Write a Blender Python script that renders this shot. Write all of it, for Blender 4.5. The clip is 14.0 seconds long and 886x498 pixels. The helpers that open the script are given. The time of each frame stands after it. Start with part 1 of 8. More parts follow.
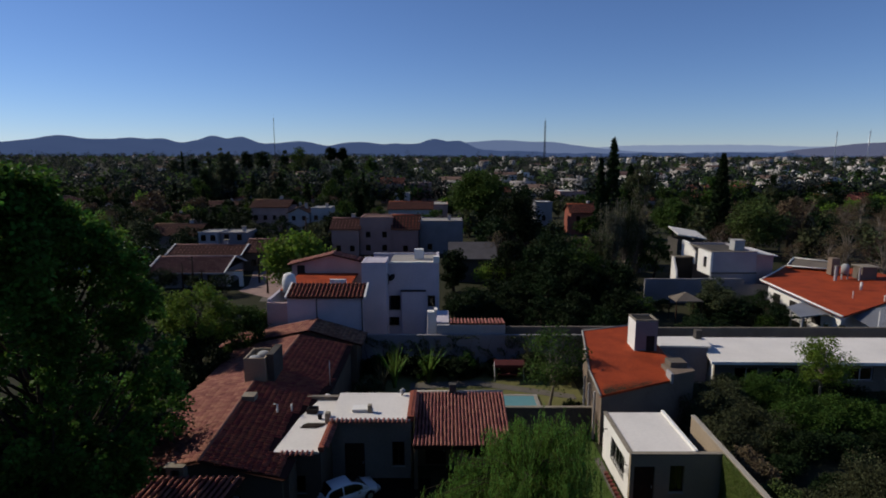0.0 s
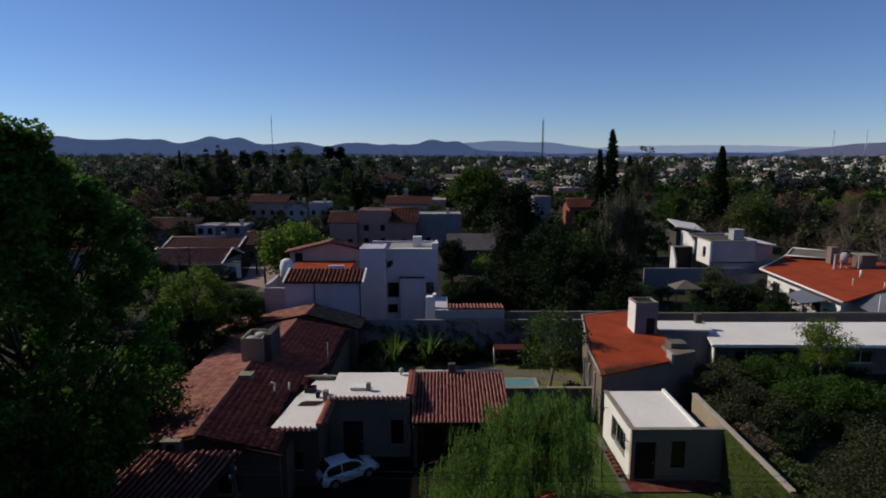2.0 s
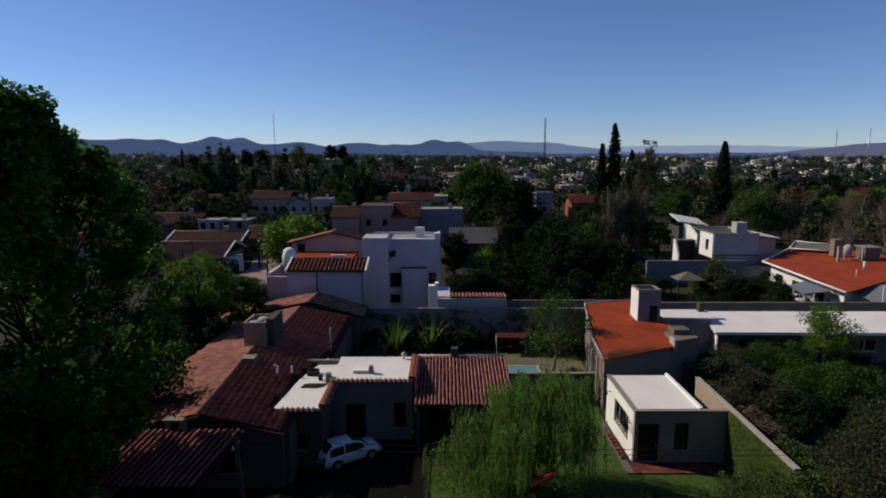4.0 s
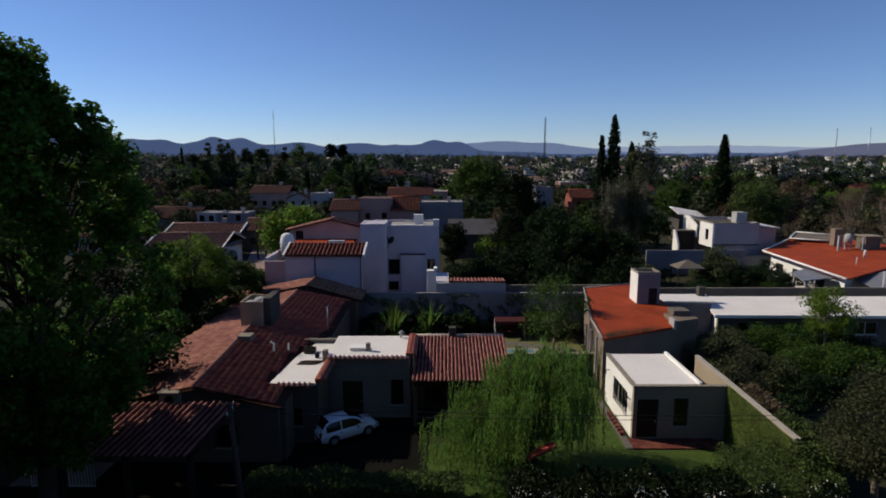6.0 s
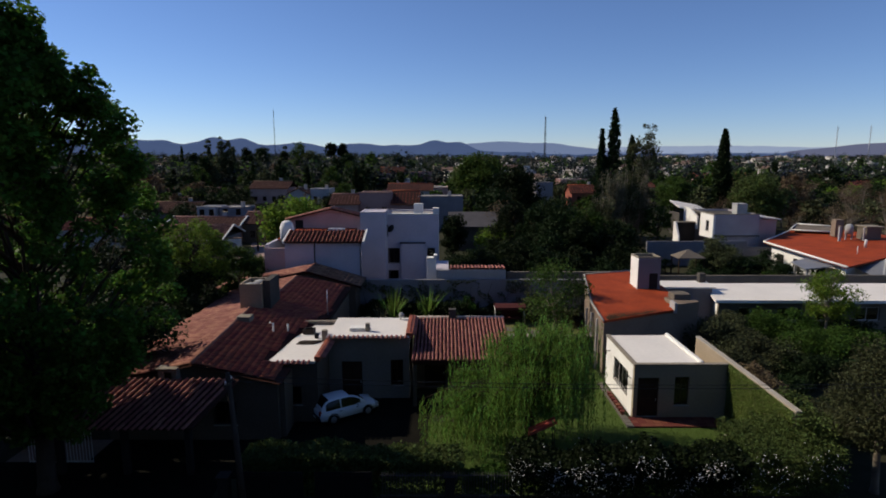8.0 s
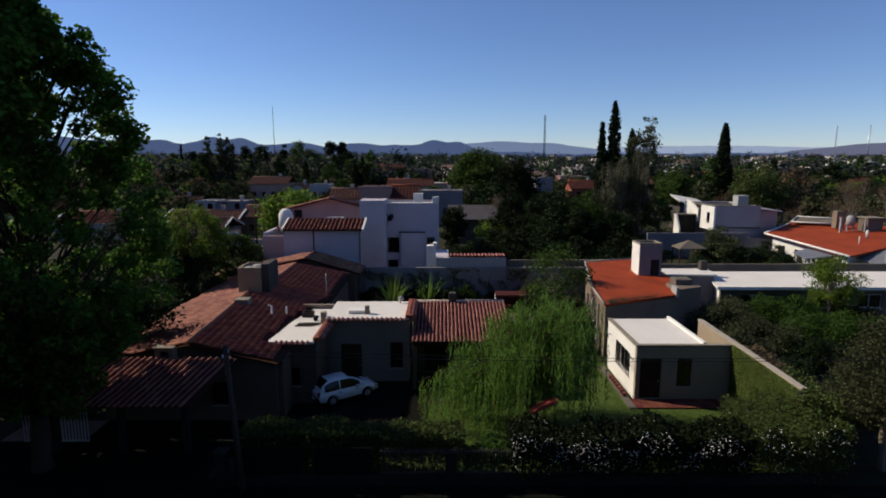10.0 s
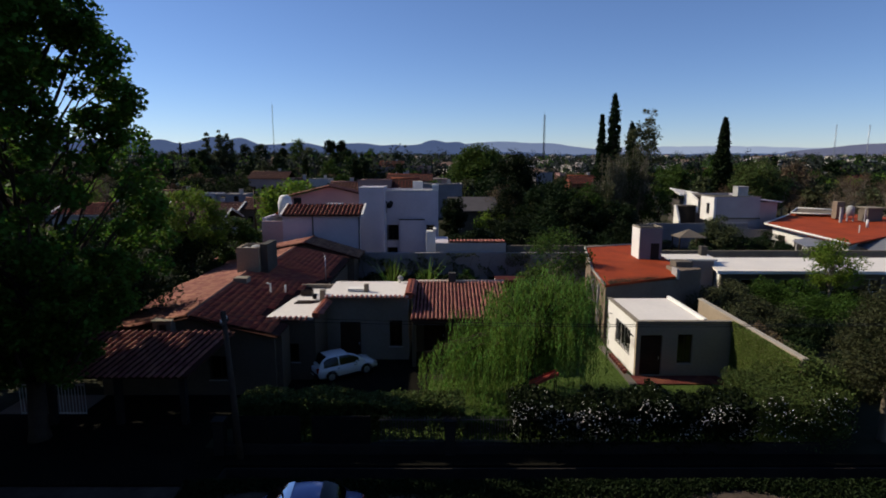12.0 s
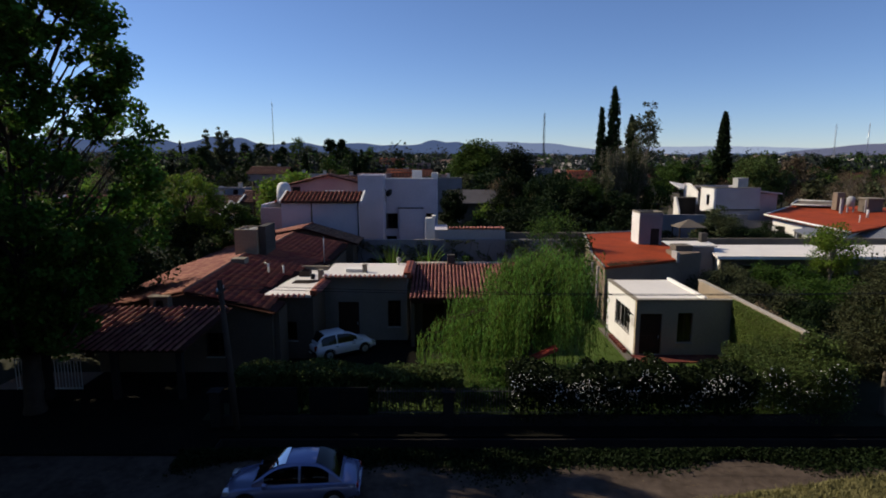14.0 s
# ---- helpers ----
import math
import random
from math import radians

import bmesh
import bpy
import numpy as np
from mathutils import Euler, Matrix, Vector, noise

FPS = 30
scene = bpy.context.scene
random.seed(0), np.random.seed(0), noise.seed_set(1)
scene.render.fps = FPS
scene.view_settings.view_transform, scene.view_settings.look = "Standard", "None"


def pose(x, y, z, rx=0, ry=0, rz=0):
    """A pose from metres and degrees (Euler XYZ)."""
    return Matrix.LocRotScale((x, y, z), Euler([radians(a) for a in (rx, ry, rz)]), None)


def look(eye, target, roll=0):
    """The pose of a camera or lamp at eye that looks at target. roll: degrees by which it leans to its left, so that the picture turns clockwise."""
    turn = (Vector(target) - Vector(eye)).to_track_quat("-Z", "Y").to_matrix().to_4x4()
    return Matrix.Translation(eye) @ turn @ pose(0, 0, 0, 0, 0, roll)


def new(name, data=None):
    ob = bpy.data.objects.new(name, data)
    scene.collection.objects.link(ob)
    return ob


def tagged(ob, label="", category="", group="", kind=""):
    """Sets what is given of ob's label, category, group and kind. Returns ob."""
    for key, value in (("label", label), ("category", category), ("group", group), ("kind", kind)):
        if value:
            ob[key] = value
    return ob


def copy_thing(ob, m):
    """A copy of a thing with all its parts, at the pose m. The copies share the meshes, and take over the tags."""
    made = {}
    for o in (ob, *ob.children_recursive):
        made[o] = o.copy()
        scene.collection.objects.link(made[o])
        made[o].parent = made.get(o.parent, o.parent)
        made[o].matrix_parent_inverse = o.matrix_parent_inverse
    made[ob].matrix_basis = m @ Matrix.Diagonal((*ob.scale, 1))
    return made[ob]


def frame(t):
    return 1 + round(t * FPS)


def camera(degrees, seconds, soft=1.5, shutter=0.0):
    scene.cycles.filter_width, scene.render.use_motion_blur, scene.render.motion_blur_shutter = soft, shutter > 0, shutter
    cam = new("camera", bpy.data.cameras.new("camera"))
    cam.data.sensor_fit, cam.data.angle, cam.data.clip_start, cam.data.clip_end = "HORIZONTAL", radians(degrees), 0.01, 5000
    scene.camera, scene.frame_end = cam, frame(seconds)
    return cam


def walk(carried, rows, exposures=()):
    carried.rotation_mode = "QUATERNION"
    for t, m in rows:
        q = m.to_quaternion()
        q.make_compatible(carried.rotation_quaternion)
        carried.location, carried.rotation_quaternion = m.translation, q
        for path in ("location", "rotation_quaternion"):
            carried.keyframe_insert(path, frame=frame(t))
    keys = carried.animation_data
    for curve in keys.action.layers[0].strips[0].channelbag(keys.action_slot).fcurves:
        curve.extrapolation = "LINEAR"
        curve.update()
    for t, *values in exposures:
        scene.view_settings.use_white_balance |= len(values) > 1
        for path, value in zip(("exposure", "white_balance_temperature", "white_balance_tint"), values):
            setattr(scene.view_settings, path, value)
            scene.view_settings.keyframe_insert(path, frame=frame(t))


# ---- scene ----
cam = camera(75.7, 14.0, 1.85)
METRES, EYE, TILT, LEAN, TURN = 9.8, 20.95, -9.4, 0.0, 0.0
ROWS = [
    (0.0, 0.0, 0.0, 0.0, 0.0, 0.0, -0.0),
    (0.5, 0.0084, 0.0073, -0.0377, -0.02, 0.01, 0.03),
    (1.0, 0.0129, 0.0077, -0.081, -0.03, 0.03, 0.03),
    (1.5, 0.0055, 0.0145, -0.1162, -0.03, 0.05, 0.06),
    (2.0, -0.0059, 0.0358, -0.1619, -0.19, 0.08, 0.09),
    (2.5, -0.0126, 0.0326, -0.1911, -0.05, 0.08, 0.07),
    (5.0, -0.0077, 0.049, -0.3539, 0.02, 0.14, 0.05),
    (5.5, -0.003, 0.0558, -0.3963, 0.03, 0.15, 0.05),
    (6.0, 0.0047, 0.0644, -0.4358, 0.02, 0.16, 0.05),
    (6.5, 0.0092, 0.0734, -0.475, 0.04, 0.17, 0.08),
    (7.0, 0.0084, 0.078, -0.5084, 0.05, 0.19, 0.11),
    (7.5, 0.0061, 0.078, -0.5422, 0.04, 0.19, 0.09),
    (8.0, 0.008, 0.0771, -0.5706, 0.05, 0.21, 0.08),
    (10.5, -0.0, 0.1269, -0.7338, -0.04, 0.21, 0.05),
    (11.0, -0.0019, 0.1379, -0.7797, -0.06, 0.23, 0.02),
    (11.5, -0.0006, 0.1361, -0.8053, -0.07, 0.23, 0.01),
    (12.0, 0.0014, 0.129, -0.8343, -0.07, 0.24, 0.01),
    (12.5, 0.0002, 0.125, -0.861, -0.06, 0.23, 0.01),
    (13.0, -0.0002, 0.129, -0.8968, -0.07, 0.25, -0.01),
    (13.5, 0.0037, 0.1338, -0.9257, -0.07, 0.25, -0.02),
    (14.0, 0.0085, 0.1475, -0.964, -0.08, 0.26, -0.02),
]
walk(cam, [(t, pose(0, 0, EYE, TILT, LEAN, TURN) @ pose(METRES * x, METRES * y, METRES * z, 90 + pitch, roll, yaw)) for t, x, y, z, yaw, pitch, roll in ROWS],
     [(0.0, -0.44, 6450, 10), (6.0, -0.22, 6650, 10), (14.0, 0.0, 6950, 10)])

# ---- daylight ----
SUN_AZ, SUN_EL = radians(-70.0), radians(36.0)      # azimuth from +y towards +x
to_sun = Vector((math.sin(SUN_AZ) * math.cos(SUN_EL), math.cos(SUN_AZ) * math.cos(SUN_EL), math.sin(SUN_EL)))
world = bpy.data.worlds.new("sky")
scene.world = world
world.use_nodes = True
wn, wl = world.node_tree.nodes, world.node_tree.links
sky = wn.new("ShaderNodeTexSky")
sky.sky_type = "NISHITA"
sky.sun_disc = False
sky.sun_elevation, sky.sun_rotation = SUN_EL, SUN_AZ
sky.altitude, sky.air_density, sky.dust_density, sky.ozone_density = 2200.0, 1.08, 0.0, 7.0
wn["Background"].inputs["Strength"].default_value = 0.115
tint = wn.new("ShaderNodeMix")
tint.data_type, tint.blend_type = "RGBA", "MULTIPLY"
tint.inputs["Factor"].default_value, tint.inputs["B"].default_value = 1.0, (0.95, 0.93, 1.04, 1)
wl.new(sky.outputs["Color"], tint.inputs["A"])
wl.new(tint.outputs["Result"], wn["Background"].inputs["Color"])
sun_data = bpy.data.lights.new("sun", "SUN")
sun_data.energy, sun_data.angle, sun_data.color = 5.0, radians(0.53), (1.0, 0.9, 0.75)
sun = new("sun", sun_data)
sun.matrix_world = look((0, 0, 60), Vector((0, 0, 60)) - to_sun)

# ---- materials ----
def material(name, base, other=None, rough=0.8, scale=1.0, fine=14.0, bump=0.25, vary=0.0, island=0.0, metal=0.0, spec=0.08,
             translucent=0.0, contrast=0.5, depth=0.02):
    """A surface with broad stains and fine grain; vary: change from object to object, island: from piece to piece."""
    m = bpy.data.materials.new(name)
    m.use_nodes = True
    n, l = m.node_tree.nodes, m.node_tree.links
    b = n["Principled BSDF"]
    other = other or tuple(c * 0.6 for c in base)
    geo = n.new("ShaderNodeNewGeometry")
    tex = n.new("ShaderNodeTexCoord")
    broad = n.new("ShaderNodeTexNoise")
    broad.inputs["Scale"].default_value, broad.inputs["Detail"].default_value = scale, 6.0
    small = n.new("ShaderNodeTexNoise")
    small.inputs["Scale"].default_value, small.inputs["Detail"].default_value = fine, 4.0
    l.new(geo.outputs["Position"], broad.inputs["Vector"])
    l.new(geo.outputs["Position"], small.inputs["Vector"])
    ramp = n.new("ShaderNodeMapRange")
    ramp.inputs["From Min"].default_value, ramp.inputs["From Max"].default_value = 0.5 - 0.5 * contrast, 0.5 + 0.5 * contrast
    add = n.new("ShaderNodeMath")
    add.operation = "MULTIPLY_ADD"
    add.inputs[1].default_value, add.inputs[2].default_value = 0.4, 0.0
    l.new(small.outputs["Fac"], add.inputs[0])
    mix0 = n.new("ShaderNodeMath")
    mix0.operation = "MULTIPLY_ADD"
    mix0.inputs[1].default_value = 0.6
    l.new(broad.outputs["Fac"], mix0.inputs[0])
    l.new(add.outputs[0], mix0.inputs[2])
    l.new(mix0.outputs[0], ramp.inputs["Value"])
    col = n.new("ShaderNodeMix")
    col.data_type = "RGBA"
    col.inputs["A"].default_value, col.inputs["B"].default_value = (*other, 1), (*base, 1)
    l.new(ramp.outputs[0], col.inputs["Factor"])
    out = col.outputs["Result"]
    for amount, socket in ((vary, "object"), (island, "island")):
        if amount:
            src = n.new("ShaderNodeObjectInfo").outputs["Random"] if socket == "object" else geo.outputs["Random Per Island"]
            mr = n.new("ShaderNodeMapRange")
            mr.inputs["To Min"].default_value, mr.inputs["To Max"].default_value = 1 - amount, 1 + amount
            l.new(src, mr.inputs["Value"])
            hue = n.new("ShaderNodeMapRange")
            hue.inputs["To Min"].default_value, hue.inputs["To Max"].default_value = 0.5 - 0.06 * amount, 0.5 + 0.05 * amount
            l.new(src, hue.inputs["Value"])
            hsv = n.new("ShaderNodeHueSaturation")
            l.new(out, hsv.inputs["Color"])
            l.new(mr.outputs[0], hsv.inputs["Value"])
            l.new(hue.outputs[0], hsv.inputs["Hue"])
            out = hsv.outputs["Color"]
    l.new(out, b.inputs["Base Color"])
    b.inputs["Roughness"].default_value, b.inputs["Metallic"].default_value = rough, metal
    b.inputs["Specular IOR Level"].default_value = spec
    if bump:
        bp = n.new("ShaderNodeBump")
        bp.inputs["Strength"].default_value, bp.inputs["Distance"].default_value = bump, depth
        l.new(small.outputs["Fac"], bp.inputs["Height"])
        l.new(bp.outputs["Normal"], b.inputs["Normal"])
    if translucent:
        tr = n.new("ShaderNodeBsdfTranslucent")
        l.new(out, tr.inputs["Color"])
        mx = n.new("ShaderNodeMixShader")
        mx.inputs["Fac"].default_value = translucent
        l.new(b.outputs[0], mx.inputs[1])
        l.new(tr.outputs[0], mx.inputs[2])
        l.new(mx.outputs[0], n["Material Output"].inputs["Surface"])
    return m


def glass(name, tint, ior=1.45):
    m = bpy.data.materials.new(name)
    m.use_nodes = True
    n, l = m.node_tree.nodes, m.node_tree.links
    n.remove(n["Principled BSDF"])
    tr, gl, mx, fr = (n.new(k) for k in ("ShaderNodeBsdfTransparent", "ShaderNodeBsdfGlossy", "ShaderNodeMixShader", "ShaderNodeFresnel"))
    tr.inputs["Color"].default_value = (*tint, 1)
    gl.inputs["Roughness"].default_value = 0.03
    fr.inputs["IOR"].default_value = ior
    l.new(fr.outputs[0], mx.inputs["Fac"])
    l.new(tr.outputs[0], mx.inputs[1])
    l.new(gl.outputs[0], mx.inputs[2])
    l.new(mx.outputs[0], n["Material Output"].inputs["Surface"])
    return m


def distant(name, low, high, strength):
    """Hills far off, the blue haze of the air put in as a glowing colour."""
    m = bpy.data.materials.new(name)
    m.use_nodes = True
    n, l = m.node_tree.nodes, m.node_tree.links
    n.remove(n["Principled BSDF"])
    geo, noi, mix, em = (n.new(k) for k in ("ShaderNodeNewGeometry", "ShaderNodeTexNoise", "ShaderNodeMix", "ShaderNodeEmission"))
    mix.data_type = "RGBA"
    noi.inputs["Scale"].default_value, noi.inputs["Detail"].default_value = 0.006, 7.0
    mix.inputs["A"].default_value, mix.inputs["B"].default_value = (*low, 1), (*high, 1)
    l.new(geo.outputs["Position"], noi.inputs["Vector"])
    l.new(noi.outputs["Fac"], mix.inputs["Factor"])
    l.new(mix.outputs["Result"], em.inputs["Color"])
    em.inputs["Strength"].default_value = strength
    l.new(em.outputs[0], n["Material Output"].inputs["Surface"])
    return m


M = {}
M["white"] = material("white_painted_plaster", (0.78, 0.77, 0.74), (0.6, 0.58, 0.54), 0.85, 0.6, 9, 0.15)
# next two: darker copies of white, with shade put into the colour
M["white_worn_shade"] = material("worn_shaded_white_plaster", (0.42, 0.4, 0.4), (0.25, 0.24, 0.235), 0.9, 0.5, 6, 0.25, contrast=0.6)
M["white_shade"] = material("shaded_whitewash", (0.54, 0.5, 0.55), (0.4, 0.37, 0.41), 0.88, 0.5, 7, 0.2)
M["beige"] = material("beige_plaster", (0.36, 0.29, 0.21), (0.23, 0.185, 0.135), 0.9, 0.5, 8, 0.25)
# drab and shade_wall: beige render with the walls' shade put into the colour
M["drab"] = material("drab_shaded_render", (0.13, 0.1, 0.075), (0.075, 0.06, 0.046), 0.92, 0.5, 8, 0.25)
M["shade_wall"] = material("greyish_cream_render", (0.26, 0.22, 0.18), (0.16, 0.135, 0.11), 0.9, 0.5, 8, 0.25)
M["pink"] = material("faded_pink_plaster", (0.44, 0.27, 0.23), (0.28, 0.17, 0.15), 0.9, 0.5, 8, 0.2, vary=0.15)
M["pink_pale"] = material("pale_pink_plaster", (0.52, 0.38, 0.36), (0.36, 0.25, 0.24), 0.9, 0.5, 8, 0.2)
# lilac tones carry the bluish shade of pale walls in their colour
M["lilac"] = material("shaded_lilac_grey_render", (0.25, 0.235, 0.25), (0.15, 0.14, 0.145), 0.9, 0.5, 8, 0.25)
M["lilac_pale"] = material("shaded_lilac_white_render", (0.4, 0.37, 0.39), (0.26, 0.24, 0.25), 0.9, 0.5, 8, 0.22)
M["grey_wall"] = material("grey_cement_wall", (0.19, 0.16, 0.13), (0.09, 0.078, 0.065), 0.92, 0.4, 7, 0.35)
M["taupe"] = material("stained_taupe_render", (0.24, 0.185, 0.14), (0.13, 0.1, 0.078), 0.92, 0.4, 7, 0.3)
M["dark_wall"] = material("stained_dark_wall", (0.1, 0.09, 0.08), (0.045, 0.042, 0.038), 0.92, 0.35, 6, 0.3)
M["membrane"] = material("white_roof_membrane", (0.76, 0.72, 0.66), (0.56, 0.53, 0.49), 0.6, 0.35, 5, 0.15, contrast=0.6)
M["tile"] = material("fired_clay_tile", (0.31, 0.084, 0.052), (0.145, 0.04, 0.028), 0.75, 1.2, 20, 0.3, island=0.22, spec=0.15)
M["tile_piece"] = material("fired_clay_tile_loose", (0.37, 0.15, 0.12), (0.19, 0.062, 0.05), 0.72, 1.2, 20, 0.3, vary=0.2, spec=0.2)
M["tile_pale"] = material("pale_pink_clay_tile", (0.28, 0.125, 0.098), (0.16, 0.07, 0.055), 0.85, 0.8, 16, 0.3, island=0.25)
M["tile_bright"] = material("bright_red_clay_tile", (0.36, 0.085, 0.05), (0.17, 0.045, 0.03), 0.8, 1.0, 16, 0.3, island=0.3)
M["tile_mauve"] = material("mauve_weathered_clay_tile", (0.25, 0.135, 0.125), (0.14, 0.078, 0.073), 0.88, 0.6, 14, 0.3, island=0.35)
M["roof_slate"] = material("dull_grey_roof_sheet", (0.085, 0.08, 0.085), (0.05, 0.047, 0.05), 0.85, 0.6, 9, 0.2)
M["brick_wall"] = material("brick_red_wall", (0.3, 0.1, 0.07), (0.17, 0.06, 0.045), 0.9, 0.8, 9, 0.25)
M["tile_old"] = material("lichened_clay_tile", (0.2, 0.12, 0.085), (0.1, 0.065, 0.05), 0.88, 0.8, 14, 0.35, island=0.3)
# deck is dark so that its colour gives the shade between tiles
M["deck"] = material("shade_dark_roof_deck", (0.06, 0.025, 0.02), (0.03, 0.014, 0.012), 0.95, 1, 10, 0.2)
M["mortar"] = material("lime_mortar", (0.45, 0.4, 0.35), (0.3, 0.26, 0.23), 0.9, 2, 20, 0.3)
M["red_roof"] = material("red_painted_roof_coating", (0.36, 0.062, 0.02), (0.17, 0.03, 0.013), 0.75, 0.6, 7, 0.25, contrast=0.42)
M["bark"] = material("grey_brown_bark", (0.075, 0.057, 0.043), (0.035, 0.026, 0.02), 0.95, 2, 16, 0.6, depth=0.04)
M["pale_bark"] = material("pale_dry_bark", (0.24, 0.2, 0.16), (0.12, 0.1, 0.08), 0.95, 2, 16, 0.5, depth=0.03)
M["leaf"] = material("green_foliage", (0.052, 0.1, 0.016), (0.022, 0.045, 0.009), 0.6, 0.35, 3, 0, vary=0.25, island=0.3, translucent=0.3, spec=0.06)
M["leaf_soft"] = material("soft_green_foliage", (0.065, 0.11, 0.022), (0.03, 0.058, 0.013), 0.65, 0.35, 3, 0, vary=0.15, island=0.25, translucent=0.35, spec=0.06)
M["leaf_dark"] = material("dark_green_foliage", (0.016, 0.03, 0.009), (0.008, 0.015, 0.005), 0.65, 0.35, 3, 0, vary=0.25, island=0.22, translucent=0.2, spec=0.06)
M["leaf_fresh"] = material("fresh_green_foliage", (0.15, 0.24, 0.032), (0.08, 0.145, 0.023), 0.6, 0.35, 3, 0, vary=0.2, island=0.35, translucent=0.45, spec=0.06)
M["leaf_willow"] = material("willow_foliage", (0.165, 0.275, 0.055), (0.06, 0.115, 0.024), 0.55, 0.6, 4, 0, island=0.7, translucent=0.48, spec=0.06)
M["leaf_street"] = material("street_tree_foliage", (0.115, 0.235, 0.035), (0.03, 0.064, 0.011), 0.55, 0.4, 3, 0, island=0.5, translucent=0.42, spec=0.06)
M["leaf_grey"] = material("grey_green_foliage", (0.135, 0.135, 0.085), (0.062, 0.062, 0.04), 0.65, 0.9, 3, 0, island=0.2, translucent=0.25, spec=0.06)
M["leaf_olive"] = material("olive_grey_foliage", (0.078, 0.09, 0.04), (0.038, 0.045, 0.022), 0.65, 0.35, 3, 0, vary=0.25, island=0.4, translucent=0.25, spec=0.06)
# blue-grey leaf tone: distance haze put into the far woods' colour
M["leaf_blue"] = material("haze_blue_dark_foliage", (0.034, 0.043, 0.036), (0.014, 0.018, 0.017), 0.7, 0.05, 0.6, 0, island=0.35, translucent=0.15, spec=0.06)
M["leaf_brown"] = material("dry_brown_foliage", (0.14, 0.1, 0.06), (0.075, 0.053, 0.035), 0.8, 0.35, 3, 0, vary=0.25, island=0.4, translucent=0.2, spec=0.06)
M["leaf_maroon"] = material("maroon_foliage", (0.06, 0.028, 0.024), (0.03, 0.014, 0.013), 0.8, 0.35, 3, 0, vary=0.25, island=0.4, translucent=0.2, spec=0.06)
M["leaf_grass"] = material("grassy_hedge_foliage", (0.085, 0.118, 0.033), (0.036, 0.054, 0.016), 0.65, 0.5, 4, 0, island=0.45, translucent=0.25, spec=0.06)
M["ivy"] = material("clipped_ivy", (0.13, 0.175, 0.045), (0.085, 0.12, 0.03), 0.6, 0.8, 5, 0, island=0.3, translucent=0.2, spec=0.06)
M["petal"] = material("white_petals", (0.78, 0.77, 0.73), (0.6, 0.58, 0.53), 0.7, 3, 20, 0, translucent=0.2)
M["grass"] = material("mown_grass", (0.075, 0.118, 0.026), (0.042, 0.065, 0.016), 0.9, 0.4, 6, 0.5, depth=0.05)
M["blade"] = material("grass_blades", (0.11, 0.165, 0.034), (0.065, 0.1, 0.024), 0.8, 0.5, 6, 0, island=0.4, translucent=0.25, spec=0.06)
M["dry_grass"] = material("dry_lawn", (0.16, 0.15, 0.06), (0.085, 0.09, 0.035), 0.95, 0.5, 7, 0.5, depth=0.05)
M["verge_grass"] = material("dry_yellow_verge_grass", (0.24, 0.215, 0.095), (0.1, 0.095, 0.04), 0.95, 0.8, 7, 0.5, depth=0.05)
M["ground"] = material("scrub_and_earth", (0.045, 0.042, 0.025), (0.018, 0.022, 0.011), 0.95, 0.06, 1.2, 0.4, depth=0.1)
M["earth"] = material("dusty_street_earth", (0.105, 0.08, 0.064), (0.035, 0.027, 0.021), 0.95, 0.7, 3.2, 0.5, depth=0.04, contrast=0.35, spec=0.03)
M["paving"] = material("stone_paving", (0.15, 0.135, 0.115), (0.09, 0.082, 0.07), 0.9, 1, 12, 0.3)
M["brick_red"] = material("red_porch_tile", (0.17, 0.055, 0.04), (0.1, 0.033, 0.026), 0.7, 1.2, 14, 0.2, vary=0.25)
M["pink_paving"] = material("pinkish_worn_paving", (0.34, 0.24, 0.215), (0.2, 0.14, 0.125), 0.9, 0.8, 9, 0.3)
# paving is near-black because the shade on it is put into the colour
M["dark_paving"] = material("shade_dark_paving", (0.014, 0.013, 0.01), (0.006, 0.006, 0.005), 0.95, 0.8, 10, 0.35, spec=0.02)
# fence, ditch and post colour darkened to stand in for their shade
M["fence_dark"] = material("shade_dark_fence_wall", (0.04, 0.036, 0.032), (0.018, 0.016, 0.015), 0.95, 0.8, 10, 0.3, spec=0.03)
M["concrete"] = material("weathered_concrete", (0.36, 0.34, 0.31), (0.22, 0.2, 0.18), 0.9, 1, 12, 0.3)
M["coping_pale"] = material("sandy_coping", (0.4, 0.36, 0.3), (0.27, 0.24, 0.2), 0.9, 1.5, 12, 0.3)
M["coping"] = material("dirty_coping", (0.3, 0.26, 0.2), (0.16, 0.14, 0.11), 0.9, 1.5, 12, 0.3)
M["wood"] = material("dark_stained_timber", (0.06, 0.035, 0.022), (0.03, 0.018, 0.012), 0.7, 2, 24, 0.3)
M["wood_pole"] = material("weathered_pole_timber", (0.085, 0.066, 0.052), (0.042, 0.033, 0.027), 0.9, 2, 24, 0.5)
M["iron"] = material("dark_painted_iron", (0.03, 0.03, 0.03), (0.015, 0.015, 0.015), 0.5, 3, 30, 0.1, metal=0.6)
M["white_iron"] = material("white_painted_iron", (0.7, 0.69, 0.66), (0.5, 0.48, 0.45), 0.5, 3, 30, 0.1)
M["grey_iron"] = material("grey_worn_iron", (0.12, 0.115, 0.11), (0.06, 0.055, 0.05), 0.6, 3, 30, 0.1)
M["steel"] = material("galvanised_steel", (0.5, 0.51, 0.53), (0.36, 0.37, 0.39), 0.4, 2, 20, 0.1, metal=0.8)
M["sheet"] = material("grey_corrugated_sheet", (0.24, 0.25, 0.28), (0.16, 0.165, 0.18), 0.5, 0.6, 8, 0.1, metal=0.3)
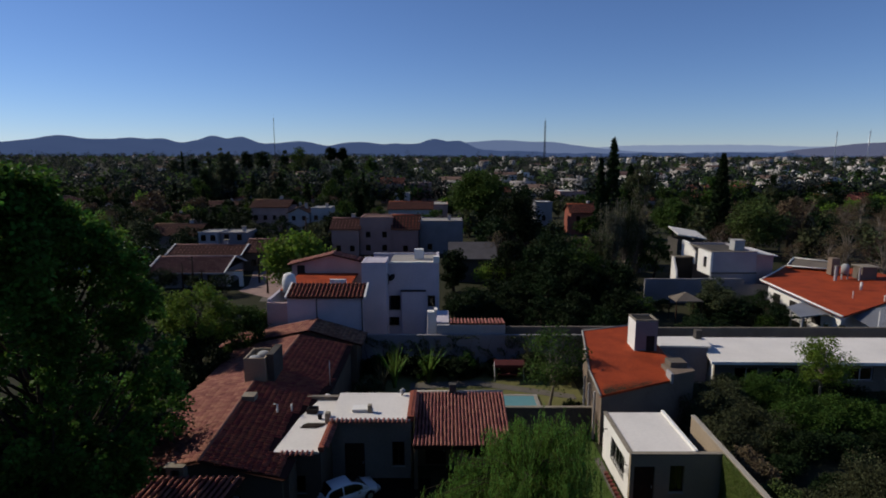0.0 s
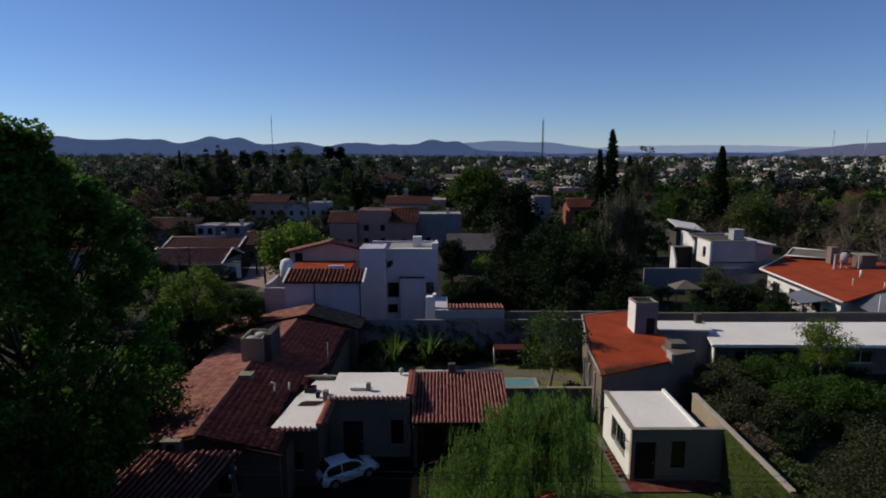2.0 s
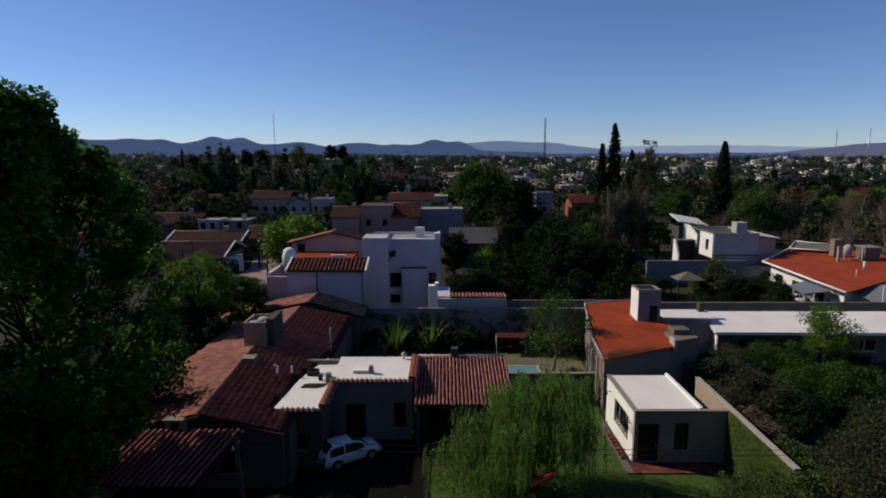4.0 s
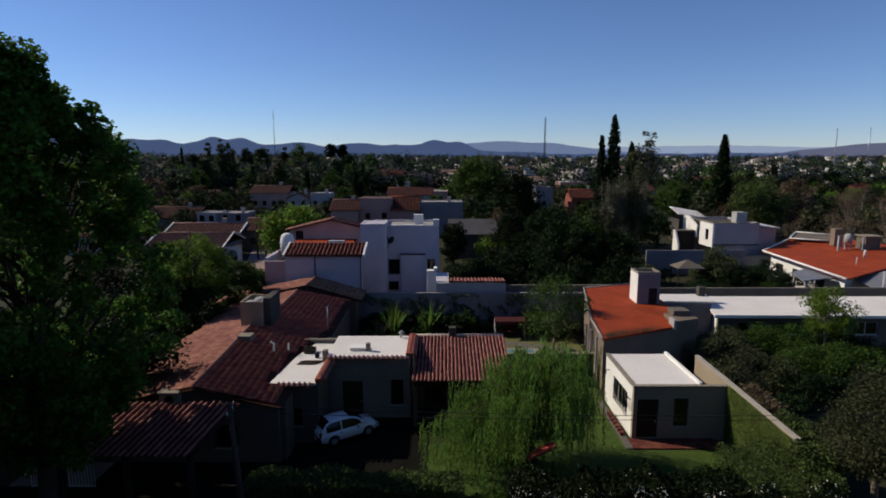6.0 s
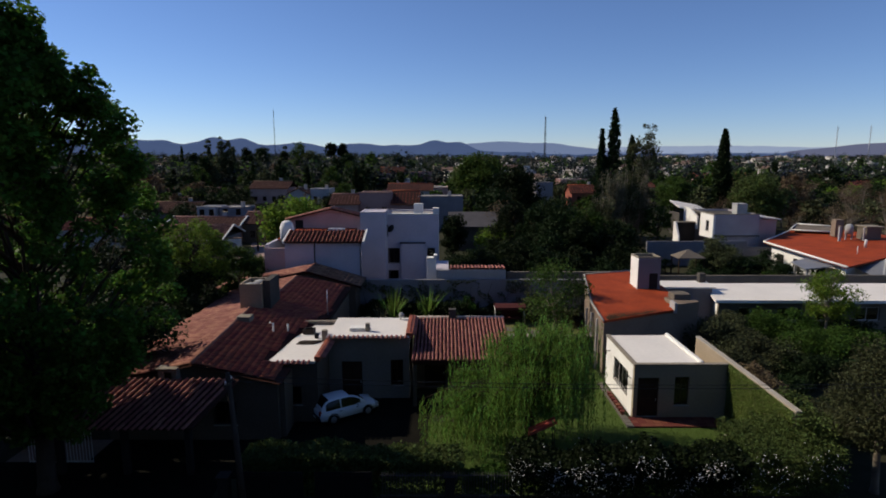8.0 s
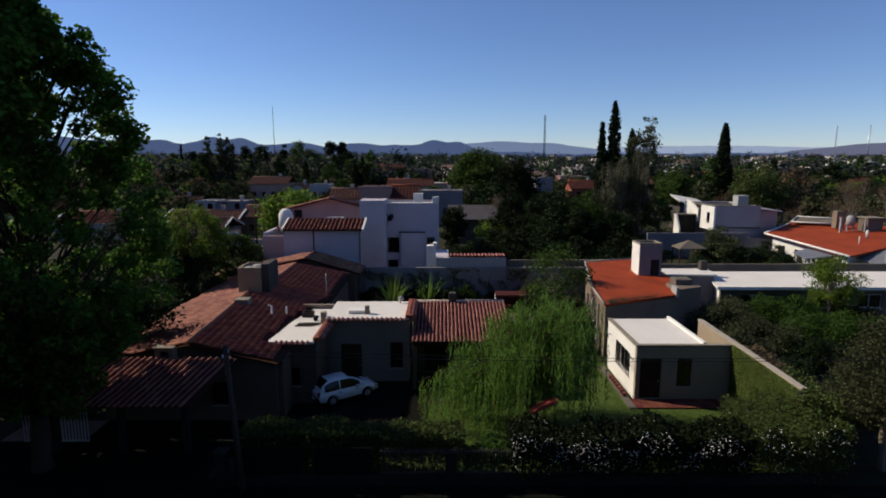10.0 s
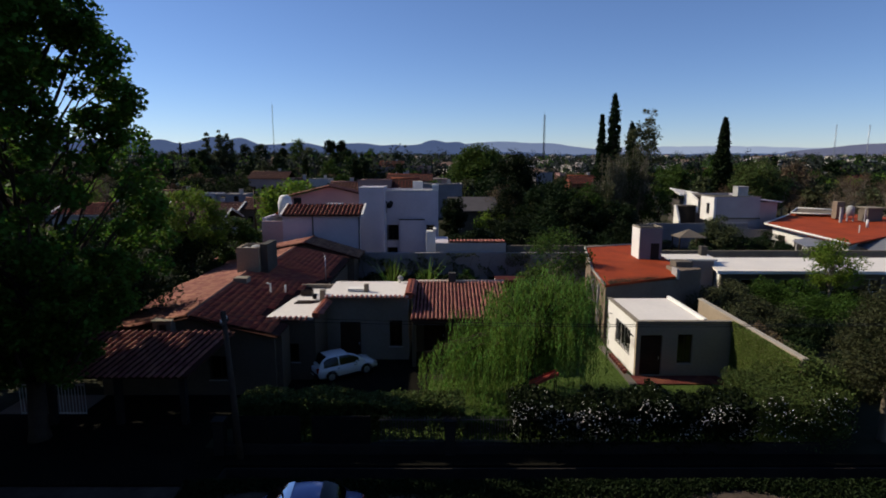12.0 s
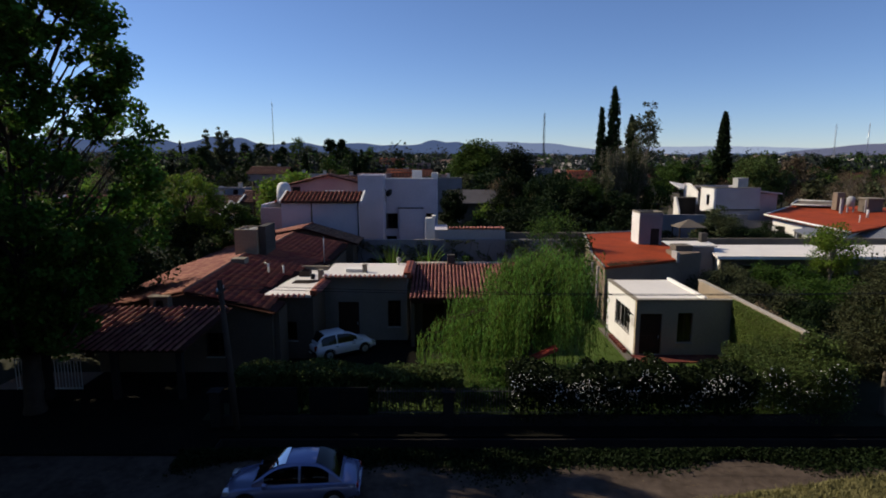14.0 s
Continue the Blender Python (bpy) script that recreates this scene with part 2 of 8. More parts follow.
M["plastic"] = material("white_plastic", (0.72, 0.71, 0.67), (0.6, 0.59, 0.55), 0.5, 2, 20, 0.05)
M["tank_grey"] = material("grey_fibre_cement_tank", (0.4, 0.4, 0.39), (0.26, 0.26, 0.25), 0.8, 2, 20, 0.2)
M["car_white"] = material("white_car_paint", (0.72, 0.73, 0.75), (0.68, 0.69, 0.71), 0.18, 1, 30, 0, spec=0.6)
M["car_silver"] = material("pale_blue_silver_car_paint", (0.2, 0.235, 0.4), (0.17, 0.2, 0.36), 0.25, 1, 40, 0, metal=0.45, spec=0.6)
M["rubber"] = material("tyre_rubber", (0.02, 0.02, 0.02), (0.012, 0.012, 0.012), 0.85, 5, 40, 0.2)
M["rim"] = material("alloy_rim", (0.45, 0.46, 0.48), (0.35, 0.36, 0.38), 0.35, 5, 40, 0, metal=0.9)
M["trim_black"] = material("black_trim", (0.02, 0.02, 0.022), (0.015, 0.015, 0.016), 0.5, 5, 40, 0.05)
M["lamp_clear"] = material("clear_headlamp", (0.75, 0.76, 0.78), (0.6, 0.6, 0.62), 0.1, 8, 40, 0, metal=0.5, spec=0.8)
M["lamp_red"] = material("red_tail_lamp", (0.35, 0.02, 0.015), (0.25, 0.015, 0.01), 0.2, 8, 40, 0, spec=0.6)
M["red_paint"] = material("faded_red_paint", (0.5, 0.1, 0.08), (0.36, 0.07, 0.055), 0.5, 3, 20, 0.1)
M["canopy"] = material("dull_maroon_canvas", (0.1, 0.03, 0.03), (0.06, 0.02, 0.02), 0.85, 3, 20, 0.2)
M["water_basin"] = material("turquoise_pool_tile", (0.1, 0.55, 0.6), (0.07, 0.46, 0.52), 0.4, 2, 30, 0.05)
M["glass"] = glass("window_glass", (0.5, 0.53, 0.54))
M["car_glass"] = glass("tinted_car_glass", (0.05, 0.055, 0.06))
M["water"] = material("clear_pool_water", (0.14, 0.29, 0.32), (0.11, 0.25, 0.28), 0.06, 1.5, 5, 0.05, spec=0.5)
# near-black colour that stands in for the shade inside rooms and openings
M["void"] = material("dark_interior", (0.03, 0.028, 0.026), (0.02, 0.019, 0.018), 0.95, 1, 5, 0)
M["town"] = material("town_walls", (0.5, 0.47, 0.43), (0.22, 0.2, 0.18), 0.9, 0.05, 0.5, 0, island=0.4)
M["town_roof"] = material("town_roofs", (0.14, 0.085, 0.065), (0.09, 0.065, 0.055), 0.9, 0.05, 0.5, 0, island=0.4)
# ridge tones hold painted haze, paler and bluer with distance
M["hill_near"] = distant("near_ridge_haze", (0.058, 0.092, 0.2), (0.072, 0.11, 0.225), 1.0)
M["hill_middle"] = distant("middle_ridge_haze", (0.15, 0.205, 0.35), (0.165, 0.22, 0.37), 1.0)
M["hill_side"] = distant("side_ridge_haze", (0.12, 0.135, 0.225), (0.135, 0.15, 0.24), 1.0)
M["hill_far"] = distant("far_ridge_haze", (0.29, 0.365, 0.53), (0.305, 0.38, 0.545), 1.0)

# ---- building blocks ----
ORIGIN = {}
rng = np.random.default_rng(7)


def thing(name, label, category, at=(0, 0, 0), group="", kind="", turn=0.0):
    """An Empty at the base of a thing; its parts are given in the same coordinates as `at` when turn is 0."""
    ob = new(name)
    ob.empty_display_size = 0.2
    ob.location = at
    ob.rotation_euler = (0, 0, radians(turn))
    ORIGIN[ob.name] = Vector((0, 0, 0)) if turn else Vector(at)
    return tagged(ob, label, category, group, kind)


def link(name, mesh, parent, label="", mat=None):
    ob = new(name, mesh)
    if mat:
        mesh.materials.append(mat)
    if parent:
        ob.parent = parent
        ORIGIN[ob.name] = ORIGIN.get(parent.name, Vector((0, 0, 0)))
    return tagged(ob, label)


def part(name, bm, mat, parent=None, label="", smooth=False):
    """Links a bmesh as one mesh object under a thing or a part."""
    if parent and ORIGIN.get(parent.name):
        bmesh.ops.translate(bm, verts=bm.verts, vec=-ORIGIN[parent.name])
    if smooth:
        for f in bm.faces:
            f.smooth = True
    me = bpy.data.meshes.new(name)
    bm.to_mesh(me)
    bm.free()
    return link(name, me, parent, label, mat)


def setting(name, bm, mat, label, category):
    return tagged(part(name, bm, mat), label, category, "", "structure")


def box(bm, x0, x1, y0, y1, z0, z1, bevel=0.0):
    vs = [bm.verts.new(p) for p in ((x0, y0, z0), (x1, y0, z0), (x1, y1, z0), (x0, y1, z0), (x0, y0, z1), (x1, y0, z1), (x1, y1, z1), (x0, y1, z1))]
    fs = [bm.faces.new([vs[i] for i in q]) for q in ((3, 2, 1, 0), (4, 5, 6, 7), (0, 1, 5, 4), (1, 2, 6, 5), (2, 3, 7, 6), (3, 0, 4, 7))]
    if bevel:
        es = {e for f in fs for e in f.edges}
        bmesh.ops.bevel(bm, geom=list(es), offset=bevel, segments=2, affect="EDGES", profile=0.5)
    return vs


def boxed(name, mat, parent, x0, x1, y0, y1, z0, z1, bevel=0.02, label=""):
    bm = bmesh.new()
    box(bm, x0, x1, y0, y1, z0, z1, bevel)
    return part(name, bm, mat, parent, label)


def prism(bm, pts, up):
    """A solid from a flat outline, moved along up."""
    a = [bm.verts.new(p) for p in pts]
    b = [bm.verts.new(Vector(p) + Vector(up)) for p in pts]
    n = len(pts)
    bm.faces.new(a[::-1])
    bm.faces.new(b)
    for i in range(n):
        bm.faces.new((a[i], a[(i + 1) % n], b[(i + 1) % n], b[i]))
    bmesh.ops.recalc_face_normals(bm, faces=bm.faces)


def tube(bm, pts, radii, seg=8, caps=True):
    rings = []
    pts = [Vector(p) for p in pts]
    for i, p in enumerate(pts):
        d = (pts[min(i + 1, len(pts) - 1)] - pts[max(i - 1, 0)]).normalized()
        u = d.orthogonal().normalized() if abs(d.z) < 0.99 else Vector((1, 0, 0))
        u = (u - d * u.dot(d)).normalized()
        v = d.cross(u)
        rings.append([bm.verts.new(p + (u * math.cos(2 * math.pi * k / seg) + v * math.sin(2 * math.pi * k / seg)) * radii[i]) for k in range(seg)])
    for a, b in zip(rings, rings[1:]):
        for k in range(seg):
            bm.faces.new((a[k], a[(k + 1) % seg], b[(k + 1) % seg], b[k]))
    if caps:
        bm.faces.new(rings[0][::-1])
        bm.faces.new(rings[-1])


def tubed(name, mat, parent, pts, radii, seg=8, label=""):
    bm = bmesh.new()
    tube(bm, pts, radii, seg)
    return part(name, bm, mat, parent, label, smooth=True)


def wall(bm, axis, at, thick, a0, a1, z0, z1, holes=()):
    """An upright wall along x (axis 'x', at = its front y) or along y, with openings (a0, a1, z0, z1) right through it."""
    As = sorted({a0, a1, *(h[0] for h in holes), *(h[1] for h in holes)})
    Zs = sorted({z0, z1, *(h[2] for h in holes), *(h[3] for h in holes)})
    for p, q in zip(As, As[1:]):
        for r, s in zip(Zs, Zs[1:]):
            ca, cz = (p + q) / 2, (r + s) / 2
            if any(h[0] < ca < h[1] and h[2] < cz < h[3] for h in holes):
                continue
            if axis == "x":
                box(bm, p, q, at, at + thick, r, s)
            else:
                box(bm, at, at + thick, p, q, r, s)
    bmesh.ops.remove_doubles(bm, verts=bm.verts, dist=0.0005)


def window(parent, axis, at, a0, a1, z0, z1, frame_mat, depth=0.12, bars=0, grille=False, name="window", sill=True):
    """A window in an opening: frame ring, mullions, pane, sill."""
    def b(bm, p, q, d0, d1, r, s):
        if axis == "x":
            box(bm, p, q, at + d0, at + d1, r, s)
        else:
            box(bm, at + d0, at + d1, p, q, r, s)
    w = 0.06
    bm = bmesh.new()
    for p, q, r, s in ((a0, a0 + w, z0, z1), (a1 - w, a1, z0, z1), (a0 + w, a1 - w, z0, z0 + w), (a0 + w, a1 - w, z1 - w, z1)):
        b(bm, p, q, depth, depth + 0.06, r, s)
    for k in range(bars):
        c = a0 + (a1 - a0) * (k + 1) / (bars + 1)
        b(bm, c - 0.025, c + 0.025, depth, depth + 0.06, z0 + w, z1 - w)
    fr = part(name, bm, frame_mat, parent)
    bm = bmesh.new()
    b(bm, a0 + w, a1 - w, depth + 0.025, depth + 0.035, z0 + w, z1 - w)
    pane = part("pane", bm, M["glass"], fr, "dark window glass")
    if sill:
        bm = bmesh.new()
        b(bm, a0 - 0.06, a1 + 0.06, -0.05, depth, z0 - 0.06, z0 - 0.002)
        part("sill", bm, M["concrete"], fr)
    if grille:
        bm = bmesh.new()
        k = int((a1 - a0) / 0.14)
        for i in range(k + 1):
            c = a0 + (a1 - a0) * i / k
            b(bm, c - 0.009, c + 0.009, -0.03, -0.012, z0, z1)
        for z in (z0 + 0.15, z1 - 0.15):
            b(bm, a0, a1, -0.035, -0.03, z - 0.015, z + 0.015)
        part("grille", bm, M["iron"], fr, "dark iron window grille")
    return fr


def door(parent, axis, at, a0, a1, z0, z1, mat, depth=0.1, name="door"):
    def b(bm, p, q, d0, d1, r, s):
        if axis == "x":
            box(bm, p, q, at + d0, at + d1, r, s)
        else:
            box(bm, at + d0, at + d1, p, q, r, s)
    bm = bmesh.new()
    b(bm, a0, a1, depth, depth + 0.05, z0, z1)
    panels = []
    n = max(2, int((a1 - a0) / 0.4))
    for i in range(n):
        for r, s in ((0.08, 0.45), (0.52, 0.93)):
            p = a0 + (a1 - a0) * (i + 0.12) / n
            q = a0 + (a1 - a0) * (i + 0.88) / n
            panels.append((p, q, z0 + (z1 - z0) * r, z0 + (z1 - z0) * s))
    d = part(name, bm, mat, parent)
    for p, q, r, s in panels:
        bm = bmesh.new()
        b(bm, p, q, depth - 0.02, depth - 0.001, r, s)
        part("panel", bm, mat, d)
    bm = bmesh.new()
    b(bm, a1 - 0.14, a1 - 0.1, depth - 0.07, depth, z0 + 0.95, z0 + 1.1)
    part("handle", bm, M["steel"], d, "metal handle")
    return d


# ---- barrel tiles ----
def tile_template(pitch=0.25, length=0.45, seg=5):
    """One half-round clay tile, its length along -y (down the slope), rising from z = 0."""
    v, f = [], []
    for j, (y, r) in enumerate(((0.0, 0.3), (-length, 0.36))):
        for t in (0.0, 0.14):
            for k in range(seg + 1):
                a = math.pi * k / seg
                rr = pitch * r - (0.018 if t else 0.0)
                v.append((-rr * math.cos(a), y, 1.1 * rr * math.sin(a) + (0.018 if j else 0.0)))
    s = seg + 1
    for k in range(seg):
        f.append((k, 2 * s + k, 2 * s + k + 1, k + 1))
        f.append((2 * s + k, 3 * s + k, 3 * s + k + 1, 2 * s + k + 1))
    return np.array(v), f


TILE_V, TILE_F = tile_template()
tile_mesh = bpy.data.meshes.new("roof_tile")
tile_mesh.from_pydata([tuple(p) for p in TILE_V], [], TILE_F)
tile_mesh.polygons.foreach_set("use_smooth", [True] * len(TILE_F))
tile_mesh.materials.append(M["tile_piece"])


def mesh_from(name, verts, faces, mat, smooth=False):
    """A mesh from arrays: faces all quads."""
    me = bpy.data.meshes.new(name)
    verts, faces = np.asarray(verts, np.float32), np.asarray(faces, np.int32)
    me.vertices.add(len(verts))
    me.vertices.foreach_set("co", verts.ravel())
    k = faces.shape[1]
    me.loops.add(faces.size)
    me.loops.foreach_set("vertex_index", faces.ravel())
    me.polygons.add(len(faces))
    me.polygons.foreach_set("loop_start", np.arange(0, faces.size, k, dtype=np.int32))
    if smooth:
        me.polygons.foreach_set("use_smooth", np.ones(len(faces), bool))
    me.update(calc_edges=True)
    me.materials.append(mat)
    return me


def tile_poses(corner, across, down, width, length, pitch=0.25, row=0.4, keep=None, jitter=0.009):
    """Poses of tiles on a sloping plane: corner at the top, across along the ridge, down along the slope."""
    ac, dn = Vector(across).normalized(), Vector(down).normalized()
    up = ac.cross(-dn).normalized()
    if up.z < 0:
        up = -up
    rx = (-dn).cross(up)
    out = []
    cols, rows = int(width / pitch + 0.5), int(length / row + 0.5)
    for i in range(cols):
        for j in range(rows):
            p = Vector(corner) + ac * ((i + 0.5) * pitch) + dn * (j * row)
            if keep and not keep(p):
                continue
            p = p + ac * rng.normal(0, jitter) + dn * rng.normal(0, jitter) + up * 0.02
            a = rng.normal(0, 0.022)
            out.append(Matrix(((rx.x, -dn.x, up.x, p.x), (rx.y, -dn.y, up.y, p.y), (rx.z, -dn.z, up.z, p.z), (0, 0, 0, 1))) @ Matrix.Rotation(a, 4, "Z"))
    return out


def tiles_joined(name, poses, mat, parent, label=""):
    m = np.array([[list(r) for r in p] for p in poses])
    v4 = np.concatenate([TILE_V, np.ones((len(TILE_V), 1))], 1)
    vs = np.einsum("nij,kj->nki", m, v4)[:, :, :3]
    if parent and ORIGIN.get(parent.name):
        vs = vs - np.array(ORIGIN[parent.name])
    n, k = vs.shape[:2]
    fs = (np.array(TILE_F)[None] + (np.arange(n) * k)[:, None, None]).reshape(-1, 4)
    ob = link(name, mesh_from(name, vs.reshape(-1, 3), fs, mat, True), parent, label)
    ob["kind"] = "stuff"
    return ob


def tiles_single(poses, parent, name="roof_tile"):
    o = ORIGIN.get(parent.name, Vector((0, 0, 0)))
    for p in poses:
        t = new(name, tile_mesh)
        t.parent = parent
        t.matrix_basis = Matrix.Translation(-o) @ p


def slab(parent, name, pts, thick, mat, label=""):
    """A roof deck under its tiles: a flat outline with thickness downwards."""
    bm = bmesh.new()
    prism(bm, [Vector(p) - Vector((0, 0, thick)) for p in pts], (0, 0, thick))
    return part(name, bm, mat, parent, label)


def gable_roof(parent, x0, x1, y0, y1, eave, ridge, along, mat=None, over=0.4, keep=None, pitch=0.25, row=0.4, cap=True):
    """A two-slope tiled roof; along: the ridge runs along 'x' or 'y'."""
    mat = mat or M["tile"]
    x0, x1, y0, y1 = x0 - over, x1 + over, y0 - over, y1 + over
    if along == "y":
        xm = (x0 + x1) / 2
        sides = [((xm, y0, ridge), (0, 1, 0), (x0 - xm, 0, eave - ridge), y1 - y0), ((xm, y0, ridge), (0, 1, 0), (x1 - xm, 0, eave - ridge), y1 - y0)]
        caps = ((xm, y0, ridge), (xm, y1, ridge))
    else:
        ym = (y0 + y1) / 2
        sides = [((x0, ym, ridge), (1, 0, 0), (0, y0 - ym, eave - ridge), x1 - x0), ((x0, ym, ridge), (1, 0, 0), (0, y1 - ym, eave - ridge), x1 - x0)]
        caps = ((x0, ym, ridge), (x1, ym, ridge))
    for c, a, d, w in sides:
        c, a, d = Vector(c), Vector(a), Vector(d)
        pl = slab(parent, "roof", [c, c + a * w, c + a * w + d, c + d], 0.12, M["deck"])
        tiles_joined("tiles", tile_poses(c, a, d, w, d.length, pitch, row, keep), mat, pl, "rows of half-round clay tiles")
    if cap:
        tubed("ridge", mat, parent, [Vector(p) + Vector((0, 0, 0.03)) for p in caps], (0.13, 0.13), 10)


# ---- foliage ----
def leaf_cloud(points, size, mat, name, seed=0, flat=0.35, long=1.6):
    """Leaves as small bent rhombs at the points, turned at random, tending to face up and out."""
    r = np.random.default_rng(seed)
    n = len(points)
    nor = r.normal(size=(n, 3))
    nor[:, 2] = np.abs(nor[:, 2]) + flat
    nor /= np.linalg.norm(nor, axis=1)[:, None]
    t = r.normal(size=(n, 3))
    t -= nor * (t * nor).sum(1)[:, None]
    t /= np.linalg.norm(t, axis=1)[:, None]
    s = np.cross(nor, t)
    sz = (size * r.uniform(0.6, 1.3, n))[:, None]
    a, b = points - t * sz * long / 2, points + t * sz * long / 2
    c = points + s * sz / 2 + nor * sz * 0.12
    d = points - s * sz / 2 + nor * sz * 0.12
    vs = np.stack([a, c, b, d], 1).reshape(-1, 3)
    fs = np.arange(4 * n).reshape(-1, 4)
    return mesh_from(name, vs, fs, mat)


def clumps(r, n, rx, ry, rz, zc, low=0.35):
    """Centres of leaf clumps spread through an egg-shaped crown, more of them near its skin."""
    out = []
    while len(out) < n:
        p = r.uniform(-1, 1, 3)
        q = np.linalg.norm(p)
        if not 0.45 < q < 1 or p[2] < -1 + low * 0.5:
            continue
        taper = 1.0 - 0.25 * max(0, p[2])
        out.append((p[0] * rx * taper, p[1] * ry * taper, zc + p[2] * rz))
    return np.array(out)


def crown_points(r, centres, radius, per):
    c = np.repeat(centres, per, 0)
    d = r.normal(size=c.shape)
    d /= np.linalg.norm(d, axis=1)[:, None]
    rad = radius * r.uniform(0.7, 1.3, len(centres)).repeat(per)
    return c + d * (rad * r.uniform(0.15, 1, len(c)) ** 0.6)[:, None] * np.array((1, 1, 0.75))


def limbs(bm, r, base, fork, r0, ends, seg=7, wobble=0.25):
    """Trunk to the fork, limbs from it to the ends."""
    base, fork = Vector(base), Vector(fork)
    mid = base.lerp(fork, 0.5) + Vector((r.normal(0, wobble * 0.4), r.normal(0, wobble * 0.4), 0))
    tube(bm, [base - Vector((0, 0, 0.15)), base + Vector((0, 0, 0.25)), mid, fork], [r0 * 1.45, r0 * 1.05, r0 * 0.85, r0 * 0.7], seg)
    for e in ends:
        e = Vector(e)
        k = r.uniform(0.55, 1.0)
        s = base.lerp(fork, k)
        m1 = s.lerp(e, 0.35) + Vector((r.normal(0, wobble), r.normal(0, wobble), 0.12 * (e - s).length))
        m2 = s.lerp(e, 0.7) + Vector((r.normal(0, wobble), r.normal(0, wobble), 0.08 * (e - s).length))
        rr = r0 * r.uniform(0.28, 0.45)
        tube(bm, [s, m1, m2, e], [rr, rr * 0.7, rr * 0.42, rr * 0.12], 5, False)


def tree(name, label, at, height, spread, leaf, seed, n_clump=40, per=60, leaf_size=0.3, trunk=0.35, bare=0.3, clump_r=0.16, group="",
         bark="bark", category="tree", limb_n=14, spread_y=None, turn=0.0, flat=0.35):
    """A broad tree: tapered trunk with limbs, crown of leaf clumps with gaps."""
    r = np.random.default_rng(seed)
    t = thing(name, label, category, at, group, turn=turn if turn else 0.01)
    zc = height * (bare + (1 - bare) * 0.48)
    rz = height - zc - clump_r * spread * 0.6
    cs = clumps(r, n_clump, spread * (1 - clump_r), (spread_y or spread) * (1 - clump_r), rz, zc)
    bm = bmesh.new()
    ends = cs[r.permutation(len(cs))[:limb_n]]
    limbs(bm, r, (0, 0, 0), (r.normal(0, 0.2), r.normal(0, 0.2), height * (bare + 0.25)), trunk, ends, 8, spread * 0.06)
    part("trunk", bm, M[bark], t, smooth=True)
    pts = crown_points(r, cs, clump_r * spread * 2.0, per)
    link("crown", leaf_cloud(pts, leaf_size, M[leaf], "crown", seed + 1, flat), t)
    return t


def flame(name, label, at, height, radius, leaf, seed, n=1500, size=0.3, tips=3, category="cypress", group=""):
    """A columnar cypress: a narrow flame of upright sprays with several tips."""
    r = np.random.default_rng(seed)
    t = thing(name, label, category, at, group, turn=0.01)
    bm = bmesh.new()
    tube(bm, [(0, 0, -0.2), (0, 0, height * 0.5), (0, 0, height * 0.9)], [radius * 0.22, radius * 0.14, 0.04], 7)
    part("trunk", bm, M["bark"], t, smooth=True)
    pts = []
    for k in range(tips):
        h = height * (1.0 if k == 0 else r.uniform(0.55, 0.85))
        ox, oy = (0, 0) if k == 0 else r.normal(0, radius * 0.55, 2)
        m = n // tips
        u = r.uniform(0.0, 1, m) ** 0.8
        a = r.uniform(0, 2 * math.pi, m)
        rad = radius * (0.75 if k == 0 else 0.45) * np.minimum(1, 4.5 * u + 0.35) * (1 - u) ** 0.62 * (0.75 + 0.45 * r.random(m)) * (1 + 0.1 * np.sin(u * 17 + a * 2 + k))
        q = np.sqrt(r.uniform(0.25, 1, m))
        pts.append(np.stack([ox + rad * q * np.cos(a), oy + rad * q * np.sin(a), 0.4 + u * (h - 0.4)], 1))
    pts = np.concatenate(pts)
    me = leaf_cloud(pts, size, M[leaf], "crown", seed + 1, 0.0, 2.6)
    link("crown", me, t)
    return t

# ---- ground, street, gardens ----
bm = bmesh.new()
DITCH = (-9.0, 40.0, 20.35, 21.75)
loops = []
for x0, x1, y0, y1 in (DITCH, (-60, 60, -20, 100), (-150, 150, -110, 190), (-400, 400, -360, 440), (-1200, 1200, -1160, 1240), (-4900, 4900, -4860, 4940)):
    loops.append([bm.verts.new(c) for c in ((x0, y0, 0), (x1, y0, 0), (x1, y1, 0), (x0, y1, 0))])
for u, v in zip(loops, loops[1:]):
    for k in range(4):
        bm.faces.new((u[k], v[k], v[(k + 1) % 4], u[(k + 1) % 4]))
bmesh.ops.recalc_face_normals(bm, faces=bm.faces)
setting("ground", bm, M["ground"], "dry scrubby ground with earth and weeds", "ground")

bm = bmesh.new()
box(bm, -120, 120, 5.0, 20.35, -0.1, 0.012)
setting("road", bm, M["earth"], "dusty earth street with leaf litter", "road")
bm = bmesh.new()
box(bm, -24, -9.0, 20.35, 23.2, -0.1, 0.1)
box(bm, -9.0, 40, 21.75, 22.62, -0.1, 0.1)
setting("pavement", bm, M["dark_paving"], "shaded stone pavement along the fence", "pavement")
# assumed ditch: a sunken dark strip added to give the band of shade
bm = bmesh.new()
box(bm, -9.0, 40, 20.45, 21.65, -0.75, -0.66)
ditch = setting("ditch", bm, M["fence_dark"], "assumed dark ditch, added for the black shade between street and pavement", "ditch")
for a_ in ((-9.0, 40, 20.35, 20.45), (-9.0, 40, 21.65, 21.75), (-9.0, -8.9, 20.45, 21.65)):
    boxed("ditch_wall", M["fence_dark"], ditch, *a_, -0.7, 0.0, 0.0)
bm = bmesh.new()
